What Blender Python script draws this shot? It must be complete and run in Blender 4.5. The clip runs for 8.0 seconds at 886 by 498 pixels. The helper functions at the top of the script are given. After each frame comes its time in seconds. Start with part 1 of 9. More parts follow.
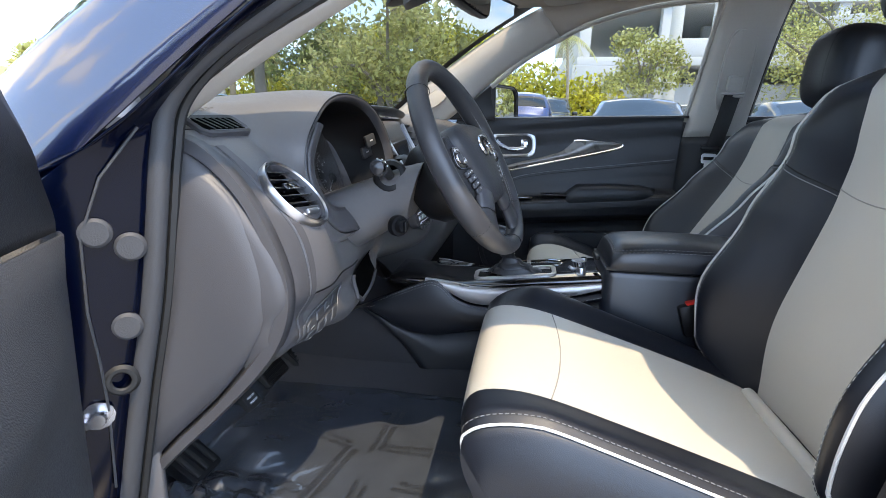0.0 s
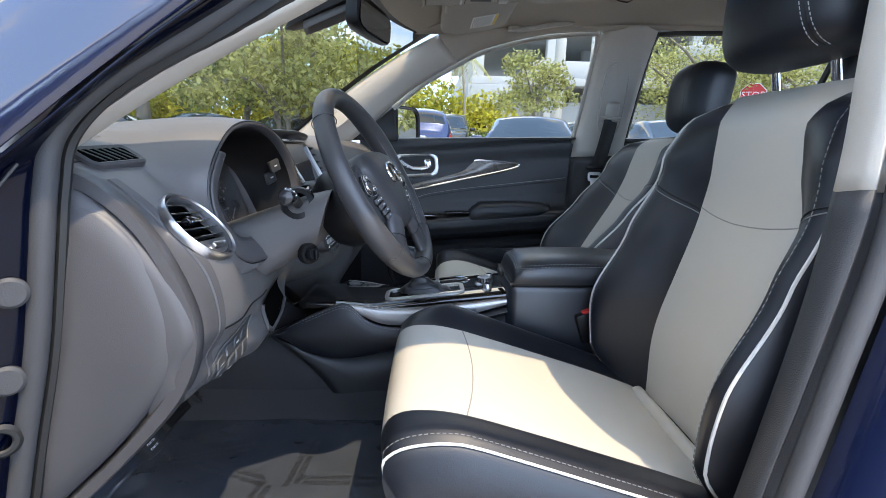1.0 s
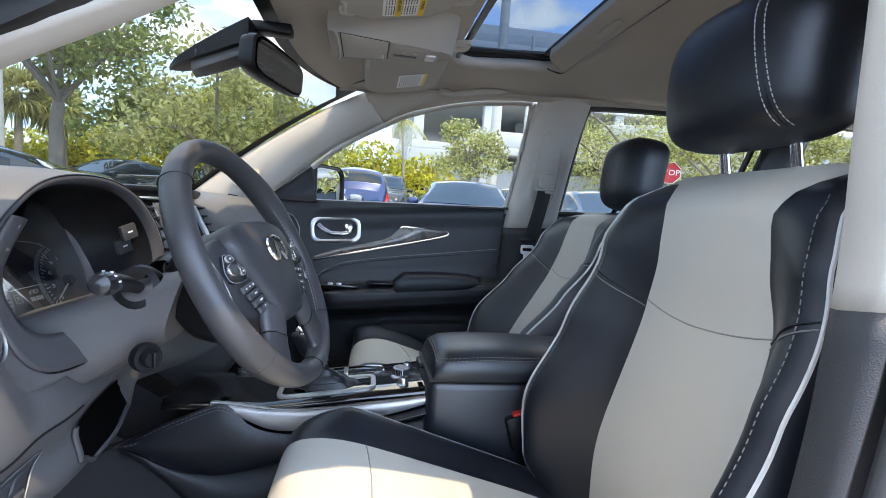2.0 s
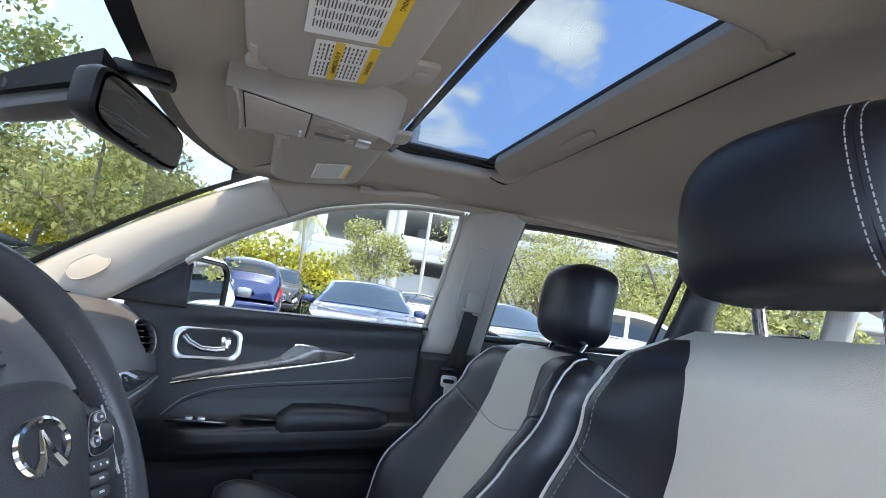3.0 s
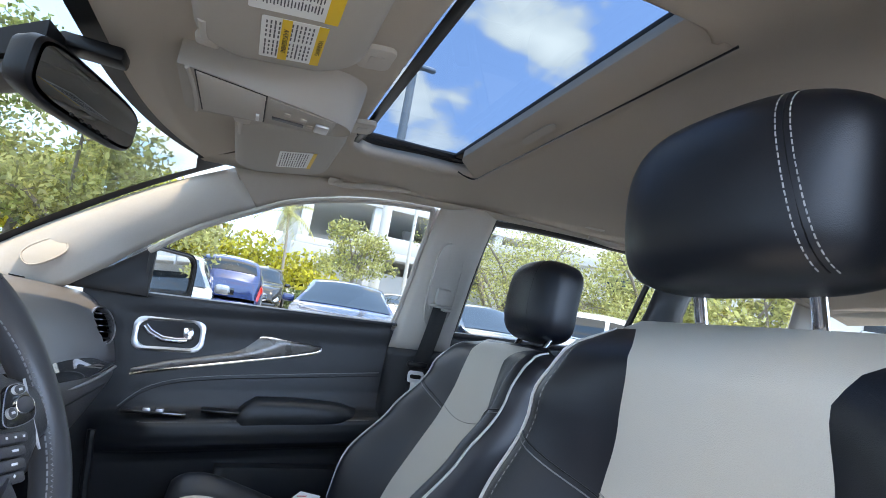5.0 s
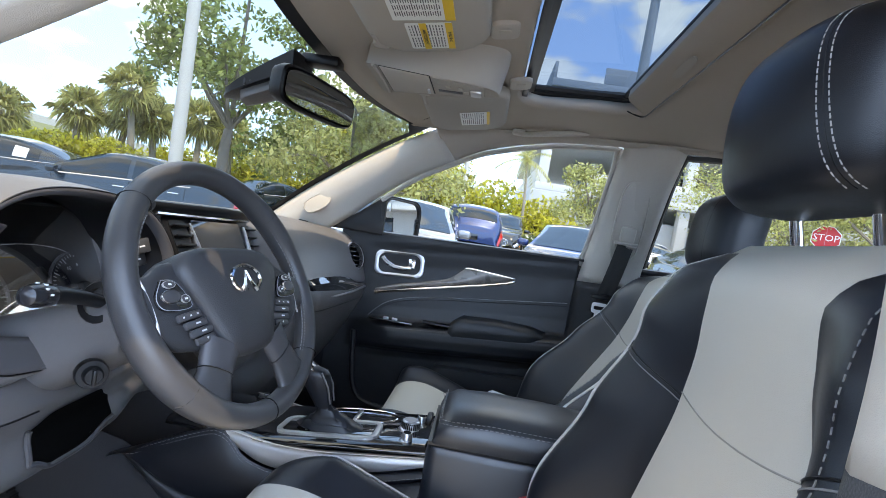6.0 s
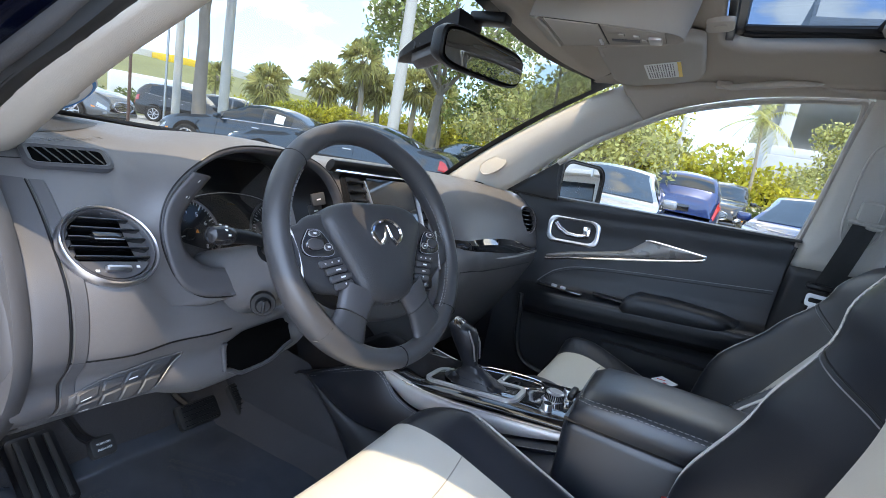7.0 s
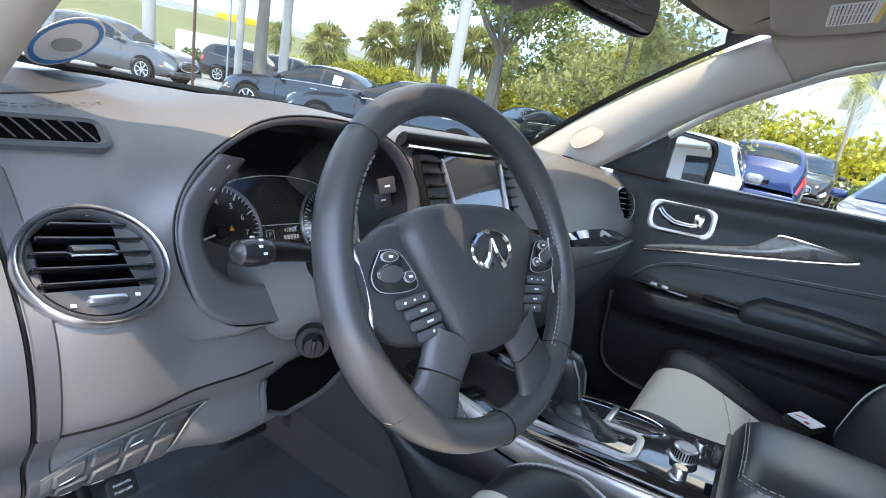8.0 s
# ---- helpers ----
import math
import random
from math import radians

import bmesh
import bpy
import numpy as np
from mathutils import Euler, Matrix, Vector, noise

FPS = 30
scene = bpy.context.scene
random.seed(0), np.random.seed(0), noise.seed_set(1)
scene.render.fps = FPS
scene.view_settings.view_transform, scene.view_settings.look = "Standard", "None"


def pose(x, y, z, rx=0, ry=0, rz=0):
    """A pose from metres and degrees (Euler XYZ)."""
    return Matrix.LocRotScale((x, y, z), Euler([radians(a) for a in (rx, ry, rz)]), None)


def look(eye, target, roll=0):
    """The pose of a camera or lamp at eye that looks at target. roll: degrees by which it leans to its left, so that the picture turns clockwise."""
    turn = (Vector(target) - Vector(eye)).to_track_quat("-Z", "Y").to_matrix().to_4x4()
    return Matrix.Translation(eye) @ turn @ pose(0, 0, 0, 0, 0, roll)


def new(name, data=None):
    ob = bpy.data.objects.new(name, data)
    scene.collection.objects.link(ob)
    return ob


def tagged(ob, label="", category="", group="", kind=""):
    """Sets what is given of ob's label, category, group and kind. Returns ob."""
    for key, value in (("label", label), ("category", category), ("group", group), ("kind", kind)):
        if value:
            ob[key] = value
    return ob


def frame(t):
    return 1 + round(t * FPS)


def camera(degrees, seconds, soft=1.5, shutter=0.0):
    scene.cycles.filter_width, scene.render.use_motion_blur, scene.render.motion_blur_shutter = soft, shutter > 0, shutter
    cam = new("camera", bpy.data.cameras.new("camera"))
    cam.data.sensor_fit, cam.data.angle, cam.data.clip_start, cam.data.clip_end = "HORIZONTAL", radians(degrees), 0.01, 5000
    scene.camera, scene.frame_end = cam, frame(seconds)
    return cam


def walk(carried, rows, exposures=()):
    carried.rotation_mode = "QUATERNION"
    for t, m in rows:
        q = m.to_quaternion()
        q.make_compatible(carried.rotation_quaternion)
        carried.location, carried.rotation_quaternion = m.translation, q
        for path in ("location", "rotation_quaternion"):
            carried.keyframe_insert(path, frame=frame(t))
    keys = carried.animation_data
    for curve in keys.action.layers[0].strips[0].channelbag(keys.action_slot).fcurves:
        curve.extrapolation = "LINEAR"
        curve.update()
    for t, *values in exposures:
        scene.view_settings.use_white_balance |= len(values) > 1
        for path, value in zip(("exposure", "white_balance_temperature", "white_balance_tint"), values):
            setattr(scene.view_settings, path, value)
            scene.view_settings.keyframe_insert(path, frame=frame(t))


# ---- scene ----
cam = camera(82.4, 8.0, soft=0.5)
# seconds, eye, target, lean to the left
PATH = [
    (0, (0.076, -1.262, 1.213), (-0.227, 0.641, 0.677), 0.9),
    (0.5, (0.068, -1.284, 1.227), (-0.006, 0.65, 0.722), 1.3),
    (1, (0.067, -1.28, 1.235), (0.133, 0.662, 0.76), 1.4),
    (1.2, (0.073, -1.268, 1.234), (0.182, 0.678, 0.787), 1.6),
    (2.3, (0.132, -0.988, 1.259), (0.547, 0.965, 1.156), 5.8),
    (2.5, (0.131, -0.913, 1.265), (0.627, 1.024, 1.262), 6.8),
    (3, (0.122, -0.794, 1.29), (0.775, 1.086, 1.496), 8.7),
    (3.5, (0.124, -0.759, 1.31), (0.879, 1.059, 1.664), 9.9),
    (4, (0.122, -0.749, 1.312), (0.936, 1.027, 1.742), 10.3),
    (4.2, (0.121, -0.747, 1.311), (0.949, 1.023, 1.74), 10.4),
    (5.3, (0.208, -0.855, 1.267), (0.74, 1.071, 1.374), 9.1),
    (5.5, (0.237, -0.894, 1.268), (0.588, 1.075, 1.298), 8.9),
    (6, (0.311, -1.013, 1.278), (0.147, 0.975, 1.141), 9.2),
    (6.5, (0.368, -1.04, 1.289), (-0.24, 0.845, 1.009), 9.7),
    (7, (0.388, -0.968, 1.288), (-0.47, 0.793, 0.886), 10.2),
    (7.5, (0.358, -0.9, 1.288), (-0.59, 0.791, 0.8), 10.6),
    (8, (0.208, -0.795, 1.283), (-0.783, 0.845, 0.712), 11.0),
]
walk(cam, [(t, look(eye, target, roll)) for t, eye, target, roll in PATH],
     exposures=((0, 3.46), (1.2, 3.44), (2.5, 3.76), (3.0, 3.78), (4.0, 3.88), (5.5, 3.82), (6.0, 3.70), (6.5, 3.66), (7.0, 3.68), (7.5, 3.72), (8.0, 3.98)))

# ---- sky and sun ----
SUN = Vector((0.32, -0.42, 1.02)).normalized()      # towards the sun: behind and left of the car
world = bpy.data.worlds.new("sky")
scene.world = world
world.use_nodes = True
wn, wl = world.node_tree.nodes, world.node_tree.links
wn.clear()
sky = wn.new("ShaderNodeTexSky")
sky.sky_type, sky.sun_disc = "NISHITA", False
sky.sun_elevation = math.asin(SUN.z)
sky.sun_rotation = math.atan2(SUN.x, SUN.y)
sky.air_density, sky.dust_density, sky.ozone_density = 1.0, 0.05, 2.2
tc = wn.new("ShaderNodeTexCoord")
sep = wn.new("ShaderNodeSeparateXYZ")
wl.new(tc.outputs["Generated"], sep.inputs[0])
up = wn.new("ShaderNodeMath"); up.operation = "MAXIMUM"; up.inputs[1].default_value = 0.06
wl.new(sep.outputs["Z"], up.inputs[0])
lift = wn.new("ShaderNodeMath"); lift.operation = "MULTIPLY_ADD"; lift.inputs[1].default_value, lift.inputs[2].default_value = 0.78, 0.40
wl.new(up.outputs[0], lift.inputs[0])
aim = wn.new("ShaderNodeCombineXYZ")
wl.new(sep.outputs["X"], aim.inputs[0]); wl.new(sep.outputs["Y"], aim.inputs[1]); wl.new(lift.outputs[0], aim.inputs[2])
unit = wn.new("ShaderNodeVectorMath"); unit.operation = "NORMALIZE"
wl.new(aim.outputs[0], unit.inputs[0]); wl.new(unit.outputs[0], sky.inputs["Vector"])
dome = wn.new("ShaderNodeMath"); dome.operation = "ADD"; dome.inputs[1].default_value = 0.30
wl.new(up.outputs[0], dome.inputs[0])
flat = wn.new("ShaderNodeVectorMath"); flat.operation = "DIVIDE"
cmb = wn.new("ShaderNodeCombineXYZ")
for k in range(3):
    wl.new(dome.outputs[0], cmb.inputs[k])
wl.new(tc.outputs["Generated"], flat.inputs[0]); wl.new(cmb.outputs[0], flat.inputs[1])
cloud = wn.new("ShaderNodeTexNoise")
cloud.inputs["Scale"].default_value, cloud.inputs["Detail"].default_value, cloud.inputs["Roughness"].default_value = 3.1, 12, 0.50
cloud.inputs["Distortion"].default_value = 0.10
shift = wn.new("ShaderNodeVectorMath"); shift.operation = "ADD"; shift.inputs[1].default_value = (3.7, 1.2, 0.0)
wl.new(flat.outputs[0], shift.inputs[0]); wl.new(shift.outputs[0], cloud.inputs["Vector"])
cover = wn.new("ShaderNodeValToRGB")
cover.color_ramp.elements[0].position, cover.color_ramp.elements[1].position = 0.515, 0.585
wl.new(cloud.outputs["Fac"], cover.inputs[0])
low = wn.new("ShaderNodeMapRange")
low.inputs["From Min"].default_value, low.inputs["From Max"].default_value = 0.02, 0.42
low.inputs["To Min"].default_value, low.inputs["To Max"].default_value = 0.12, 1.0
wl.new(sep.outputs["Z"], low.inputs["Value"])
amount = wn.new("ShaderNodeMath"); amount.operation = "MULTIPLY"
wl.new(cover.outputs["Color"], amount.inputs[0]); wl.new(low.outputs[0], amount.inputs[1])
skymul = wn.new("ShaderNodeVectorMath"); skymul.operation = "SCALE"; skymul.inputs["Scale"].default_value = 1.0
wl.new(sky.outputs[0], skymul.inputs[0])
mixc = wn.new("ShaderNodeMix"); mixc.data_type = "RGBA"
wl.new(amount.outputs[0], mixc.inputs["Factor"]); wl.new(skymul.outputs[0], mixc.inputs["A"])
shade = wn.new("ShaderNodeValToRGB")
shade.color_ramp.elements[0].position, shade.color_ramp.elements[1].position = 0.52, 0.70
shade.color_ramp.elements[0].color, shade.color_ramp.elements[1].color = (0.62, 0.66, 0.72, 1), (1, 1, 1, 1)
wl.new(cloud.outputs["Fac"], shade.inputs[0])
puff = wn.new("ShaderNodeVectorMath"); puff.operation = "SCALE"; puff.inputs["Scale"].default_value = 3.5
wl.new(shade.outputs[0], puff.inputs[0]); wl.new(puff.outputs[0], mixc.inputs["B"])
bg = wn.new("ShaderNodeBackground"); bg.inputs["Strength"].default_value = 0.146
wl.new(mixc.outputs["Result"], bg.inputs[0])
wout = wn.new("ShaderNodeOutputWorld"); wl.new(bg.outputs[0], wout.inputs[0])
sun = new("sun", bpy.data.lights.new("sun", "SUN"))
sun.data.energy, sun.data.angle, sun.data.color = 0.47, radians(0.53), (1.0, 0.92, 0.80)
sun.matrix_world = look((0, 0, 30), Vector((0, 0, 30)) - SUN)
scene.view_settings.use_white_balance, scene.view_settings.white_balance_temperature = True, 8250

# ---- materials ----
def mat(name, color, rough=0.5, metal=0.0, grain=0.0, gscale=200.0, vary=0.06, vscale=6.0, bump=0.0, bscale=300.0, coat=0.0, spec=0.5, sheen=0.0, wear=0.0, rand=0.0, kind="noise"):
    """A procedural surface: base colour with broad and fine variation, uneven gloss and fine relief."""
    m = bpy.data.materials.new(name)
    m.use_nodes = True
    n, l = m.node_tree.nodes, m.node_tree.links
    b = n["Principled BSDF"]
    b.inputs["Metallic"].default_value = metal
    b.inputs["Specular IOR Level"].default_value = spec
    b.inputs["Coat Weight"].default_value = coat
    b.inputs["Coat Roughness"].default_value = 0.04
    if sheen:
        b.inputs["Sheen Weight"].default_value = sheen
    tc = n.new("ShaderNodeTexCoord")
    big = n.new("ShaderNodeTexNoise")
    big.inputs["Scale"].default_value, big.inputs["Detail"].default_value = vscale, 5
    l.new(tc.outputs["Object"], big.inputs["Vector"])
    fine = n.new("ShaderNodeTexNoise")
    fine.inputs["Scale"].default_value, fine.inputs["Detail"].default_value = gscale, 3
    l.new(tc.outputs["Object"], fine.inputs["Vector"])
    add = n.new("ShaderNodeMath"); add.operation = "MULTIPLY_ADD"
    l.new(big.outputs["Fac"], add.inputs[0])
    add.inputs[1].default_value = 2 * vary
    add.inputs[2].default_value = 1 - vary
    add2 = n.new("ShaderNodeMath"); add2.operation = "MULTIPLY_ADD"
    l.new(fine.outputs["Fac"], add2.inputs[0])
    add2.inputs[1].default_value = 2 * grain
    l.new(add.outputs[0], add2.inputs[2])
    sc = n.new("ShaderNodeVectorMath"); sc.operation = "SCALE"
    sc.inputs[0].default_value = color[:3]
    last = add2
    if rand:
        oi = n.new("ShaderNodeObjectInfo")
        r = n.new("ShaderNodeMath"); r.operation = "MULTIPLY_ADD"
        l.new(oi.outputs["Random"], r.inputs[0]); r.inputs[1].default_value = rand
        l.new(add2.outputs[0], r.inputs[2])
        last = r
    l.new(last.outputs[0], sc.inputs["Scale"])
    l.new(sc.outputs[0], b.inputs["Base Color"])
    rr = n.new("ShaderNodeMath"); rr.operation = "MULTIPLY_ADD"
    l.new(big.outputs["Fac"], rr.inputs[0])
    rr.inputs[1].default_value = 0.16 * min(1, rough * 2)
    rr.inputs[2].default_value = max(0.0, rough - 0.08 * min(1, rough * 2))
    l.new(rr.outputs[0], b.inputs["Roughness"])
    if bump:
        if kind == "leather":
            t = n.new("ShaderNodeTexVoronoi"); t.inputs["Scale"].default_value = bscale
            t.feature = "SMOOTH_F1"
            src = t.outputs["Distance"]
        else:
            t = n.new("ShaderNodeTexNoise"); t.inputs["Scale"].default_value = bscale
            t.inputs["Detail"].default_value = 4
            src = t.outputs["Fac"]
        l.new(tc.outputs["Object"], t.inputs["Vector"])
        bp = n.new("ShaderNodeBump"); bp.inputs["Strength"].default_value = bump
        bp.inputs["Distance"].default_value = 0.002
        l.new(src, bp.inputs["Height"])
        l.new(bp.outputs[0], b.inputs["Normal"])
    return m


def glass(name, tint=(0.93, 0.97, 0.95), gloss=1.0, ior=1.45):
    """A thin pane: lets light straight through and mirrors by Fresnel."""
    m = bpy.data.materials.new(name)
    m.use_nodes = True
    n, l = m.node_tree.nodes, m.node_tree.links
    n.clear()
    t = n.new("ShaderNodeBsdfTransparent"); t.inputs[0].default_value = (*tint, 1)
    g = n.new("ShaderNodeBsdfGlossy"); g.inputs["Roughness"].default_value = 0.0
    f = n.new("ShaderNodeFresnel"); f.inputs["IOR"].default_value = ior
    mu = n.new("ShaderNodeMath"); mu.operation = "MULTIPLY"; mu.inputs[1].default_value = gloss
    l.new(f.outputs[0], mu.inputs[0])
    mx = n.new("ShaderNodeMixShader")
    l.new(mu.outputs[0], mx.inputs[0]); l.new(t.outputs[0], mx.inputs[1]); l.new(g.outputs[0], mx.inputs[2])
    o = n.new("ShaderNodeOutputMaterial"); l.new(mx.outputs[0], o.inputs[0])
    return m


def glow(name, color, strength):
    m = bpy.data.materials.new(name)
    m.use_nodes = True
    b = m.node_tree.nodes["Principled BSDF"]
    b.inputs["Base Color"].default_value = (*color, 1)
    b.inputs["Emission Color"].default_value = (*color, 1)
    b.inputs["Emission Strength"].default_value = strength
    return m


LEATHER = mat("black_leather", (0.0058, 0.0073, 0.0115), 0.38, bump=0.14, bscale=1300, kind="leather", vary=0.12, vscale=9, grain=0.05, spec=0.6)
GREY = mat("light_grey_leather", (0.50, 0.47, 0.41), 0.55, bump=0.22, bscale=1100, kind="leather", vary=0.05, vscale=7, grain=0.05, gscale=700)
PIPING = mat("white_piping", (0.58, 0.57, 0.54), 0.6, vary=0.08, vscale=40)
THREAD = mat("white_thread", (0.45, 0.44, 0.43), 0.8)
SEAM = mat("shadowed_seam", (0.30, 0.285, 0.255), 0.8)
THREADG = mat("grey_thread", (0.20, 0.20, 0.20), 0.8)
PLASTIC = mat("charcoal_plastic", (0.106, 0.101, 0.101), 0.40, spec=0.6, bump=0.12, bscale=1300, kind="leather", vary=0.08, vscale=5, grain=0.06)
PLASTIC2 = mat("smooth_charcoal_plastic", (0.060, 0.058, 0.062), 0.42, bump=0.12, bscale=900, vary=0.08)
BLACKPL = mat("black_plastic", (0.006, 0.006, 0.007), 0.38, spec=0.3, bump=0.1, bscale=600, vary=0.15)
DOORPL = mat("door_black_vinyl", (0.0125, 0.0140, 0.0170), 0.40, bump=0.2, bscale=900, kind="leather", vary=0.12, spec=0.55)
PIANO = mat("piano_black", (0.006, 0.006, 0.007), 0.05, vary=0.1, coat=1.0)
STALKEND = mat("smooth_black_plastic", (0.020, 0.020, 0.022), 0.18, vary=0.05)
ARMVINYL = mat("smooth_black_armrest_vinyl", (0.0080, 0.0105, 0.0155), 0.36, bump=0.06, bscale=1300, kind="leather", vary=0.12, vscale=9, spec=0.85)
CHROME = mat("chrome", (0.80, 0.80, 0.82), 0.10, metal=1.0, vary=0.04)
SILVER = mat("satin_silver", (0.58, 0.58, 0.60), 0.28, metal=1.0, vary=0.05, grain=0.04, gscale=900)
SATIN = mat("satin_nickel_paint", (0.50, 0.49, 0.48), 0.34, metal=0.5, vary=0.05, grain=0.03, gscale=900)
WOODTRIM = mat("dark_silver_grained_trim", (0.190, 0.172, 0.158), 0.28, metal=0.25, vary=0.22, vscale=25, grain=0.2, gscale=300, coat=0.5)
HEADLINER = mat("greige_headliner_fabric", (0.400, 0.352, 0.298), 0.95, bump=0.5, bscale=1300, vary=0.03, vscale=4, grain=0.08, gscale=1200, spec=0.2)
TRIM = mat("greige_plastic_trim", (0.455, 0.42, 0.37), 0.62, bump=0.25, bscale=1000, vary=0.03, grain=0.04)
VISOR = mat("greige_visor", (0.385, 0.355, 0.312), 0.85, bump=0.4, bscale=1200, vary=0.03, grain=0.06, gscale=1000)
CARPET = mat("black_carpet", (0.036, 0.035, 0.037), 0.98, bump=1.0, bscale=900, vary=0.25, grain=0.5, gscale=900, spec=0.1)
FILM = mat("blue_grey_floor_film", (0.046, 0.054, 0.066), 0.20, bump=0.35, bscale=18, vary=0.3, vscale=12, coat=0.6)
GREYINK = mat("small_print_ink", (0.10, 0.10, 0.11), 0.6)
INK = mat("black_ink", (0.012, 0.012, 0.014), 0.6)
PAINT = mat("navy_car_paint", (0.003, 0.008, 0.034), 0.22, vary=0.05, coat=1.0, spec=0.6)
RIMLEATHER = mat("worn_rim_leather", (0.046, 0.045, 0.047), 0.36, bump=0.08, bscale=1400, kind="leather", vary=0.15, vscale=14)
PADVINYL = mat("soft_airbag_vinyl", (0.036, 0.036, 0.039), 0.42, bump=0.2, bscale=900, kind="leather", vary=0.1)
ENDPL = mat("end_cover_plastic", (0.062, 0.060, 0.063), 0.45, bump=0.12, bscale=900, vary=0.08)
PLASTDK = mat("dark_grey_plastic", (0.040, 0.041, 0.044), 0.5, bump=0.3, bscale=700, kind="leather", vary=0.1)
DULLSILVER = mat("dull_silver_paint", (0.26, 0.26, 0.28), 0.4, vary=0.05)
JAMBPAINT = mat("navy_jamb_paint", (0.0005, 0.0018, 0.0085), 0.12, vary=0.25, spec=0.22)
RUBBER = mat("grey_rubber_seal", (0.050, 0.050, 0.053), 0.6, bump=0.2, bscale=500, vary=0.1)
BLACKRUB = mat("black_rubber", (0.012, 0.012, 0.012), 0.6, vary=0.2)
WHITE = mat("white_label", (0.78, 0.78, 0.76), 0.5, vary=0.02)
YELLOW = mat("yellow_label", (0.80, 0.52, 0.03), 0.5, vary=0.03)
RED = mat("red_plastic", (0.55, 0.02, 0.015), 0.35, vary=0.05)
# glossless near-black: shade inside hollows, put into the colour
WELLSHADE = mat("well_shade", (0.004, 0.004, 0.004), 1.0, spec=0.0, vary=0.0)
WEB = mat("black_webbing", (0.018, 0.018, 0.019), 0.8, bump=0.8, bscale=600, vary=0.1)
MIRROR = mat("mirror_glass", (0.82, 0.84, 0.86), 0.01, metal=1.0, vary=0.0)
DIMMIRROR = mat("dimming_mirror_glass", (0.30, 0.32, 0.33), 0.01, metal=1.0, vary=0.0)
DIAL = mat("dial_black", (0.004, 0.004, 0.005), 0.3, vary=0.0)
SCREEN = mat("screen_glass", (0.02, 0.022, 0.026), 0.06, vary=0.0, coat=1.0)
PRINT = mat("white_print", (0.75, 0.75, 0.75), 0.6, vary=0.0)
PANE = glass("window_pane", (0.56, 0.59, 0.585), 0.5)
SHIELD = glass("windshield_pane", (0.40, 0.43, 0.425), 0.7)
ROOFPANE = glass("sunroof_pane", (0.088, 0.122, 0.165), 0.2)
CLEARLENS = glass("gauge_lens", (0.96, 0.96, 0.96), 0.5)

# ---- mesh tools ----
LEAN = 2.7                                            # the car leans a little to its right on the sloping bay
CAR = pose(0, 0, 1.1, -LEAN, 0, 0) @ pose(0, 0, -1.1)
OFF = {}


def thing(name, base=(0, 0, 0), label="", category="", group="", m=CAR, kind=""):
    e = new(name)
    e.empty_display_size = 0.05
    e.matrix_world = m @ Matrix.Translation(base)
    OFF[e.name] = Vector(base)
    return tagged(e, label, category, group, kind)


def solo(name, bm, material, label="", category="", group="", kind="structure", m=CAR, **kw):
    """A one-mesh object of the setting."""
    o = part(name, bm, material, None, label, **kw)
    o.matrix_world = m
    return tagged(o, label, category, group, kind)


def part(name, geo, material, parent, label="", smooth=True, solid=0.0, bevel=0.0, angle=40):
    if isinstance(geo, tuple):
        me = bpy.data.meshes.new(name)
        me.from_pydata([tuple(v) for v in geo[0]], [], geo[1])
    else:
        me = bpy.data.meshes.new(name)
        geo.to_mesh(me)
        geo.free()
    off = OFF[parent.name] if parent is not None else Vector((0, 0, 0))
    if off.length > 0:
        me.transform(Matrix.Translation(-off))
    me.materials.append(material)
    o = new(name, me)
    if parent is not None:
        o.parent = parent
    OFF[o.name] = off
    if smooth:
        for p in me.polygons:
            p.use_smooth = True
        me.set_sharp_from_angle(angle=radians(angle))
    if solid:
        s = o.modifiers.new("thick", "SOLIDIFY"); s.thickness = solid; s.offset = -1
    if bevel:
        b = o.modifiers.new("edge", "BEVEL"); b.width = bevel; b.segments = 2; b.limit_method = "ANGLE"
    return tagged(o, label)


def grid(rows, closed=False, caps=False):
    """Verts and faces of a sheet of rows of points; closed: each row is a ring."""
    n = len(rows[0])
    v = [Vector(p) for r in rows for p in r]
    f = []
    for i in range(len(rows) - 1):
        for j in range(n if closed else n - 1):
            k = (j + 1) % n
            f.append((i * n + j, i * n + k, (i + 1) * n + k, (i + 1) * n + j))
    if caps:
        f.append(tuple(range(n - 1, -1, -1)))
        f.append(tuple((len(rows) - 1) * n + j for j in range(n)))
    return v, f


def join(*geos):
    v, f = [], []
    for g in geos:
        o = len(v)
        v += list(g[0])
        f += [tuple(i + o for i in q) for q in g[1]]
    return v, f


def moved(geo, m):
    return [m @ Vector(p) for p in geo[0]], geo[1]


def catmull(pts, n):
    """n points along a smooth curve through pts."""
    P = [Vector(p) for p in pts]
    out = []
    for i in range(n):
        t = i / (n - 1) * (len(P) - 1)
        k = min(int(t), len(P) - 2)
        u = t - k
        a, b, c, d = P[max(k - 1, 0)], P[k], P[k + 1], P[min(k + 2, len(P) - 1)]
        out.append(0.5 * ((2 * b) + (c - a) * u + (2 * a - 5 * b + 4 * c - d) * u * u + (3 * b - a - 3 * c + d) * u ** 3))
    return out


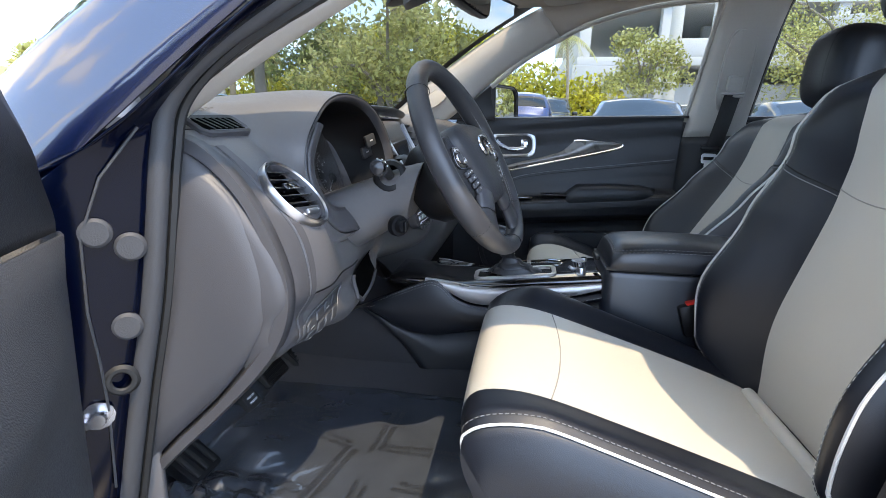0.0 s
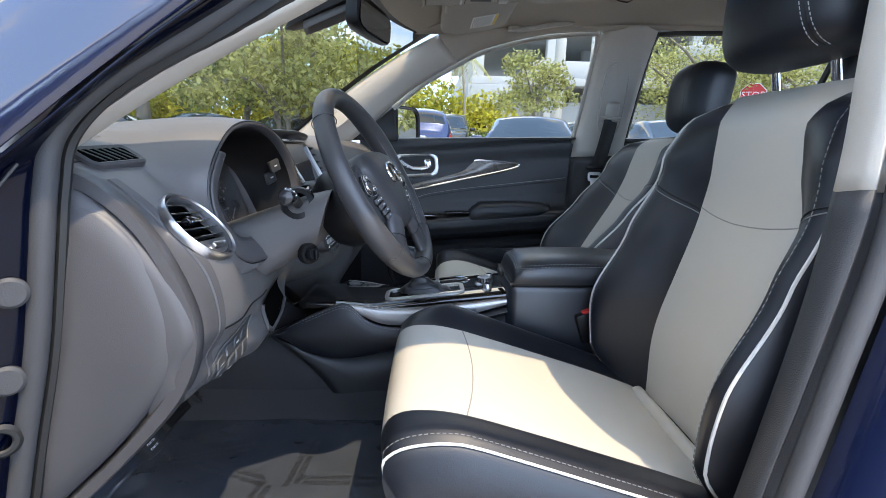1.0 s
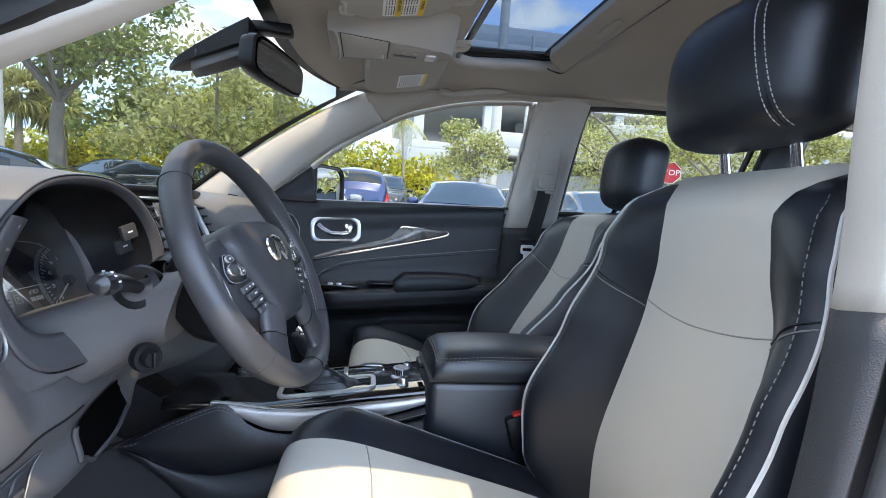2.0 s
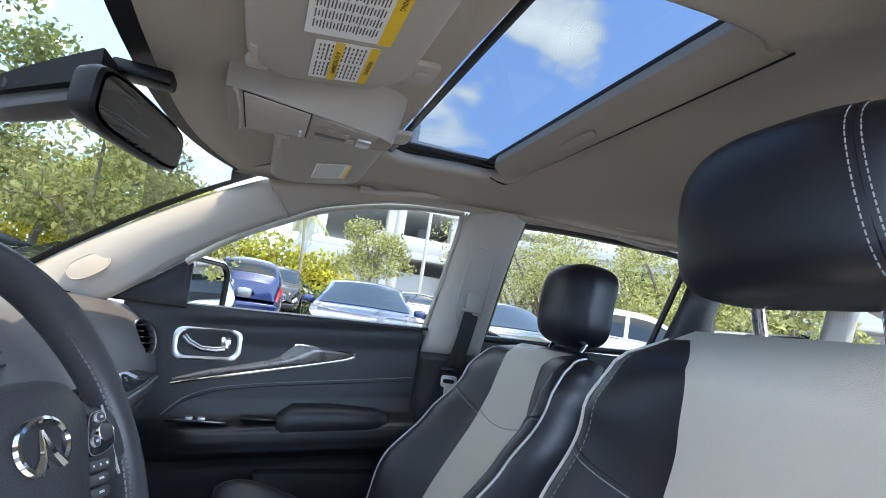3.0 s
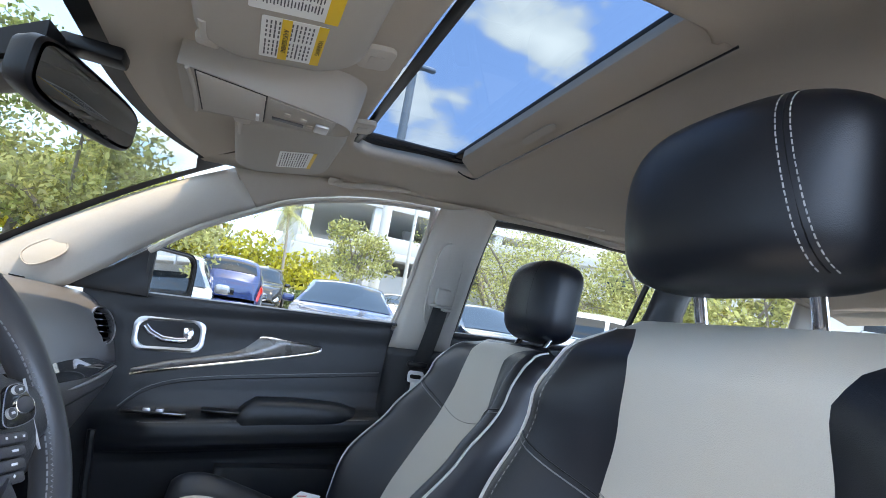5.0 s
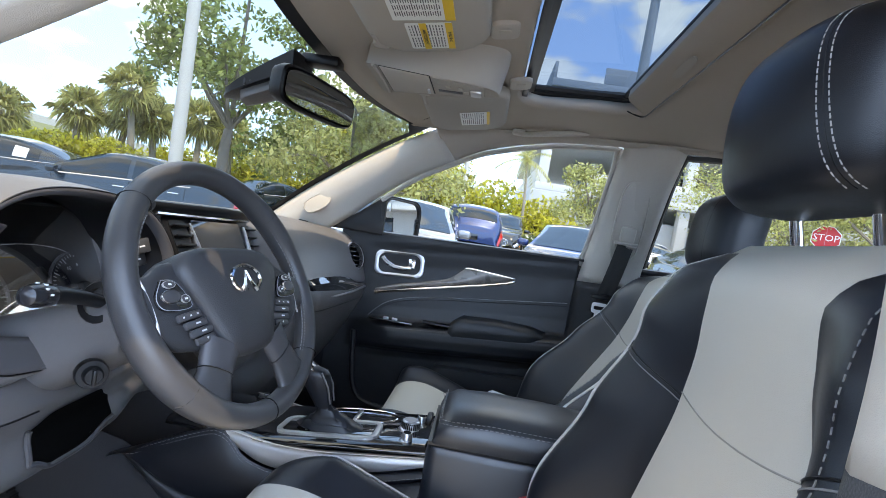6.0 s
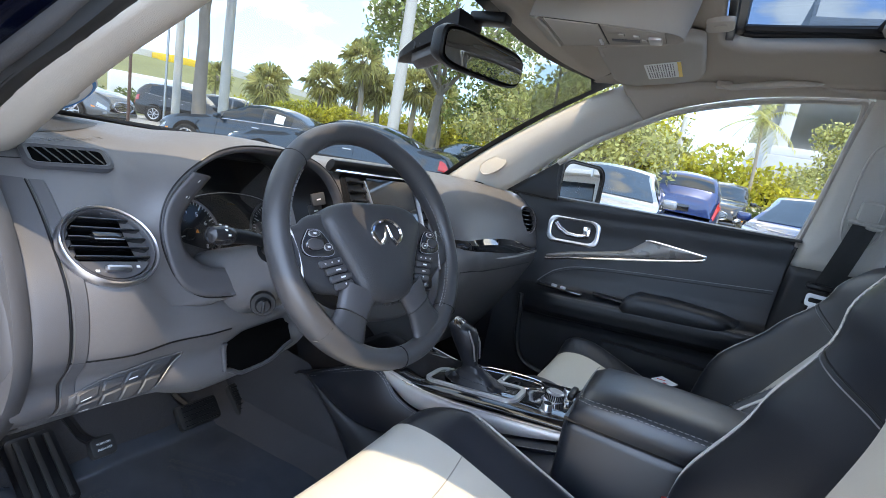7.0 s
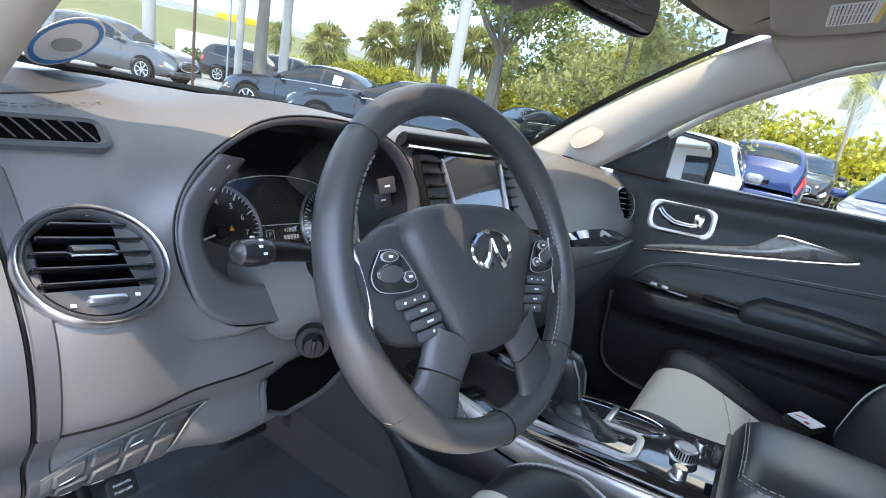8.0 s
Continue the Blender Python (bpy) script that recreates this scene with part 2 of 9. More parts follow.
def catmull_y(tab, sx):
    """A smooth curve's height at sx, through a table of pairs."""
    if sx <= tab[0][0]:
        return tab[0][1]
    for k in range(len(tab) - 1):
        if sx <= tab[k + 1][0]:
            (x0, y0), (x1, y1) = tab[k], tab[k + 1]
            m0 = (y1 - tab[max(k - 1, 0)][1]) / (x1 - tab[max(k - 1, 0)][0])
            m1 = (tab[min(k + 2, len(tab) - 1)][1] - y0) / (tab[min(k + 2, len(tab) - 1)][0] - x0)
            d, u = x1 - x0, (sx - x0) / (x1 - x0)
            return y0 * (1 + 2 * u) * (1 - u) ** 2 + m0 * d * u * (1 - u) ** 2 + y1 * u * u * (3 - 2 * u) + m1 * d * u * u * (u - 1)
    return tab[-1][1]


def lerp_table(table, x):
    if x <= table[0][0]:
        return table[0][1]
    for (a, p), (b, q) in zip(table, table[1:]):
        if x <= b:
            u = (x - a) / (b - a)
            u = u * u * (3 - 2 * u)
            if isinstance(p, (int, float)):
                return p + (q - p) * u
            return [tuple(r + (s - r) * u for r, s in zip(e, g)) for e, g in zip(p, q)]
    return table[-1][1]


def tube(path, r, n=8, closed=False, caps=True, flatten=1.0):
    """A round bar along a path; r a number or one for each point."""
    P = [Vector(p) for p in path]
    rows = []
    side = None
    for i, p in enumerate(P):
        a = P[i - 1] if (i or closed) else P[i]
        b = P[(i + 1) % len(P)] if (i < len(P) - 1 or closed) else P[i]
        d = (b - a).normalized()
        if side is None:
            side = d.orthogonal().normalized()
        side = (side - d * side.dot(d)).normalized()
        up_ = d.cross(side)
        rr = r[i] if isinstance(r, (list, tuple)) else r
        rows.append([p + (side * math.cos(k * math.tau / n) + up_ * flatten * math.sin(k * math.tau / n)) * rr for k in range(n)])
    if closed:
        v, f = grid(rows + [rows[0]], True)
        return v, f
    return grid(rows, True, caps)


def box(c, s, bevel=0.0, m=None, seg=2):
    """A box with rounded edges: centre and full size."""
    bm = bmesh.new()
    bmesh.ops.create_cube(bm, size=1)
    for v in bm.verts:
        v.co = Vector((v.co.x * s[0], v.co.y * s[1], v.co.z * s[2]))
    if bevel:
        bmesh.ops.bevel(bm, geom=bm.edges[:], offset=bevel, segments=seg, profile=0.5, affect="EDGES")
    bm.verts.index_update()
    v = [Vector(c) + x.co if m is None else m @ (Vector(c) + x.co) for x in bm.verts]
    f = [tuple(x.index for x in q.verts) for q in bm.faces]
    bm.free()
    return v, f


def lathe(prof, n=24, m=None, caps=True):
    """Turned about z: (radius, z) pairs."""
    rows = [[Vector((r * math.cos(k * math.tau / n), r * math.sin(k * math.tau / n), z)) for k in range(n)] for r, z in prof]
    v, f = grid(rows, True, caps)
    if m is not None:
        v = [m @ p for p in v]
    return v, f


def plate(outline, depth, m=None, bevel=0.0):
    """A flat slab: outline in x, y; front face at z = 0, back at -depth, with a rounded rim."""
    n = len(outline)
    O = [Vector((p[0], p[1], 0)) for p in outline]
    c = sum(O, Vector()) / n
    rows = []
    if bevel:
        inn = []
        for i in range(n):
            a, b, d = O[i - 1], O[i], O[(i + 1) % n]
            t = (d - a).normalized()
            nrm = Vector((-t.y, t.x, 0))
            if nrm.dot(c - b) < 0:
                nrm = -nrm
            inn.append(b + nrm * bevel)
        rows.append(inn)
        rows.append([o + (i_ - o) * 0.3 + Vector((0, 0, -bevel * 0.3)) for o, i_ in zip(O, inn)])
        rows.append([o + Vector((0, 0, -bevel)) for o in O])
    else:
        rows.append(O)
    rows.append([o + Vector((0, 0, -depth)) for o in O])
    v, f = grid(rows, True, True)
    if m is not None:
        v = [m @ p for p in v]
    return v, f


def ringplate(outer, inner, depth, m=None):
    """A flat frame between two outlines of equal count."""
    o = [Vector((p[0], p[1], 0)) for p in outer]
    i = [Vector((p[0], p[1], 0)) for p in inner]
    mid = [(a + b) / 2 + Vector((0, 0, depth * 0.25)) for a, b in zip(o, i)]
    d = Vector((0, 0, -depth))
    rows = [[p + d for p in o], o, mid, i, [p + d for p in i]]
    v, f = grid(rows, True)
    if m is not None:
        v = [m @ p for p in v]
    return v, f


def rrect(w, h, r, n=5, cx=0.0, cy=0.0):
    out = []
    for sx, sy, a in ((1, 1, 0), (-1, 1, 90), (-1, -1, 180), (1, -1, 270)):
        for k in range(n + 1):
            t = radians(a + 90 * k / n)
            out.append((cx + sx * (w / 2 - r) + r * math.cos(t), cy + sy * (h / 2 - r) + r * math.sin(t)))
    return out


def oval(w, h, n=32, cx=0.0, cy=0.0, power=2.0):
    out = []
    for k in range(n):
        t = k * math.tau / n
        c, s = math.cos(t), math.sin(t)
        out.append((cx + w / 2 * math.copysign(abs(c) ** (2 / power), c), cy + h / 2 * math.copysign(abs(s) ** (2 / power), s)))
    return out


def facing(c, normal, right=None, up=(0, 0, 1)):
    """A frame at c: z along normal, x to the viewer's right, y up."""
    z = Vector(normal).normalized()
    u = Vector(up)
    x = u.cross(z).normalized() if right is None else (Vector(right) - z * Vector(right).dot(z)).normalized()
    y = z.cross(x)
    return Matrix.Translation(c) @ Matrix((x, y, z)).transposed().to_4x4()


def dashes(path, length=0.006, gap=0.004, r=0.0008, lift=(0, 0, 0)):
    """Stitches along a path, as one mesh of short bars."""
    P = [Vector(p) for p in path]
    geos = []
    run, on, start = 0.0, True, P[0]
    pos = P[0]
    i = 0
    while i < len(P) - 1:
        seg = P[i + 1] - pos
        need = (length if on else gap) - run
        if seg.length >= need:
            q = pos + seg.normalized() * need
            if on:
                geos.append(tube([start + Vector(lift), q + Vector(lift)], r, 4))
            else:
                start = q
            on, run, pos = not on, 0.0, q
        else:
            run += seg.length
            pos = P[i + 1]
            i += 1
    return join(*geos) if geos else ([], [])


def letters(text, size, m, depth=0.0002, align="CENTER"):
    """Verts and faces of a line of text in the built-in font."""
    cu = bpy.data.curves.new("letters", "FONT")
    cu.body, cu.size, cu.extrude, cu.align_x, cu.align_y, cu.resolution_u = text, size, depth, align, "CENTER", 2
    ob = new("letters", cu)
    me = bpy.data.meshes.new_from_object(ob)
    v = [m @ x.co for x in me.vertices]
    f = [tuple(p.vertices) for p in me.polygons]
    bpy.data.objects.remove(ob)
    bpy.data.curves.remove(cu)
    bpy.data.meshes.remove(me)
    return v, f

# ---- the car's shell: setting ----
def roof_z(x, y=0.0):
    z = lerp_table([(-0.08, 1.572), (0.1, 1.580), (0.35, 1.610), (0.57, 1.622), (0.9, 1.634), (1.6, 1.640), (2.3, 1.60), (2.6, 1.53)], x)
    return z - 0.014 * min(1.0, abs(y) / 0.6) ** 4


HOLE = [(0.497 + p[0], -0.042 + p[1]) for p in rrect(0.325, 0.735, 0.075, 8)]
GLASS_X = (0.497, -0.042)


def make_headliner():
    lims = ((-0.075, 0, 1), (2.6, 0, 1), (-0.575, 1, 1), (0.575, 1, 1))
    angs = [k * math.tau / 112 for k in range(112)]
    angs += [math.atan2(cy - GLASS_X[1], cx - GLASS_X[0]) % math.tau for cx in (-0.075, 2.6) for cy in (-0.575, 0.575)]
    hole, ring = [], []
    for a in sorted(angs):
        d = Vector((math.cos(a), math.sin(a)))
        r = 0.05
        while True:
            q = Vector((max(abs(d.x * r) - 0.1625 + 0.075, 0), max(abs(d.y * r) - 0.3675 + 0.075, 0)))
            if q.length > 0.075 or abs(d.x * r) > 0.1625 or abs(d.y * r) > 0.3675:
                break
            r += 0.001
        hole.append((GLASS_X[0] + d.x * r, GLASS_X[1] + d.y * r))
        k = 1e9
        for lim, ax, _ in lims:
            if abs(d[ax]) > 1e-6 and (lim - GLASS_X[ax]) / d[ax] > 0:
                k = min(k, (lim - GLASS_X[ax]) / d[ax])
        ring.append((GLASS_X[0] + d.x * k, GLASS_X[1] + d.y * k))
    rows = []
    for i, w in enumerate((0, 0.015, 0.05, 0.12, 0.25, 0.4, 0.55, 0.7, 0.85, 1.0)):
        row = []
        for (x, y), (X, Y) in zip(hole, ring):
            px, py = x + (X - x) * w, y + (Y - y) * w
            if X < 0.0:
                px += 0.13 * w * (abs(py) / 0.6) ** 3
            # a soft fold round the opening
            row.append((px, py, roof_z(px, py) + (0.012 if i == 0 else 0.003 if i == 1 else 0.0)))
        rows.append(row)
    # the welt that turns up into the opening
    rows.insert(0, [(GLASS_X[0] + (x - GLASS_X[0]) * 1.01, GLASS_X[1] + (y - GLASS_X[1]) * 1.005, roof_z(x, y) + 0.03) for x, y in hole])
    v, f = grid(rows, True)
    solo("ceiling", (v, f), HEADLINER, "greige woven fabric headliner with a sunroof opening", "headliner", solid=0.004, angle=60)


make_headliner()


def shield(u, s, lift=0.0):
    """A point of the windshield: u from cowl to header, s from left to right."""
    b = Vector((-0.80 + 0.37 * s * s, 0.648 * s, 1.185 + 0.03 * s * s))
    t = Vector((-0.072 + 0.15 * abs(s) ** 3, 0.612 * s, 1.583))
    p = b.lerp(t, u)
    p += Vector((-0.35, 0, 0.9)) * (0.05 * 4 * u * (1 - u) * (1 - 0.6 * s * s) + lift)
    return p


windshield = part("window_1", grid([[shield(u / 12, s / 14) for s in range(-14, 15)] for u in range(13)]), SHIELD, None)
windshield.matrix_world = CAR
windshield.visible_shadow = False
tagged(windshield, "clear curved laminated windshield glass with black border", "windshield", kind="structure")
frit = []
for rows in ([[shield(a, s / 20, -0.003) for s in range(-20, 21)] for a in (0.955, 0.98, 1.0)], [[shield(a, s / 20, -0.003) for s in range(-20, 21)] for a in (0.0, 0.008, 0.016)],
             [[shield(u / 20, s, -0.003) for u in range(21)] for s in (-1.0, -0.985, -0.97)], [[shield(u / 20, s, -0.003) for u in range(21)] for s in (0.97, 0.985, 1.0)]):
    frit.append(grid(rows))
part("border", join(*frit), BLACKPL, windshield, "black ceramic border of the glass")
# rounded black corners and the sensor patch behind the mirror
patch = [shield(1 - 0.10 * (k / 8) ** 0.5, 0.97 - 0.12 * (1 - k / 8), -0.0035) for k in range(9)]
for sgn in (-1, 1):
    c = shield(1.0, 0.985 * sgn, -0.0035)
    arc = [shield(1 - 0.10 * math.sin(a * math.pi / 16) ** 2 - 0.02, sgn * (0.985 - 0.12 * math.cos(a * math.pi / 16) ** 2), -0.0035) for a in range(9)]
    part("corner_border", ([c] + arc, [(0, i + 1, i + 2) for i in range(8)]), BLACKPL, windshield, smooth=False)

# --- pillars; side = 1 passenger, -1 driver
APIL_IN = [(-0.44, 0.640, 1.205), (-0.30, 0.633, 1.325), (-0.16, 0.624, 1.425), (-0.03, 0.614, 1.508), (0.095, 0.600, 1.572)]
APIL_OUT = [(-0.24, 0.688, 1.190), (-0.15, 0.684, 1.262), (-0.075, 0.676, 1.330), (0.04, 0.660, 1.415), (0.168, 0.640, 1.487)]
WINTOP = [(0.168, 0.640, 1.487), (0.27, 0.636, 1.537), (0.46, 0.632, 1.586), (0.68, 0.626, 1.606), (0.87, 0.624, 1.612), (1.2, 0.622, 1.624), (1.58, 0.62, 1.628), (2.0, 0.615, 1.615), (2.45, 0.60, 1.55)]


def flip(p, side):
    return Vector((p[0], p[1] * side, p[2]))


DRV_EDGE = [(-0.372, -0.714, 1.150), (-0.232, -0.706, 1.245), (-0.121, -0.700, 1.303), (0.0, -0.692, 1.370), (0.165, -0.676, 1.478)]
DRV_FOLD = [(-0.415, -0.640, 1.148), (-0.324, -0.640, 1.206), (-0.2, -0.640, 1.2845), (-0.083, -0.636, 1.349), (0.12, -0.622, 1.47)]


def driver_pillar():
    """The driver's cover, folded along the windshield side, with a dark flange out to the door seal."""
    e, f, a = catmull(DRV_EDGE, 16), catmull(DRV_FOLD, 16), [flip(p, -1) for p in catmull(APIL_IN, 16)]
    rows = []
    for p, q, r in zip(e, f, a):
        m1 = (p + q) / 2 + Vector((0.006, 0.004, -0.012))
        rows.append(catmull([p, m1, q, q.lerp(r, 0.5) + Vector((0, 0.004, 0)), r], 14))
    t = solo("trim", grid(rows), TRIM, "smooth greige plastic windshield pillar cover", "pillar trim", solid=0.004)
    s = catmull([(-0.335, -0.746, 1.165), (-0.26, -0.735, 1.24), (-0.16, -0.72, 1.305), (-0.04, -0.70, 1.395), (0.10, -0.684, 1.485)], 16)
    rows = [[p + Vector((-0.002, 0.006, 0.004)), p.lerp(q, 0.5) + Vector((0.004, 0, -0.005)), q] for p, q in zip(e, s)]
    part("seal_flange", grid(rows), BLACKRUB, t, "black rubber flange beside the pillar cover", solid=0.004)
    return t


def a_pillar(side):
    if side < 0:
        return driver_pillar()
    a, b = catmull(APIL_IN, 16), catmull(APIL_OUT, 16)
    rows = []
    for p, q in zip(a, b):
        row = []
        for k in range(9):
            w = k / 8
            r = p.lerp(q, w)
            r.y -= 0.028 * math.sin(math.pi * min(1, w * 1.05)) ** 0.8
            r.z -= 0.004 * math.sin(math.pi * w)
            row.append(flip(r, side))
        rows.append(row)
    t = solo("trim" if side > 0 else "trim", grid(rows), TRIM, "smooth greige plastic windshield pillar cover", "pillar trim", solid=0.004)
    # oval speaker grille at its foot
    c = flip(a[3].lerp(b[3], 0.42) + Vector((0, -0.038, 0)), side)
    n = Vector((0.10, -0.97 * side, 0.20))
    m = facing(c, n, right=Vector((-0.72, 0, -0.60)) if side > 0 else Vector((0.72, 0, 0.60)))
    part("tweeter_grille", plate(oval(0.088, 0.046, 32, power=2.6), 0.006, m, 0.002), VISOR, t, "greige fabric oval speaker grille")
    part("tweeter_rim", ringplate(oval(0.094, 0.052, 32, power=2.6), oval(0.088, 0.046, 32, power=2.6), 0.006, m), TRIM, t)
    return t


def roof_rail(side):
    rows = []
    top = catmull(WINTOP, 60)
    for p in top:
        row = []
        iy = 0.575
        ix = p.x if p.x > 0.2 else 0.095 + (p.x - 0.168) * 0.9 / 1.0
        zi = roof_z(max(ix, 0.0), iy) - 0.0
        a = Vector((ix, iy, zi + 0.001))
        for k in range(7):
            w = k / 6
            r = a.lerp(p, w)
            r.y -= 0.006 * math.sin(math.pi * w)
            r.z -= 0.010 * math.sin(math.pi * w)
            row.append(flip(r, side))
        rows.append(row)
    solo("trim", grid(rows), HEADLINER, "greige fabric roof rail above the side windows", "roof rail", solid=0.004)


def b_pillar(side):
    front = [(0.605, 0.775, 0.55), (0.615, 0.785, 0.80), (0.632, 0.782, 1.00), (0.641, 0.768, 1.16), (0.660, 0.720, 1.33), (0.674, 0.668, 1.48), (0.690, 0.612, 1.614)]
    rear = [(0.86, 0.775, 0.55), (0.85, 0.780, 0.80), (0.84, 0.765, 1.00), (0.835, 0.735, 1.17), (0.845, 0.690, 1.33), (0.857, 0.640, 1.48), (0.880, 0.600, 1.618)]
    a, b = catmull(front, 37), catmull(rear, 37)
    rows = []
    for p, q in zip(a, b):
        row = []
        for k in range(9):
            w = k / 8
            r = p.lerp(q, w)
            r.y -= 0.030 * math.sin(math.pi * w) ** 0.7
            row.append(flip(r, side))
        rows.append(row)
    cut = 18
    t = solo("trim", grid(rows[cut:]), TRIM, "greige plastic door pillar cover", "pillar trim", solid=0.004)
    solo("trim", grid(rows[:cut + 1]), DOORPL, "black plastic lower door pillar cover", "pillar trim", solid=0.004)
    # long recessed slide plate of the belt
    path = [flip(a[i].lerp(b[i], 0.5) + Vector((0, -0.031, 0)), side) for i in (23, 25, 27, 29, 31)]
    n = Vector((-0.06, -0.93 * side, -0.28))
    m = facing(path[1].lerp(path[2], 0.35), n, right=Vector((1, 0, 0)) * side)
    part("slide_plate", ringplate(oval(0.094, 0.275, 40, power=3.4), oval(0.084, 0.265, 40, power=3.4), 0.010, m), TRIM, t)
    part("slide_face", plate(oval(0.084, 0.265, 40, power=3.4), 0.004, m @ Matrix.Translation((0, 0, 0.0005)), 0.002), TRIM, t)
    return m


for sd in (1, -1):
    a_pillar(sd)
    roof_rail(sd)
    BELT_M = b_pillar(sd) if sd < 0 else b_pillar(sd)
    if sd > 0:
        BELT_PASS = BELT_M

# rear pillars, tailgate and quarter walls
for sd in (1, -1):
    rows = [[flip((x0 + (x1 - x0) * k / 6, 0.70 - 0.10 * max(0, (z - 1.2) / 0.42) - 0.03 * math.sin(math.pi * k / 6), z), sd) for k in range(7)]
            for z, x0, x1 in ((0.5, 1.42, 1.95), (0.9, 1.45, 1.85), (1.22, 1.50, 1.80), (1.42, 1.56, 1.74), (1.64, 1.60, 1.78))]
    solo("trim", grid(rows), DOORPL if sd > 0 else TRIM, "dark plastic rear door pillar cover", "pillar trim", solid=0.005)
    rows = [[flip((x, 0.735 - 0.02 * math.sin(math.pi * k / 6), z), sd) for k, x in enumerate((1.85, 1.95, 2.05, 2.15, 2.25, 2.35, 2.5))] for z in (0.5, 0.9, 1.25)]
    solo("wall_side", grid(rows), DOORPL, "dark plastic cargo side wall", "cargo wall", solid=0.01)
    rows = [[flip((2.32 + 0.2 * k / 4, 0.70 - 0.1 * (z - 1.2) / 0.42, z), sd) for k in range(5)] for z in (1.2, 1.4, 1.6)]
    solo("trim", grid(rows), TRIM, "greige plastic tailgate pillar cover", "pillar trim", solid=0.005)
    q = part("window_quarter", grid([[flip((x, 0.74 - 0.11 * (z - 1.2) / 0.42, z), sd) for x in (1.78, 2.05, 2.35)] for z in (1.24, 1.42, 1.60)]), PANE, None)
    q.matrix_world, q.visible_shadow = CAR, False
    tagged(q, "fixed rear quarter window glass", "car window", kind="structure")
solo("wall_rear", grid([[(2.62 - 0.10 * (z - 0.5), y, z) for y in (-0.74, -0.3, 0.3, 0.74)] for z in (0.5, 0.9, 1.2)]), DOORPL, "dark plastic tailgate lining", "tailgate", solid=0.03)
solo("trim", grid([[(2.40 + 0.02 * k, y, 1.62 - 0.02 * k) for y in (-0.62, -0.2, 0.2, 0.62)] for k in range(5)]), TRIM, "greige trim above the tailgate glass", "tailgate trim", solid=0.01)
q = part("window_rear", grid([[(2.55 - 0.12 * k / 4, y, 1.2 + 0.36 * k / 4) for y in (-0.68, -0.3, 0.3, 0.68)] for k in range(5)]), PANE, None)
q.matrix_world, q.visible_shadow = CAR, False
tagged(q, "tailgate window glass", "car window", kind="structure")

# floor: carpet with a raised tunnel and a sloping toe board
rows = []
for x, z0 in ((-0.78, 0.86), (-0.70, 0.70), (-0.62, 0.60), (-0.54, 0.525), (-0.3, 0.518), (0.2, 0.518), (0.32, 0.46), (0.9, 0.45), (1.6, 0.50), (2.6, 0.52)):
    row = []
    for k in range(33):
        y = -0.76 + 1.52 * k / 32
        tun = 0.13 * math.exp(-(y / 0.10) ** 4) if x < 1.2 else 0.05 * math.exp(-(y / 0.2) ** 4)
        row.append((x, y, z0 - 0.024 + tun * (0.4 if x < -0.65 else 1)))
    rows.append(row)
solo("floor", grid(rows), CARPET, "black carpeted car floor with a centre tunnel", "car floor", solid=0.02)
solo("wall_front", grid([[(-0.79 - 0.01 * k, y, 0.80 + 0.1 * k) for y in (-0.80, -0.3, 0.3, 0.80)] for k in range(5)]), BLACKPL, "black firewall behind the dashboard", "firewall", solid=0.02)
for sd in (1, -1):
    solo("baseboard", box((0.05, 0.765 * sd, 0.455), (1.15, 0.09, 0.05), 0.015), PLASTIC, "charcoal plastic door sill cover", "door sill")
    solo("wall_kick", grid([[(-0.80 + 0.40 * k / 4, sd * (0.70 + 0.02 * k / 4), z) for k in range(5)] for z in (0.44, 0.7, 0.95, 1.15)]), PLASTIC, "charcoal plastic footwell side panel", "kick panel", solid=0.01)

# sunroof: dark frame, tinted glass and the edge of the sliding shade
sunroof = thing("sunroof", (0.485, -0.015, 1.63), "sliding glass sunroof with a greige shade edge in the roof", "sunroof")
HOLE2 = [(GLASS_X[0] + (x - GLASS_X[0]) * 1.12, GLASS_X[1] + (y - GLASS_X[1]) * 1.06) for x, y in HOLE]
part("channel", grid([[(x, y, roof_z(x, y) + 0.030) for x, y in HOLE2], [(x, y, roof_z(x, y) + 0.062) for x, y in HOLE2]], True), BLACKPL, sunroof, "black channel under the glass", solid=0.004)
part("rail", join(*[tube([(0.30, s * 0.365 - 0.042, roof_z(0.3) + 0.05), (0.70, s * 0.365 - 0.042, roof_z(0.6) + 0.045)], 0.008, 6) for s in (1,)]), BLACKPL, sunroof, "black slide rail")
rp = part("glass_panel", grid([[(x, y, roof_z(x, y) + 0.066) for y in (-0.46, -0.2, 0.1, 0.40)] for x in (0.27, 0.4, 0.52, 0.645)]), ROOFPANE, sunroof, "tinted glass roof panel")
rows = []
for k in range(41):
    y = -0.408 + 0.725 * k / 40
    w = min(1.0, (0.317 - y) / 0.05 + 0.12) ** 0.6 if y > 0.267 else 1.0
    x1 = 0.662
    rows.append([(x1, y, 1.624), (x1 - 0.008 * w, y, 1.6165), (x1 - 0.020 * w, y, 1.6185), (x1 - 0.044 * w, y, 1.630), (x1 - 0.062 * w, y, 1.641), (x1 - 0.066 * w, y, 1.646), (x1 - 0.064 * w, y, 1.664)])
shade = part("shade_edge", grid(rows), HEADLINER, sunroof, "greige padded front edge of the shade", solid=0.003)
part("frame_front", grid([[(x, y, roof_z(x, y) + z) for x, z in ((0.338, 0.012), (0.350, 0.016), (0.352, 0.034), (0.366, 0.038), (0.368, 0.058))] for y in [-0.40 + 0.72 * k / 12 for k in range(13)]]), BLACKPL, sunroof, "stepped black front frame", solid=0.003)
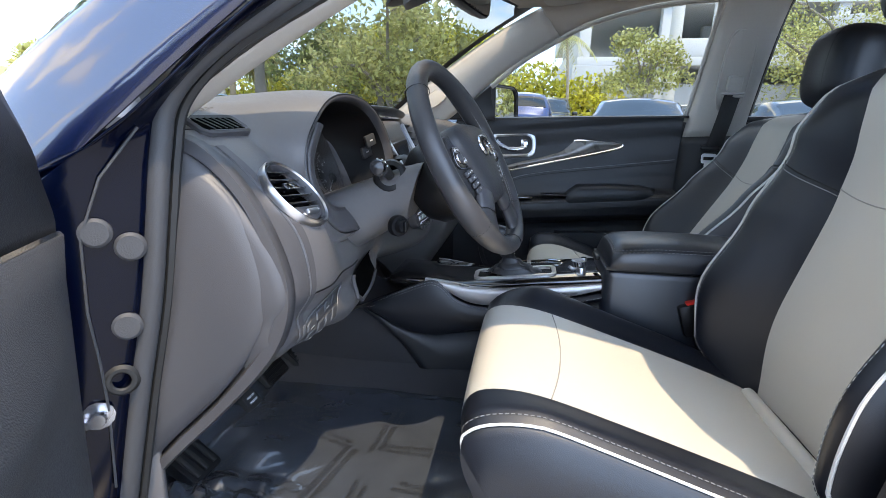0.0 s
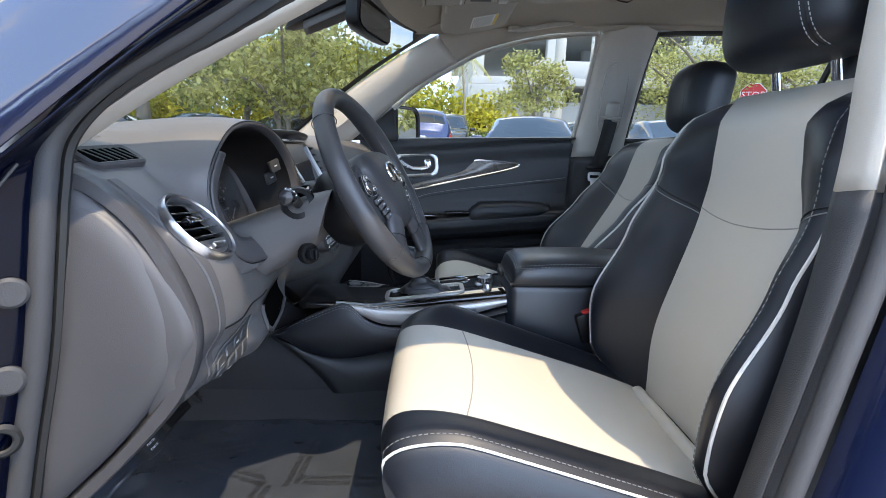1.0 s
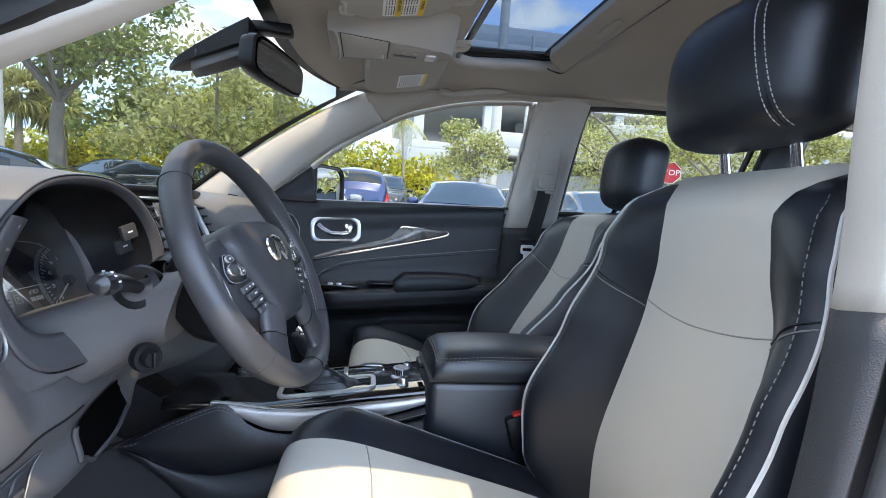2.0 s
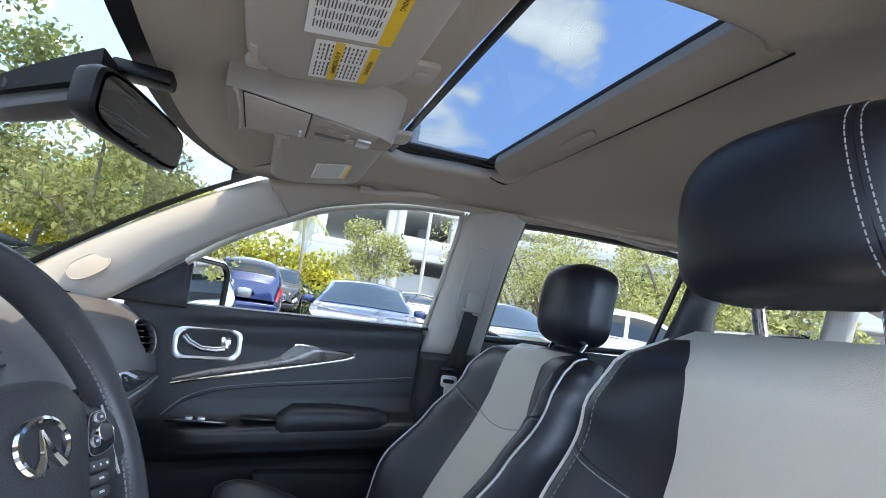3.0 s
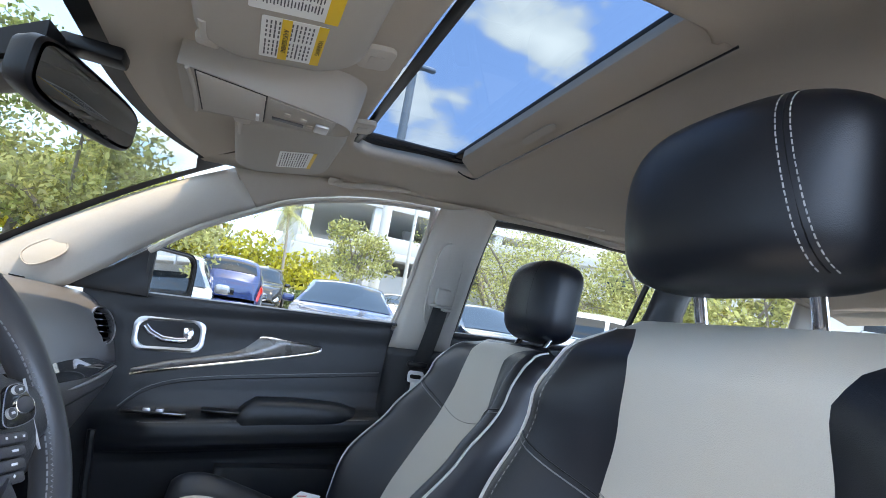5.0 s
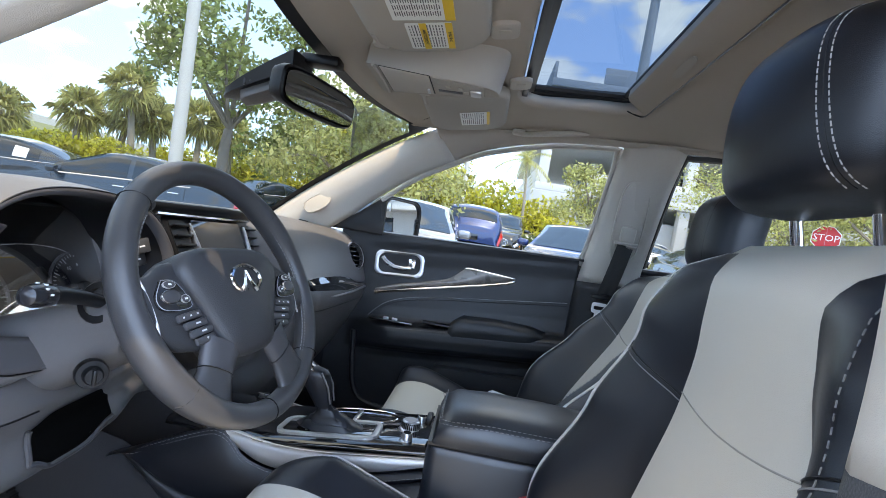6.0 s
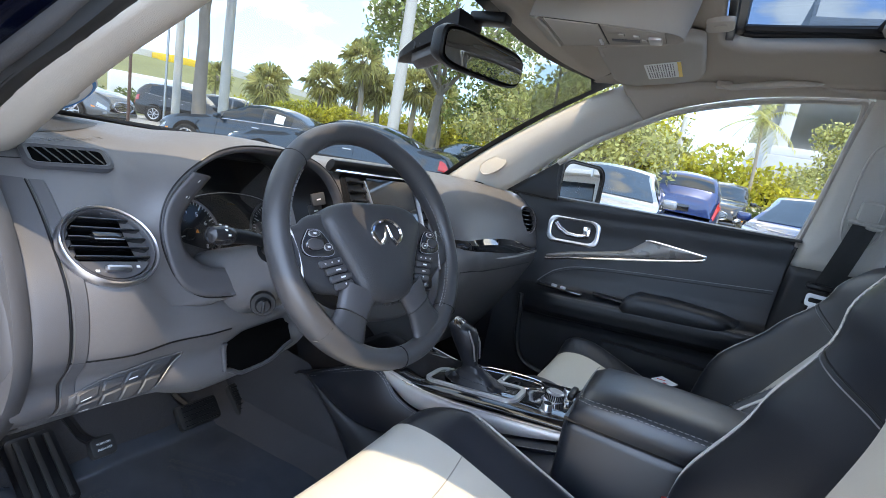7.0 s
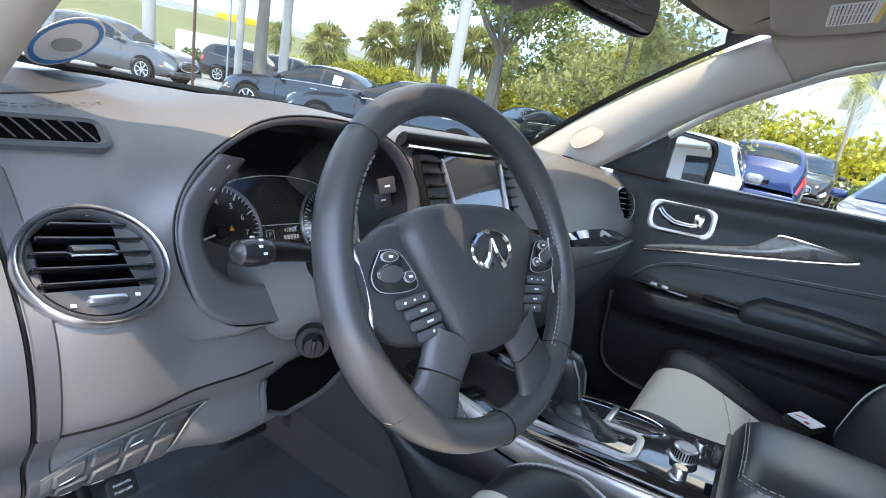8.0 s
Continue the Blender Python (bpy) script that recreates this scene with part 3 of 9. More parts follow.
part("seal", box((0.632, -0.042, 1.668), (0.070, 0.86, 0.012), 0.004), BLACKRUB, sunroof, "black rubber lip")
part("shade_gap", tube(catmull([(0.612, 0.322, 1.630), (0.640, 0.316, 1.6195), (0.6535, 0.296, 1.6165), (0.6535, 0.20, 1.6165), (0.6535, -0.10, 1.6165), (0.6535, -0.415, 1.6165)], 40), 0.0022, 5), DIAL, sunroof, "dark gap behind the shade's edge")
part("finger_pull", plate(oval(0.11, 0.016, 24, power=3), 0.003, facing((0.622, -0.03, 1.6185), (-0.50, 0, -0.86), right=(0, 1, 0))), VISOR, sunroof)

# --- navy body round the driver's door
body = thing("car_body", (0.0, -0.85, 0.5), "glossy navy blue car body round the open doorway", "car body")
seal_path = [(-0.44, -0.745, 0.62), (-0.415, -0.748, 0.72), (-0.388, -0.75, 0.83), (-0.358, -0.75, 0.95), (-0.340, -0.748, 1.06), (-0.330, -0.745, 1.13), (-0.315, -0.742, 1.185), (-0.26, -0.735, 1.24), (-0.16, -0.72, 1.305), (-0.04, -0.70, 1.395), (0.08, -0.685, 1.475), (0.20, -0.675, 1.54), (0.36, -0.672, 1.588), (0.50, -0.670, 1.608), (0.60, -0.672, 1.603), (0.628, -0.688, 1.57), (0.592, -0.742, 1.45), (0.556, -0.774, 1.28), (0.550, -0.778, 1.10), (0.517, -0.784, 0.95), (0.489, -0.786, 0.82), (0.457, -0.787, 0.68), (0.422, -0.785, 0.56), (0.38, -0.77, 0.49), (0.28, -0.765, 0.478), (0.0, -0.765, 0.476), (-0.30, -0.76, 0.478), (-0.42, -0.75, 0.52)]
part("door_seal", tube(catmull(seal_path + seal_path[:1], 150)[:-1], 0.0125, 10, closed=True), RUBBER, body, "grey rubber door seal")
part("seal_lip", tube([Vector(p) + Vector((0.012, 0.012, -0.004)) for p in catmull(seal_path[:12], 70)], 0.006, 6), BLACKRUB, body, "black inner lip of the seal")
# outer skin of the windshield pillar and roof edge
inn = catmull([(-0.62, -0.63, 1.12), (-0.46, -0.665, 1.235), (-0.20, -0.655, 1.425), (0.10, -0.635, 1.60), (0.40, -0.62, 1.645), (0.8, -0.61, 1.665), (1.6, -0.60, 1.67), (2.5, -0.60, 1.60)], 60)
mid = catmull([(-0.60, -0.80, 1.06), (-0.45, -0.80, 1.165), (-0.20, -0.755, 1.33), (0.10, -0.72, 1.53), (0.40, -0.70, 1.615), (0.8, -0.69, 1.64), (1.6, -0.68, 1.645), (2.5, -0.67, 1.57)], 60)
out = catmull([(-0.58, -0.86, 0.98), (-0.42, -0.82, 1.09), (-0.20, -0.765, 1.28), (0.10, -0.725, 1.49), (0.40, -0.70, 1.595), (0.8, -0.69, 1.62), (1.6, -0.68, 1.625), (2.5, -0.67, 1.55)], 60)
rows = []
for p, q, r in zip(inn, mid, out):
    c = (p + q) / 2 + Vector((-0.02, -0.025, 0.03))
    rows.append([p, (p + c) / 2 + Vector((0, -0.006, 0.01)), c, (c + q) / 2 + Vector((-0.004, -0.012, 0.006)), q, (q + r) / 2 + Vector((0, -0.004, 0)), r])
part("pillar_skin", grid(rows), PAINT, body, "glossy navy windshield pillar", solid=0.003, angle=70)
# hinge pillar and jamb between the seal and the outer skin
sp = catmull(seal_path[:12], 40)
jo = catmull([(-0.60, -0.885, 0.50), (-0.585, -0.89, 0.62), (-0.565, -0.89, 0.75), (-0.545, -0.888, 0.90), (-0.52, -0.88, 1.00), (-0.47, -0.86, 1.07), (-0.36, -0.80, 1.14), (-0.20, -0.768, 1.275), (0.0, -0.74, 1.42), (0.10, -0.727, 1.488), (0.20, -0.715, 1.535), (0.36, -0.703, 1.583)], 40)
rows = []
for p, q in zip(sp, jo):
    row = []
    for k in range(9):
        w = k / 8
        r = p.lerp(q, w)
        r += Vector((0.02, -0.02, 0)) * math.sin(math.pi * w) * 0.35
        if k == 6:
            r += Vector((-0.006, 0.008, 0))
        row.append(r)
    rows.append(row)
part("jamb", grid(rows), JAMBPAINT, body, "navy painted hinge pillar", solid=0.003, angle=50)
# fender, hood and sills
rows = []
for x in (-0.56, -0.75, -1.0, -1.3, -1.6, -1.75):
    rows.append([(x, -0.88 - 0.03 * math.sin((x + 1.7) * 2), 0.45), (x, -0.92, 0.75), (x, -0.90, 0.98 - 0.03 * abs(x + 0.6)), (x, -0.82, 1.06 - 0.05 * abs(x + 0.6)), (x, -0.66, 1.11 - 0.06 * abs(x + 0.6))])
part("fender", grid(rows), PAINT, body, solid=0.003)
rows = [[(x, y, 1.13 - 0.10 * abs(x + 0.75) - 0.05 * (y / 0.66) ** 2 * (0.4 + abs(x + 0.75))) for y in [-0.655 + 1.31 * k / 12 for k in range(13)]] for x in (-0.82, -1.0, -1.2, -1.4, -1.6, -1.75)]
part("hood", grid(rows), PAINT, body, "navy hood", solid=0.003)
part("sill", box((0.05, -0.84, 0.43), (1.5, 0.14, 0.09), 0.03), PAINT, body, "navy door sill")
rows = [[(x, 0.915 - 0.03 * (z - 0.7) ** 2 * 4, z) for x in (-0.5, 0.0, 0.6, 1.2, 1.8, 2.6)] for z in (0.45, 0.6, 0.8, 1.0, 1.16)]
part("side_skin", grid(rows), PAINT, body, "navy passenger side", solid=0.003)
part("roof_skin", grid([[(x, y, 1.70 + 0.02 - 0.05 * (y / 0.62) ** 2 - (0.05 if x < 0.2 else 0)) for y in (-0.62, -0.3, 0, 0.3, 0.62)] for x in (0.05, 0.25)]), PAINT, body, solid=0.003)
part("roof_skin", grid([[(x, y, 1.72 - 0.05 * (y / 0.62) ** 2 - 0.03 * max(0, x - 1.2)) for y in (-0.62, -0.3, 0, 0.3, 0.62)] for x in (0.74, 1.2, 1.8, 2.55)]), PAINT, body, solid=0.003)
for sd in (-1, 1):
    part("roof_skin", grid([[(x, sd * y + (0 if sd > 0 else -0.0), 1.715 - 0.05 * (y / 0.62) ** 2) for y in (0.47, 0.55, 0.62)] for x in (0.25, 0.5, 0.74)]), PAINT, body, solid=0.003)
rows = [[(x, y0 * 1.0, z) for x, y0 in ((0.70, -0.79), (0.74, -0.86), (0.90, -0.90), (1.5, -0.91), (2.5, -0.88))] for z in (0.45, 0.7, 0.95, 1.15)]
part("rear_door_skin", grid(rows), PAINT, body, "navy rear door", solid=0.004)
rows = [[p + Vector((0.016, -0.010, 0)), p + Vector((0.05, -0.045, 0)), p + Vector((0.10, -0.085, 0)), p + Vector((0.17, -0.11, 0))] for p in catmull(seal_path[14:23], 30)]
part("lock_pillar", grid(rows), PAINT, body, "navy lock pillar", solid=0.003)
# driver's door pillar cover between seal and seat
edge = catmull([(0.425, -0.727, 0.55), (0.470, -0.727, 0.772), (0.512, -0.725, 0.988), (0.527, -0.723, 1.102), (0.536, -0.720, 1.193), (0.540, -0.715, 1.285), (0.560, -0.695, 1.45), (0.60, -0.645, 1.60)], 30)
ins = catmull([(0.425, -0.770, 0.55), (0.468, -0.770, 0.79), (0.497, -0.769, 0.92), (0.532, -0.768, 1.10), (0.534, -0.772, 1.20), (0.541, -0.766, 1.29), (0.566, -0.738, 1.45), (0.612, -0.672, 1.60)], 30)
rows = [[q, q.lerp(p, 0.3) + Vector((-0.003, 0, 0)), p + Vector((0.0, -0.006, 0)), p + Vector((0.004, 0.004, 0)), p + Vector((0.10, 0.004, 0)), p + Vector((0.16, -0.01, 0))] for p, q in zip(edge, ins)]
solo("trim", grid(rows[14:]), TRIM, "greige plastic upper pillar cover beside the driver seat", "pillar trim", solid=0.004)
solo("trim", grid(rows[:15]), PLASTDK, "dark grey plastic lower pillar cover beside the driver seat", "pillar trim", solid=0.004)
part("striker", tube([(0.548, -0.800, 0.855), (0.545, -0.822, 0.850), (0.543, -0.822, 0.822), (0.546, -0.800, 0.815)], 0.005, 8), CHROME, body, "chrome door striker")
part("striker_plate", box((0.551, -0.797, 0.835), (0.008, 0.03, 0.075), 0.003), SILVER, body, "silver striker plate")


def jamb_at(w, z):
    """A frame on the hinge pillar: w from the seal outwards."""
    i = min(range(len(sp)), key=lambda k: abs(sp[k].z * (1 - w) + jo[k].z * w - z))
    p = sp[i].lerp(jo[i], w) + Vector((0.02, -0.02, 0)) * math.sin(math.pi * w) * 0.35
    d = (jo[i] - sp[i]).normalized()
    n = Vector((-d.y, d.x, 0)).normalized()
    if n.x < 0:
        n = -n
    return facing(p + n * 0.0075, n)


for w, z, r in ((0.27, 1.047, 0.0165), (0.11, 1.022, 0.0165), (0.10, 0.913, 0.0165)):
    part("plug", lathe([(0.0, 0.003), (r * 0.8, 0.003), (r, 0.0), (r, -0.008)], 24, jamb_at(w, z), False), RUBBER, body, "grey round body plug")
part("plug_ring", lathe([(0.010, 0.002), (0.012, 0.004), (0.016, 0.004), (0.020, 0.0)], 24, jamb_at(0.10, 0.851), False), BLACKRUB, body, "black ring grommet")
# body seam; its grey stands for the thin glint along it
part("jamb_seam", tube([jamb_at(w, z).translation for w, z in ((0.24, 1.15), (0.30, 1.10), (0.33, 1.04), (0.28, 0.96), (0.21, 0.886), (0.15, 0.80), (0.08, 0.69))], 0.0016, 6), RUBBER, body, "thin body seam, grey for the light it reflects")
part("striker_bolt", join(lathe([(0.0, 0.014), (0.008, 0.014), (0.010, 0.010), (0.010, 0.0), (0.018, 0.0)], 12, jamb_at(0.20, 0.814), False), lathe([(0.0, 0.01), (0.006, 0.01), (0.006, 0.0)], 8, jamb_at(0.26, 0.822), False)), SILVER, body, "bare metal hinge bolt")

# ---- seats ----
def seat(name, dx, y0, recline, raised, label, group="front seats", back_x=0.560, wide=1.0, slim=1.0):
    """A front seat: cushion, backrest, headrest and trims. dx shifts it along the car, recline is added in degrees, raised lifts the headrest."""
    th = thing(name, (0.25 + dx, y0, 0.46), label, "car seat", group)
    inner = 1 if y0 < 0 else -1                       # the side next to the console

    # cushion: centre line from the front's foot over the roll to the back
    shape_ = ((0.075, 0.585), (0.038, 0.63), (0.015, 0.685), (0.016, 0.735), (0.048, 0.768), (0.11, 0.775), (0.20, 0.750), (0.33, 0.708), (0.46, 0.670), (0.56, 0.648)) if y0 > 0 else ((0.075, 0.585), (0.036, 0.64), (0.010, 0.70), (0.002, 0.748), (0.012, 0.783), (0.036, 0.801), (0.08, 0.804), (0.13, 0.796), (0.20, 0.776), (0.30, 0.745), (0.44, 0.700), (0.56, 0.655))
    prof = [Vector((q.x, 0, q.y)) for q in catmull([(a, b, 0) for a, b in shape_], 40)]

    def cush(i, c):
        """c: -2..2; |c| = 1 at the insert's seam, 2 at the piping."""
        p = prof[i].copy()
        t = i / 39
        s = math.copysign(1, c) if c else 1
        top = max(0.0, min(1.0, (t - 0.22) / 0.16))
        side_h = (0.046 if s == inner else 0.016) * max(0.0, min(1.0, (p.x - 0.02) / 0.10)) if y0 < 0 else (0.050 if s == inner else 0.036)
        ins = 0.163 if y0 > 0 else (0.172 if s == inner else 0.188)
        fade = 1 - 0.55 * max(0, (t - 0.45) / 0.55)
        if abs(c) <= 1:
            y = ins * c
            up_ = -0.007 * (1 - c * c) * top + 0.004
        else:
            w = abs(c) - 1
            y = s * (ins + (0.261 - ins) * w)
            up_ = side_h * fade * (math.sin(min(1, w * 1.18) * math.pi * 0.5) ** 1.4) * (0.15 + 0.85 * top) - 0.012 * max(0, w - 0.75) / 0.25 + 0.004 * (1 - w)
        front = 1 - top
        p.x += (0.030 * (abs(c) / 2) ** 2.5) * front
        return Vector((p.x + dx, y0 + y, p.z + up_))

    n = 40
    cs_mid = [k / 8 for k in range(-8, 9)]
    part("cushion_insert", grid([[cush(i, c) for c in cs_mid] for i in range(8, n)]), GREY, th, "light grey leather seat insert", angle=60)
    for s in (-1, 1):
        part("cushion_bolster", grid([[cush(i, s * (1 + k / 10)) for k in range(11)] for i in range(7, n)]), LEATHER, th, "black leather bolster", angle=60)
        rows = []
        for i in range(2, n):
            p = cush(i, s * 2)
            base_x = max(p.x, 0.055 + dx)
            rows.append([p, p + Vector((0.0, s * 0.012, -0.012)), Vector((base_x, p.y + s * 0.016, p.z * 0.6 + 0.57 * 0.4)), Vector((base_x + 0.005, p.y + s * 0.004, 0.585)), Vector((base_x + 0.01, p.y - s * 0.03, 0.565))])
        part("cushion_side", grid(rows), LEATHER, th, "black leather cushion side", angle=60)
        pth = [cush(i, s * 2) + Vector((0, s * 0.003, 0.001)) for i in range(3, n)]
        part("piping", tube(pth, 0.0021, 6), PIPING, th, "white leather piping")
        part("stitching", dashes([cush(i, s * 1.86) + Vector((0, 0, 0.001)) for i in range(7, n - 1)], 0.005, 0.003, 0.0007), THREADG, th, "grey stitching")
    part("cushion_front", grid([[cush(i, k / 6) for k in range(-12, 13)] for i in range(0, 9)]), LEATHER, th, "black leather front roll", angle=60)
    part("piping", tube([cush(8, k / 6) + Vector((-0.002, 0, 0.001)) for k in range(-12, 13)], 0.0026, 6), PIPING, th, "white leather piping")
    # seam across the insert, bowed forward at the centre
    seam = []
    for k in range(-10, 11):
        c = k / 10
        i = 26.2 - 0.9 * c * c - 0.5 * c * (-inner)
        j = int(i)
        seam.append(cush(j, c).lerp(cush(j + 1, c), i - j) + Vector((0, 0, 0.0006)))
    part("seam", tube(seam, 0.0010, 5), SEAM, th, "sewn cross seam")
    part("cushion_pan", box((0.30 + dx, y0, 0.545), (0.50, 0.47, 0.07), 0.02), BLACKPL, th, "black seat pan")
    for s in (-1, 1):
        rows = [[(x + dx, y0 + s * 0.268, z1), (x + dx, y0 + s * 0.292, z1 - 0.02), (x + dx, y0 + s * 0.295, z1 - 0.06), (x + dx, y0 + s * 0.285, z0)] for x, z1, z0 in ((0.05, 0.585, 0.50), (0.10, 0.60, 0.47), (0.22, 0.60, 0.47), (0.36, 0.61, 0.47), (0.47, 0.64, 0.47), (0.56, 0.67, 0.49), (0.62, 0.66, 0.52))]
        part("side_valance", grid(rows), PLASTIC, th, "charcoal plastic side valance", solid=0.004)
        part("seat_rail", box((0.30 + dx, y0 + s * 0.20, 0.472), (0.62, 0.04, 0.05), 0.006), BLACKPL, th, "black steel seat rail")

    # backrest in its own frame: h up along it, d forward
    a0 = radians(5.0 + recline)
    yb = y0 if y0 < 0 else y0 - 0.020
    piv = Vector((back_x, yb, 0.667))
    hx, dxn = Vector((math.sin(a0), 0, math.cos(a0))), Vector((-math.cos(a0), 0, math.sin(a0)))
    H = 0.618

    def width(s):
        return wide * lerp_table([(0.0, 0.225), (0.10, 0.245), (0.30, 0.262), (0.60, 0.258), (0.82, 0.240), (0.93, 0.222), (1.0, 0.185)], s)

    def insert(s):
        return slim * lerp_table([(0.0, 0.150), (0.3, 0.156), (0.66, 0.148), (0.80, 0.130), (0.90, 0.124), (0.96, 0.138), (1.0, 0.178)], s)

    def bol(s):
        return lerp_table([(0.0, 0.060), (0.12, 0.100), (0.30, 0.108), (0.55, 0.078), (0.80, 0.040), (0.95, 0.012), (1.0, 0.0)], s)

    def back(s, c):
        sg = math.copysign(1, c) if c else 1
        lum = 0.020 * math.exp(-((s - 0.22) / 0.2) ** 2) - 0.014 * math.exp(-((s - 0.68) / 0.16) ** 2)
        d = lum - 0.045 * max(0, (s - 0.90) / 0.10) ** 2
        if abs(c) <= 1:
            y = insert(s) * c * (0.80 + 0.20 * (1 - s) ** 2 if sg == inner and y0 < 0 else 1.0)
            d += 0.006 * c * c * (1 - s)
        else:
            w = abs(c) - 1
            ins = insert(s) * (0.80 + 0.20 * (1 - s) ** 2 if sg == inner and y0 < 0 else 1.0)
            y = sg * (ins + (width(s) - ins) * w)
            d += 0.006 * (1 - s) + bol(s) * (math.sin(min(1.0, w * 1.12) * math.pi / 2) ** 1.3)
            d -= 0.008 * max(0, w - 0.82) / 0.18
        h = s * H * (1.0 - 0.012 * (y / 0.25) ** 2)
        return piv + hx * h + dxn * d + Vector((0, y, 0))

    m = 44
    S = [k / m for k in range(m + 1)]
    part("backrest_insert", grid([[back(s, c) for c in cs_mid] for s in S]), GREY, th, "light grey leather backrest insert", angle=60)
    for sg in (-1, 1):
        part("backrest_bolster", grid([[back(s, sg * (1 + k / 12)) for k in range(13)] for s in S]), LEATHER, th, "black leather backrest bolster", angle=60)
        part("piping", tube([back(s, sg * 2) + dxn * 0.001 + Vector((0, sg * 0.002, 0)) for s in S[1:]], 0.0026, 6), PIPING, th, "white leather piping")
        part("stitching", dashes([back(s, sg * 1.80) + dxn * 0.0012 for s in S[2:-2]], 0.0055, 0.004, 0.0007), THREADG, th, "white stitching")
        # short seam across the bolster
        i0 = 0.66
        part("seam", tube([back(i0 + 0.075 * (k / 8), sg * (1 + 0.98 * k / 8)) + dxn * 0.0008 for k in range(9)], 0.0013, 5), BLACKPL, th, "sewn bolster seam")
        part("seam", tube([back(i0 - 0.012 + 0.075 * (k / 8), sg * (1 + 0.98 * k / 8)) + dxn * 0.0008 for k in range(9)], 0.0010, 5), THREADG, th)
        rows = []
        for s in S:
            p = back(s, sg * 2)
            w = width(s)
            q = piv + hx * s * H - dxn * 0.125 + Vector((0, sg * (w - 0.035), 0))
            e = (p + q) / 2 + Vector((0, sg * 0.030, 0))
            rows.append([p, p.lerp(e, 0.25) + Vector((0, sg * 0.010, 0)), p.lerp(e, 0.65) + Vector((0, sg * 0.010, 0)), e, e.lerp(q, 0.5) + Vector((0, sg * 0.008, 0)), q])
        part("backrest_side", grid(rows), LEATHER, th, "black leather backrest side", angle=60)
    # smile-shaped seam across the insert
    sm = []
    for k in range(-14, 15):
        c = k / 14
        sm.append(back(0.668 - 0.030 * (1 - c * c), c) + dxn * 0.0006)
    part("seam", tube(sm, 0.0011, 5), SEAM, th, "curved sewn seam")
    part("back_panel", grid([[piv + hx * s * H - dxn * 0.125 + Vector((0, c * (width(s) - 0.035), 0)) for c in (-1, -0.5, 0, 0.5, 1)] for s in S]), BLACKPL, th, "black seat back panel")
    rows = [[back(1.0, c) for c in (-2, -1.5, -1, -0.5, 0, 0.5, 1, 1.5, 2)], [piv + hx * (H + 0.012) - dxn * 0.06 + Vector((0, c * 0.150, 0)) for c in (-1, -0.75, -0.5, -0.25, 0, 0.25, 0.5, 0.75, 1)],
            [piv + hx * H - dxn * 0.125 + Vector((0, c * 0.115, 0)) for c in (-1, -0.75, -0.5, -0.25, 0, 0.25, 0.5, 0.75, 1)]]
    part("backrest_top", grid(rows), GREY if y0 < 0 else LEATHER, th)
    part("crease_roll", tube([piv + Vector((-0.028, -0.155 + 0.31 * k / 10, 0.0)) for k in range(11)], 0.014, 10), GREY, th, "grey leather roll where cushion meets backrest")

    # headrest
    a1 = a0 - radians(4 + 0.70 * recline)
    hu, hd = Vector((math.sin(a1), 0, math.cos(a1))), Vector((-math.cos(a1), 0, math.sin(a1)))
    hc = piv + hx * (H + 0.122 + raised) - hd * 0.022
    HH, HW = (0.102, 0.152) if y0 < 0 else (0.110, 0.114)
    if y0 > 0:
        hc = Vector((0.912, 0.357, 1.352))
    def head_w(u):
        return HW * (1 - abs(u) ** ((3.0 if u > 0 else 6.5) if y0 < 0 else 4.5)) ** 0.34 * (1.0 + 0.03 * u)

    rows = []
    for i in range(33):
        u = -math.cos(math.pi * i / 32)
        row = []
        hz = HH * u
        w, dp = head_w(u) + 0.001, 0.066 * (1 - abs(u) ** 5.0) ** 0.40 + 0.001
        for k in range(36):
            t = k * math.tau / 36
            cx, sx = math.cos(t), math.sin(t)
            y = w * math.copysign(abs(cx) ** 0.62, cx)
            d = dp * math.copysign(abs(sx) ** 0.66, sx) - 0.020 * (y / 0.15) ** 2 - 0.012 * u * u
            row.append(hc + hu * hz + hd * d + Vector((0, y, 0)))
        rows.append(row)
    hr = part("headrest", grid(rows, True, True), LEATHER, th, "black leather headrest", angle=60)
    def head_pt(u, y, lift):
        w, dp = head_w(u), 0.066 * (1 - abs(u) ** 5.0) ** 0.40
        cx = min(1.0, abs(y / w) ** (1 / 0.62))
        d = dp * max(0, 1 - cx * cx) ** 0.33 - 0.020 * (y / 0.15) ** 2 - 0.012 * u * u
        return hc + hu * HH * u + hd * (d + lift) + Vector((0, y, 0))

    us = [-0.86 + 1.82 * k / 50 for k in range(51)]
    seam_y = (lambda u: -(0.094 - 0.018 * u)) if y0 < 0 else (lambda u: -0.052)
    for off in (-0.0058, 0.0058):
        path = [head_pt(u, seam_y(u) + off, 0.0010) for u in us]
        if y0 < 0:
            part("stitching", dashes(path, 0.0050, 0.0024, 0.00075), THREAD, hr, "white stitching")
    part("seam", tube([head_pt(u, seam_y(u), -0.0002) for u in us], 0.0012, 5), BLACKPL, hr, "headrest seam")
    for sg in (-1, 1):
        top = hc - hu * 0.07 - hd * 0.030 + Vector((0, sg * 0.068, 0))
        bot = piv + hx * (H - 0.03) - dxn * 0.088 + Vector((0, sg * 0.068, 0))
        part("headrest_post", tube([bot, top], 0.0075, 12), CHROME, th, "chrome headrest post")
        ax = (top - bot).normalized()
        ring_c = piv + hx * (H + 0.003) - dxn * 0.086 + Vector((0, sg * 0.068, 0))
        mm = Matrix.Translation(ring_c) @ ax.to_track_quat("Z", "Y").to_matrix().to_4x4()
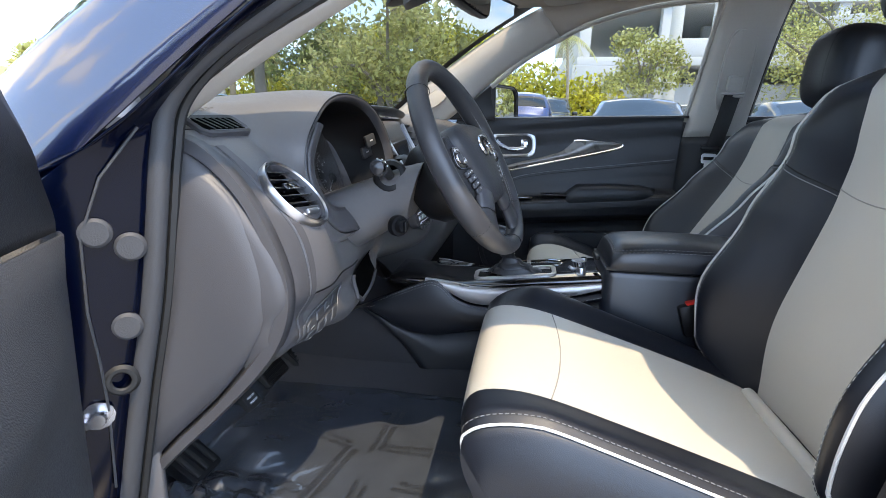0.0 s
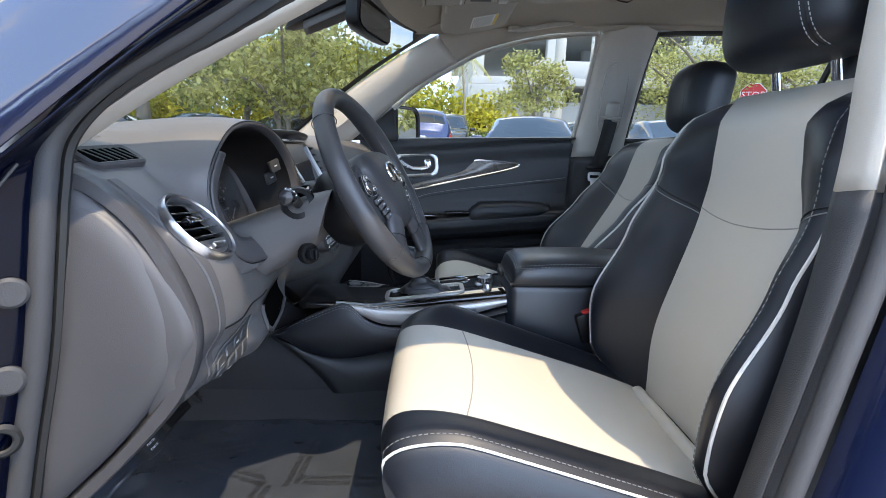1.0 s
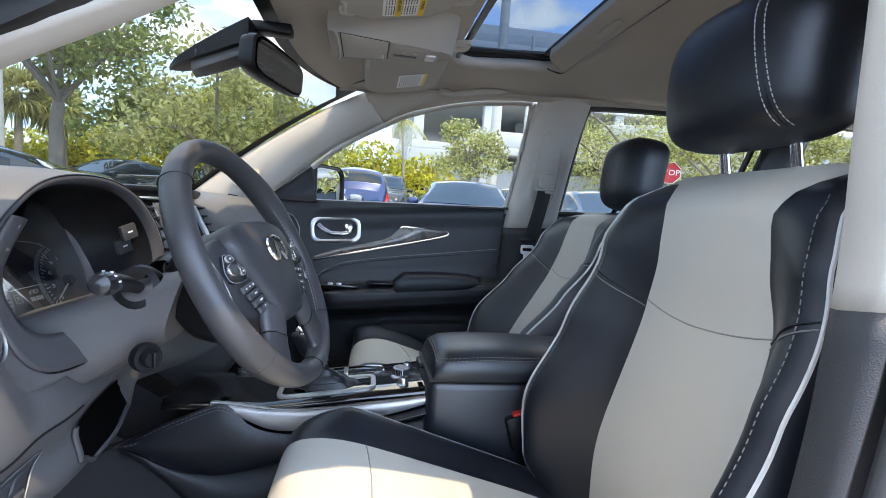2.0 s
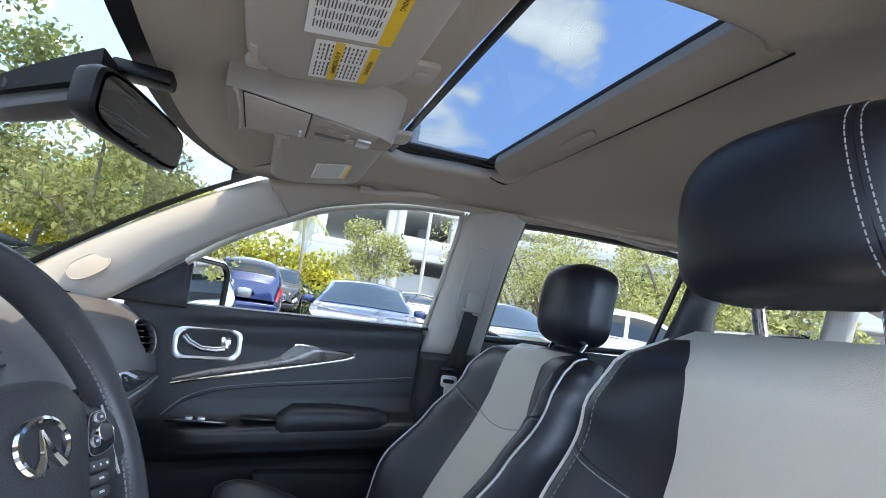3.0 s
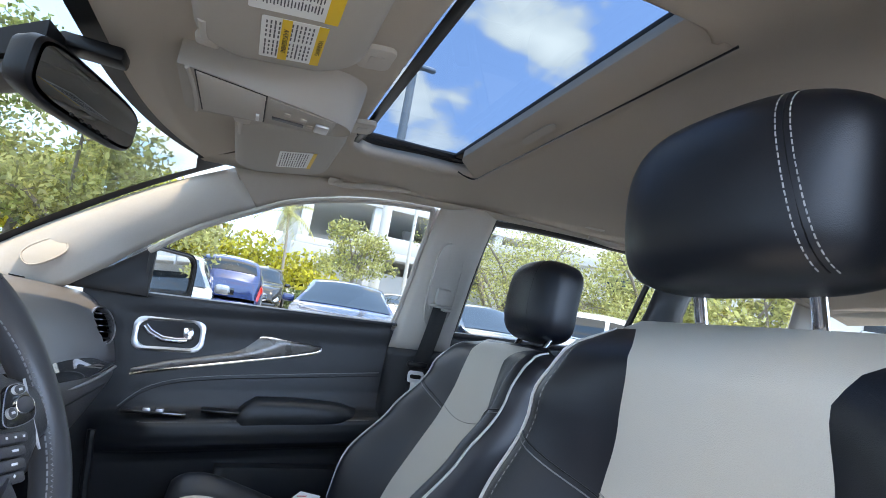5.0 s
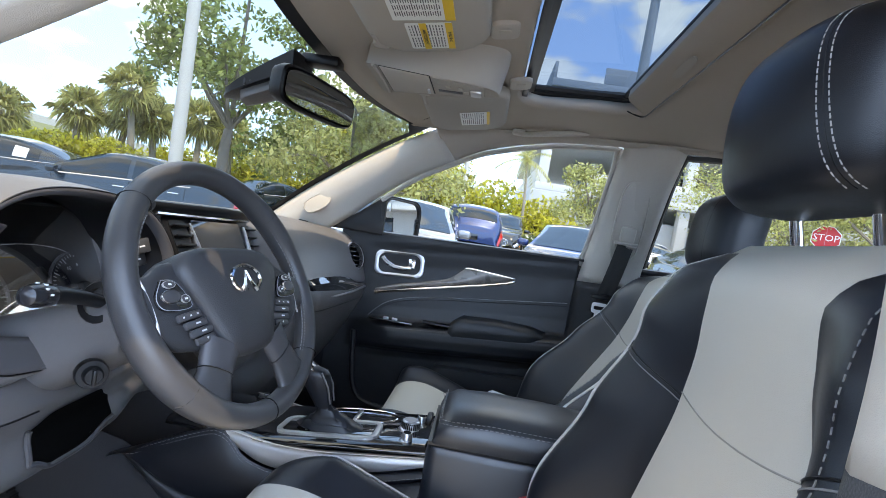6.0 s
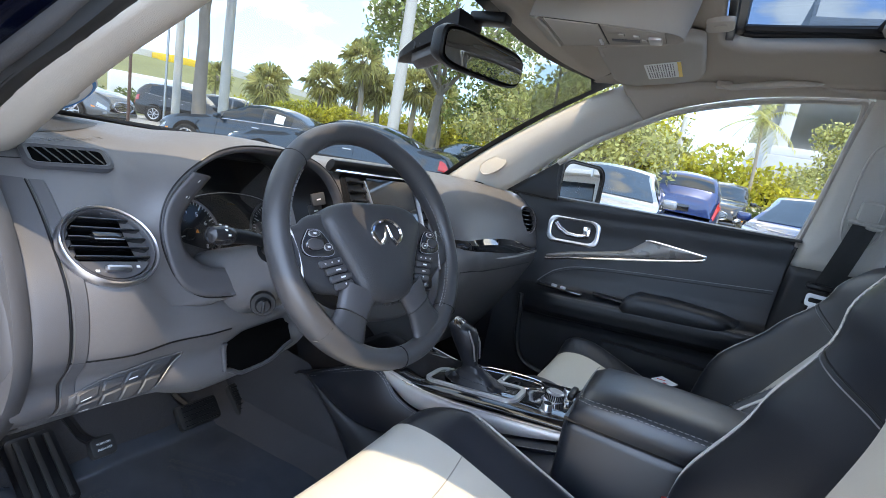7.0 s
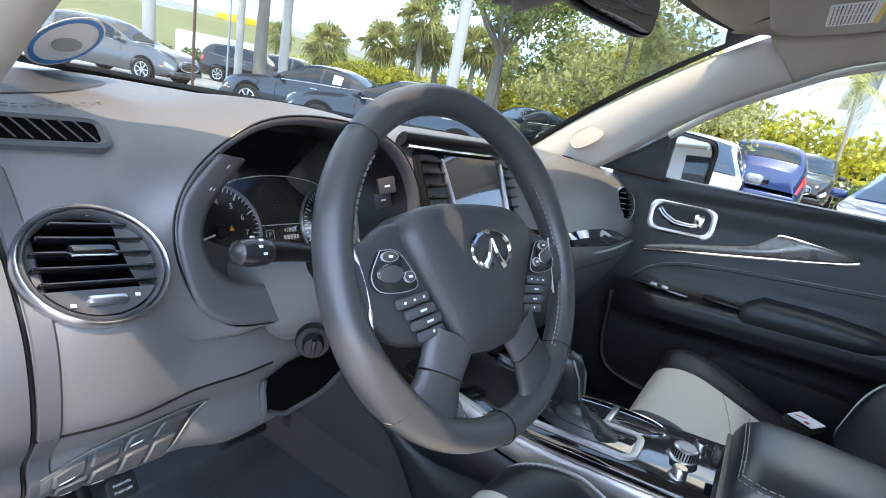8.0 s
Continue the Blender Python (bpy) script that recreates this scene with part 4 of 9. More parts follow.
        part("post_collar", lathe([(0.009, 0.010), (0.014, 0.010), (0.021, 0.004), (0.023, -0.004), (0.023, -0.02)], 20, mm, False), BLACKPL, th, "black post collar")
    return th


driver_seat = seat("driver_seat", 0.0, -0.428, 0.0, 0.018, "two-tone black and light grey leather driver seat with white piping")
passenger_seat = seat("passenger_seat", 0.085, 0.362, 16.2, 0.012, "two-tone black and light grey leather passenger seat, leaning back", back_x=0.565, wide=0.92, slim=0.76)

# belt buckle between driver seat and console
bk = thing("seat_belt_buckle", (0.455, -0.128, 0.70), "black seat belt buckle with red button beside the console", "belt buckle")
bm_ = facing((0.449, -0.128, 0.798), (-0.30, 0, 0.95), right=(0, 1, 0))
part("case", box((0, 0, -0.035), (0.034, 0.050, 0.075), 0.007, bm_), BLACKPL, bk, "black plastic case")
part("button", box((0, -0.006, 0.003), (0.026, 0.026, 0.009), 0.003, bm_), RED, bk, "red release button")
part("stalk", tube([(0.462, -0.128, 0.77), (0.49, -0.125, 0.70), (0.52, -0.12, 0.62)], 0.014, 8), BLACKPL, bk)

# second row bench, dark, seen through the gaps
rs = thing("rear_bench_seat", (1.55, 0, 0.5), "black leather second-row bench seat behind the front seats", "car seat")
for y in (-0.38, 0.0, 0.38):
    part("backrest", box((1.66, y, 0.92), (0.14, 0.36, 0.52), 0.05, Matrix.Rotation(radians(0), 4, "Y"), 3), LEATHER, rs, "black leather backrest")
    part("cushion", box((1.40, y, 0.72), (0.50, 0.37, 0.14), 0.045, None, 3), LEATHER, rs, "black leather cushion")
    if y:
        part("headrest", box((1.70, y, 1.285), (0.10, 0.25, 0.16), 0.045, None, 3), LEATHER, rs, "black leather headrest")
        for s in (-0.05, 0.05):
            part("headrest_post", tube([(1.68, y + s, 1.12), (1.69, y + s, 1.24)], 0.006, 8), CHROME, rs)

# ---- dashboard ----
dash = thing("dashboard", (-0.3, 0.0, 1.0), "charcoal soft-touch dashboard with round vents and silver trims", "dashboard")
PROF = [
    (-0.72, [(-0.42, 1.165), (-0.40, 1.162), (-0.365, 1.152), (-0.31, 1.115), (-0.265, 1.07), (-0.222, 1.01), (-0.203, 0.955), (-0.222, 0.915), (-0.240, 0.862), (-0.42, 0.74)]),
    (-0.60, [(-0.515, 1.203), (-0.44, 1.186), (-0.355, 1.160), (-0.29, 1.117), (-0.247, 1.074), (-0.201, 1.022), (-0.191, 0.945), (-0.211, 0.905), (-0.226, 0.858), (-0.42, 0.80)]),
    (-0.53, [(-0.575, 1.203), (-0.48, 1.194), (-0.385, 1.180), (-0.33, 1.14), (-0.285, 1.08), (-0.222, 1.00), (-0.200, 0.945), (-0.212, 0.905), (-0.226, 0.850), (-0.42, 0.79)]),
    (-0.46, [(-0.635, 1.199), (-0.52, 1.20), (-0.42, 1.195), (-0.36, 1.13), (-0.33, 1.05), (-0.235, 0.985), (-0.205, 0.940), (-0.216, 0.900), (-0.226, 0.830), (-0.42, 0.77)]),
    (-0.26, [(-0.755, 1.190), (-0.57, 1.20), (-0.43, 1.195), (-0.36, 1.13), (-0.33, 1.05), (-0.265, 0.985), (-0.232, 0.940), (-0.240, 0.900), (-0.240, 0.845), (-0.42, 0.79)]),
    (-0.15, [(-0.795, 1.187), (-0.58, 1.20), (-0.42, 1.20), (-0.325, 1.192), (-0.285, 1.14), (-0.255, 1.05), (-0.235, 0.97), (-0.235, 0.92), (-0.27, 0.86), (-0.40, 0.81)]),
    (0.05, [(-0.81, 1.186), (-0.60, 1.20), (-0.43, 1.203), (-0.315, 1.197), (-0.280, 1.14), (-0.235, 1.05), (-0.20, 0.98), (-0.18, 0.93), (-0.20, 0.86), (-0.36, 0.80)]),
    (0.150, [(-0.795, 1.187), (-0.59, 1.201), (-0.43, 1.204), (-0.315, 1.197), (-0.280, 1.145), (-0.240, 1.055), (-0.205, 0.985), (-0.185, 0.93), (-0.20, 0.86), (-0.34, 0.78)]),
    (0.205, [(-0.78, 1.189), (-0.575, 1.204), (-0.42, 1.205), (-0.30, 1.197), (-0.235, 1.150), (-0.165, 1.08), (-0.115, 1.025), (-0.125, 0.95), (-0.18, 0.82), (-0.26, 0.68)]),
    (0.30, [(-0.735, 1.193), (-0.55, 1.208), (-0.40, 1.212), (-0.27, 1.200), (-0.195, 1.155), (-0.135, 1.08), (-0.097, 1.02), (-0.112, 0.95), (-0.17, 0.82), (-0.26, 0.68)]),
    (0.55, [(-0.555, 1.206), (-0.46, 1.212), (-0.37, 1.215), (-0.25, 1.202), (-0.175, 1.160), (-0.115, 1.085), (-0.088, 1.015), (-0.105, 0.95), (-0.17, 0.82), (-0.26, 0.68)]),
    (0.745, [(-0.40, 1.205), (-0.36, 1.210), (-0.30, 1.205), (-0.20, 1.195), (-0.145, 1.155), (-0.105, 1.085), (-0.087, 1.01), (-0.105, 0.95), (-0.17, 0.82), (-0.26, 0.68)]),
]


def dash_col(y, n=46):
    ctrl = [(catmull_y([(yy, r[i][0]) for yy, r in PROF], y), catmull_y([(yy, r[i][1]) for yy, r in PROF], y), 0) for i in range(10)]
    return [Vector((p[0], y, p[1])) for p in catmull(ctrl, n)]


VENT_L, VENT_R = ((-0.238, -0.607, 1.066), (0.72, 0.03, 0.69), 0.0585, 0.056), ((-0.128, 0.692, 1.119), (0.74, -0.52, 0.42), 0.036, 0.050)
cols = [dash_col(-0.715 + 1.46 * k / 170, 80) for k in range(171)]


def opened(geo, *vents):
    """The sheet without the faces that lie inside the round air vents."""
    inv = [(facing(c, n).inverted(), 0.90 * rx, 0.90 * ry) for c, n, rx, ry in vents]
    keep = []
    for f in geo[1]:
        mid_ = sum((geo[0][i] for i in f), Vector()) / len(f)
        if not any(abs((iv @ mid_).z) < 0.05 and ((iv @ mid_).x / a) ** 2 + ((iv @ mid_).y / b) ** 2 < 1 for iv, a, b in inv):
            keep.append(f)
    return geo[0], keep


part("panel", opened(grid(cols), VENT_L, VENT_R), PLASTIC, dash, "charcoal grained dashboard skin", angle=70)
# line of stitching across the top, a groove and the closing end caps
def dash_top(x, y):
    """The dashboard's upper face at a place of the plan."""
    c = [p for p in dash_col(y, 120) if p.z > 1.10]
    j = min(range(len(c) - 1), key=lambda q: abs(c[q].x - x))
    return c[j].lerp(c[j + 1], max(0.0, min(1.0, (x - c[j].x) / max(1e-6, c[j + 1].x - c[j].x))))


for off in (0.0, 0.006):
    part("stitching", dashes([dash_top(-0.385 - off - 0.10 * (0.66 + y), y) + Vector((0, 0, 0.0016)) for y in [-0.68 + 0.16 * k / 40 for k in range(41)]], 0.005, 0.003, 0.0007), THREADG, dash, "pale stitching on the dash top")
part("groove", tube([dash_top(-0.350 + 0.10 * (0.66 + y), y) + Vector((0, 0, 0.0002)) for y in [-0.70 + 0.15 * k / 30 for k in range(31)]], 0.0009, 5), BLACKPL, dash)
part("shut_line", tube([dash_col(-0.70 + 0.27 * k / 30)[31] + Vector((0.0006, 0, 0)) for k in range(31)], 0.0013, 5), BLACKPL, dash, "dark joint of the lower panel")
# dark speaker ring on the dash top
part("speaker_grille", grid([[dash_top(-0.47 + 0.036 * w * math.sin(a * math.tau / 40) - 0.5 * 0.075 * w * math.cos(a * math.tau / 40), -0.565 + 0.075 * w * math.cos(a * math.tau / 40)) + Vector((0, 0, 0.0012)) for a in range(40)] for w in (1.0, 0.8, 0.5, 0.2, 0.02)], True), PLASTDK, dash, "dark oval speaker grille")

# side end of the dashboard: a large curved cover facing the open door
rows = []
rim = catmull([(-0.375, 1.125, 0), (-0.315, 1.115, 0), (-0.262, 1.07, 0), (-0.228, 1.00, 0), (-0.222, 0.945, 0), (-0.242, 0.89, 0), (-0.30, 0.815, 0), (-0.37, 0.745, 0), (-0.425, 0.69, 0), (-0.445, 0.70, 0), (-0.42, 0.82, 0), (-0.395, 0.95, 0), (-0.382, 1.06, 0), (-0.375, 1.125, 0)], 60)[:-1]
cen = Vector((-0.325, 0.93, 0))
for w, d in ((1.0, 0.0), (0.985, -0.006), (0.95, -0.011), (0.80, -0.018), (0.5, -0.024), (0.2, -0.026), (0.0004, -0.026)):
    rows.append([Vector((cen.x + (p.x - cen.x) * w, -0.712 + d, cen.y + (p.y - cen.y) * w)) for p in rim])
part("end_cover", grid(rows, True, False), ENDPL, dash, "smooth charcoal cover closing the dashboard's end", angle=60)
rows = []
for p, q in zip(catmull([(-0.378, 1.150, 0), (-0.31, 1.140, 0), (-0.25, 1.085, 0), (-0.21, 1.01, 0), (-0.198, 0.945, 0), (-0.222, 0.875, 0), (-0.29, 0.795, 0), (-0.375, 0.71, 0), (-0.44, 0.64, 0)], 40), catmull([(-0.375, 1.125, 0), (-0.315, 1.115, 0), (-0.262, 1.07, 0), (-0.228, 1.00, 0), (-0.222, 0.945, 0), (-0.242, 0.89, 0), (-0.30, 0.815, 0), (-0.37, 0.745, 0), (-0.43, 0.68, 0)], 40)):
    rows.append([Vector((p.x, -0.700, p.y)), Vector((p.x * 0.9 + q.x * 0.1, -0.716, p.y * 0.9 + q.y * 0.1)), Vector((p.x * 0.3 + q.x * 0.7, -0.718, p.y * 0.3 + q.y * 0.7)), Vector((q.x, -0.708, q.y))])
part("end_band", grid(rows), ENDPL, dash, "charcoal band round the end cover", solid=0.003)


def vent(c, n, rx, ry, parent, tab=True, right=None, slats=6):
    """A round air vent: silver ring, well coloured black for its shade, slats, tab and thumb wheel."""
    m = facing(c, n, right=right)
    o, i, i2 = oval(rx * 2, ry * 2, 48), oval(rx * 1.86, ry * 1.86, 48), oval(rx * 1.70, ry * 1.70, 48)
    v = part("vent", lathe([(0.0, -0.040), (0.9, -0.040), (0.9, 0.002)], 48, m @ Matrix.Diagonal((rx, ry, 1, 1)), False), WELLSHADE, parent, "round air vent")
    part("ring", join(ringplate(o, i, 0.010, m @ Matrix.Translation((0, 0, 0.005)))), SILVER, v, "satin silver ring")
    part("inner_ring", ringplate(i, i2, 0.012, m @ Matrix.Translation((0, 0, 0.003))), PLASTIC2, v)
    lo = -ry * 0.42 if tab else -ry * 0.8
    for k in range(slats - 1):
        y = lo + (ry * 0.78 - lo) * (k + 0.5) / (slats - 1)
        hw = rx * 0.80 * math.sqrt(max(0.02, 1 - (y / (ry * 0.86)) ** 2))
        part("slat", box((0, y, -0.006), (2 * hw, 0.0030, 0.020), 0.0010, m), PIANO, v, "glossy black slat")
    if tab:
        part("tab", box((-rx * 0.05, ry * 0.18, 0.002), (rx * 0.62, ry * 0.22, 0.012), 0.003, m), PIANO, v, "glossy slider tab")
        part("tab_edge", box((-rx * 0.05, ry * 0.09, 0.007), (rx * 0.60, 0.0022, 0.004), 0.0008, m), CHROME, v, "bright edge of the tab")
        part("lower_plate", plate([(p[0], p[1]) for p in oval(rx * 1.64, ry * 1.64, 48) if p[1] < -ry * 0.40], 0.01, m @ Matrix.Translation((0, 0, 0.002))), PLASTIC2, v)
        part("thumb_wheel", box((0.0, -ry * 0.60, 0.004), (rx * 0.52, ry * 0.15, 0.008), 0.003, m), SILVER, v, "ribbed thumb wheel")
        for sx in (-1, 1):
            part("symbol", box((sx * rx * 0.42, -ry * (0.60 - 0.05 * sx), 0.0035), (0.004, 0.003, 0.001), 0.0, m), PRINT, v)
    return v


vent(*VENT_L, dash, right=(0, 0.985, -0.10))
vent(*VENT_R, dash, tab=False, right=(0.57, 0.82, 0))

# side-window demister
m = facing((-0.3446, -0.607, 1.1585), (0.48, -0.10, 0.87), right=(0.10, 1, 0.0))
de = part("demister", ringplate(rrect(0.100, 0.046, 0.014), rrect(0.082, 0.030, 0.006), 0.008, m @ Matrix.Translation((0, 0, 0.0015))), PLASTIC2, dash, "side window demister outlet")
# the duct's shade is a black plate on the surface
part("well", plate(rrect(0.083, 0.031, 0.006), 0.002, m @ Matrix.Translation((0, 0, 0.0012))), WELLSHADE, de, "flat black plate for the shaded duct")
for k in range(6):
    part("slat", box((0, 0, 0.0026), (0.0014, 0.0315, 0.0012), 0.0, m @ Matrix.Translation((-0.030 + 0.012 * k, 0, 0)) @ Matrix.Rotation(radians(24), 4, "Z")), PLASTDK, de)

# instrument binnacle
ARCH = catmull([(-0.203, -0.440, 0.988), (-0.214, -0.485, 0.990), (-0.226, -0.518, 1.015), (-0.242, -0.533, 1.055), (-0.252, -0.536, 1.095), (-0.253, -0.526, 1.135), (-0.249, -0.499, 1.172), (-0.244, -0.455, 1.203), (-0.239, -0.39, 1.216), (-0.238, -0.295, 1.212), (-0.228, -0.235, 1.188), (-0.214, -0.200, 1.140), (-0.205, -0.192, 1.085), (-0.205, -0.205, 1.02)], 72)
ac = Vector((-0.23, -0.365, 1.09))
rows, rim_rows, well_rows = [], [], []
for p in ARCH:
    o = p - ac
    o.x = 0
    o.normalize()
    tw = max(0.0, min(1.0, (o.z + 0.15) / 0.85))
    tw = tw * tw * (3 - 2 * tw)                       # 0 on the flank, 1 on the crown
    yq = p.y + o.y * (0.048 if o.y < 0 else 0.030)
    c = dash_col(yq, 90)
    i_top = min(range(90), key=lambda q: abs(c[q].x + 0.50) + (0 if q < 45 else 9))
    low_ = [q for q in range(12, 88) if c[q].z > p.z + 0.018 * o.z]
    i_face = low_[-1] if low_ else i_top
    i = min(88, int(round(i_face + (i_top - i_face) * tw)))
    q = c[i]
    along = (c[i + 1] - c[i]).normalized() * tw + (dash_col(yq - 0.02 * math.copysign(1, o.y), 90)[i] - q).normalized() * (1 - tw)
    d = (p - q).length
    p1 = p + (q - p) * 0.30 + o * 0.010 + Vector((0, 0, 0.010 * tw))
    p2 = q + along * d * 0.42
    rows.append([q * w ** 3 + p2 * 3 * w * w * (1 - w) + p1 * 3 * w * (1 - w) ** 2 + p * (1 - w) ** 3 for w in [1 - k / 12 for k in range(13)]])
    rim_rows.append([p + Vector((-0.0015, 0, 0)), p - o * 0.002 + Vector((0.0016, 0, 0)), p - o * 0.007 + Vector((0.001, 0, 0)), p - o * 0.011 + Vector((-0.004, 0, 0)), p - o * 0.013 + Vector((-0.014, 0, 0))])
    well_rows.append([p - o * 0.013 + Vector((-0.014, 0, 0)), ac + (p - ac) * 0.90 + Vector((-0.05, 0, 0)), ac + (p - ac) * 0.86 + Vector((-0.128, 0, -0.002))])
bn = part("binnacle", grid(rows), PLASTIC, dash, "hood over the instruments", angle=80)
part("binnacle_rim", grid(rim_rows), PLASTIC2, bn, "smooth rim of the hood", angle=70)
part("binnacle_well", grid(well_rows), BLACKPL, bn, "black inner wall of the hood", angle=70)
part("binnacle_joint", tube([p + Vector((0.0004, 0, 0)) for p in ARCH], 0.0012, 5), DIAL, bn, "dark joint round the hood's rim")
# lower left wing of the binnacle with dimmer switches
mb = facing((-0.3065, -0.340, 1.0815), (0.91, 0, 0.41), right=(0, 1, 0))
cluster = part("instrument_panel", plate(rrect(0.38, 0.22, 0.05), 0.01, mb @ Matrix.Translation((0.0, 0.01, -0.035))), DIAL, dash, "black instrument panel with two dials")
lens = part("lens", plate(rrect(0.375, 0.21, 0.05), 0.001, mb @ Matrix.Translation((0.0, 0.01, -0.010))), CLEARLENS, cluster)
lens.visible_shadow = False
for cx, nums, needle in ((-0.0945, "012345678", 196), (0.0945, "0 20 40 60 80 100 120 140 160".split(), 208)):
    md = mb @ Matrix.Translation((cx, -0.0165, -0.028))
    a0_, a1_ = 215, -35
    part("dial_ring", ringplate(oval(0.122, 0.122, 56), oval(0.1165, 0.1165, 56), 0.004, md), DULLSILVER, cluster, "silver dial ring")
    ticks = []
    for k in range(41):
        a = radians(a0_ + (a1_ - a0_) * k / 40)
        L = 0.010 if k % 5 == 0 else 0.005
        ticks.append(box((0.0560 - L / 2, 0, 0.001), (L, 0.0020 if k % 5 == 0 else 0.0010, 0.0006), 0.0, md @ Matrix.Rotation(a, 4, "Z")))
    part("scale", join(*ticks), PRINT, cluster, "white dial marks")
    words = []
    for k, w in enumerate(nums):
        a = radians(a0_ + (a1_ - a0_) * k / (len(nums) - 1))
        words.append(letters(w, 0.0105 if len(w) == 1 else 0.008, md @ Matrix.Translation((0.0375 * math.cos(a), 0.0375 * math.sin(a), 0.001))))
    part("numerals", join(*words), PRINT, cluster, "white dial numerals")
    part("needle", box((0.030, 0, 0.004), (0.040, 0.0022, 0.0012), 0.0, md @ Matrix.Rotation(radians(needle), 4, "Z")), PRINT, cluster)
    part("needle_hub", lathe([(0.0, 0.008), (0.008, 0.008), (0.010, 0.004), (0.010, 0.0)], 20, md, False), BLACKPL, cluster)
md = mb @ Matrix.Translation((0, 0, -0.029))
part("display_frame", tube([md @ Vector(p) for p in catmull([(-0.086, 0.036, 0), (-0.070, 0.047, 0), (-0.035, 0.054, 0), (0.0, 0.056, 0), (0.035, 0.054, 0), (0.070, 0.047, 0), (0.086, 0.036, 0)], 30)], 0.0008, 4), PRINT, cluster, "pale arc over the trip display")
part("display_frame", tube([md @ Vector((-0.036, -0.0115, 0)), md @ Vector((0.036, -0.0115, 0))], 0.0007, 4), PRINT, cluster)
LIT = glow("lit_digits", (0.45, 0.47, 0.48), 0.03)
part("odometer", join(letters("47857", 0.0085, md @ Matrix.Translation((0.012, -0.020, 0.001))), letters("P", 0.009, md @ Matrix.Translation((-0.022, -0.0245, 0.001))), ringplate(rrect(0.013, 0.0125, 0.001), rrect(0.0115, 0.011, 0.001), 0.0004, md @ Matrix.Translation((-0.022, -0.0245, 0.001))), *[box((0.002 + 0.0055 * k, -0.0295, 0.001), (0.0038, 0.006, 0.0005), 0.0, md) for k in range(5)]), LIT, cluster, "small lit trip display")
part("warning_lamp", plate([(-0.0035, -0.003), (0.0035, -0.003), (0, 0.0035)], 0.0005, mb @ Matrix.Translation((-0.079, -0.012, -0.026))), glow("amber_lamp", (0.5, 0.20, 0.02), 0.03), cluster, "amber warning lamp")
# left cheek of the hood: a wing that runs round the dial, with three dimmer switches set in it
WING_IN = catmull([(-0.226, -0.432, 1.023), (-0.235, -0.471, 1.028), (-0.241, -0.500, 1.049), (-0.251, -0.508, 1.078), (-0.257, -0.502, 1.104), (-0.257, -0.489, 1.128), (-0.254, -0.467, 1.161)], 61)
WING_OUT = catmull([(-0.204, -0.432, 0.987), (-0.215, -0.490, 0.992), (-0.227, -0.520, 1.016), (-0.246, -0.533, 1.070), (-0.252, -0.531, 1.108), (-0.252, -0.521, 1.134), (-0.249, -0.499, 1.166)], 61)


def wing(t, v, d=0.0):
    """t from the column round to the top, v from the dial to the hood's edge."""
    k = min(59.999, t * 60)
    i = int(k)
    return WING_IN[i].lerp(WING_IN[i + 1], k - i).lerp(WING_OUT[i].lerp(WING_OUT[i + 1], k - i), v) + Vector((d + 0.003 * math.sin(math.pi * v), 0, 0))


wg_ = part("hood_wing", grid([[wing(t / 40, v / 5) for v in range(6)] for t in range(41)]), PLASTIC2, bn, "charcoal wing round the dial", solid=0.004, angle=60)
part("wing_lip", tube([wing(t / 40, 0.0, 0.001) for t in range(41)], 0.0014, 6), PLASTIC2, wg_)
for k in range(3):
    t0, t1 = 0.665 + 0.112 * k, 0.765 + 0.112 * k
    part("hood_switch", grid([[wing(t0 + (t1 - t0) * a, 0.04 + 0.66 * v, 0.0036 - 0.0024 * (a in (0, 1) or v in (0, 1))) for v in (0, 0.08, 0.5, 0.92, 1)] for a in (0, 0.1, 0.5, 0.9, 1)]), BLACKPL, wg_, "black dimmer switch")
    part("switch_outline", tube([wing(t0, 0.04 + 0.66 * v / 8, 0.0032) for v in range(9)] + [wing(t0 + (t1 - t0) * a / 6, 0.70, 0.0032) for a in range(7)], 0.0004, 4), DULLSILVER, wg_, "pale outline of the switch")
    if k:
        part("switch_mark", grid([[wing(t0 + 0.04 + 0.018 * a, 0.26 + 0.20 * v, 0.0042) for v in (0, 1)] for a in (0, 1)]), PRINT, wg_)
for k in range(2):
    p = Vector((-0.256 + 0.012 * k, -0.224 - 0.012 * k, 1.112 + 0.024 * k))
    ms_ = facing(p, (0.86, -0.46, 0.05), up=(0.25, -0.45, 0.86))
    part("hood_switch", box((0, 0, 0), (0.026, 0.0235, 0.008), 0.002, ms_), PLASTDK, bn, "grey trip switch")
    part("switch_mark", box((0, 0, 0.0043), (0.008, 0.0025, 0.0006), 0.0, ms_), PRINT, bn)

# lower switch panel, flush in the dash left of the column
def dash_at(y, z, d=0.0):
    """The dashboard's face at a height, d proud of it."""
    c = dash_col(y, 90)
    j = max(q for q in range(20, 89) if c[q].z > z)
    p = c[j].lerp(c[j + 1], (c[j].z - z) / max(1e-6, c[j].z - c[j + 1].z))
    t = (c[j + 1] - c[j]).normalized()
    return p + Vector((-t.z, 0, t.x)) * d


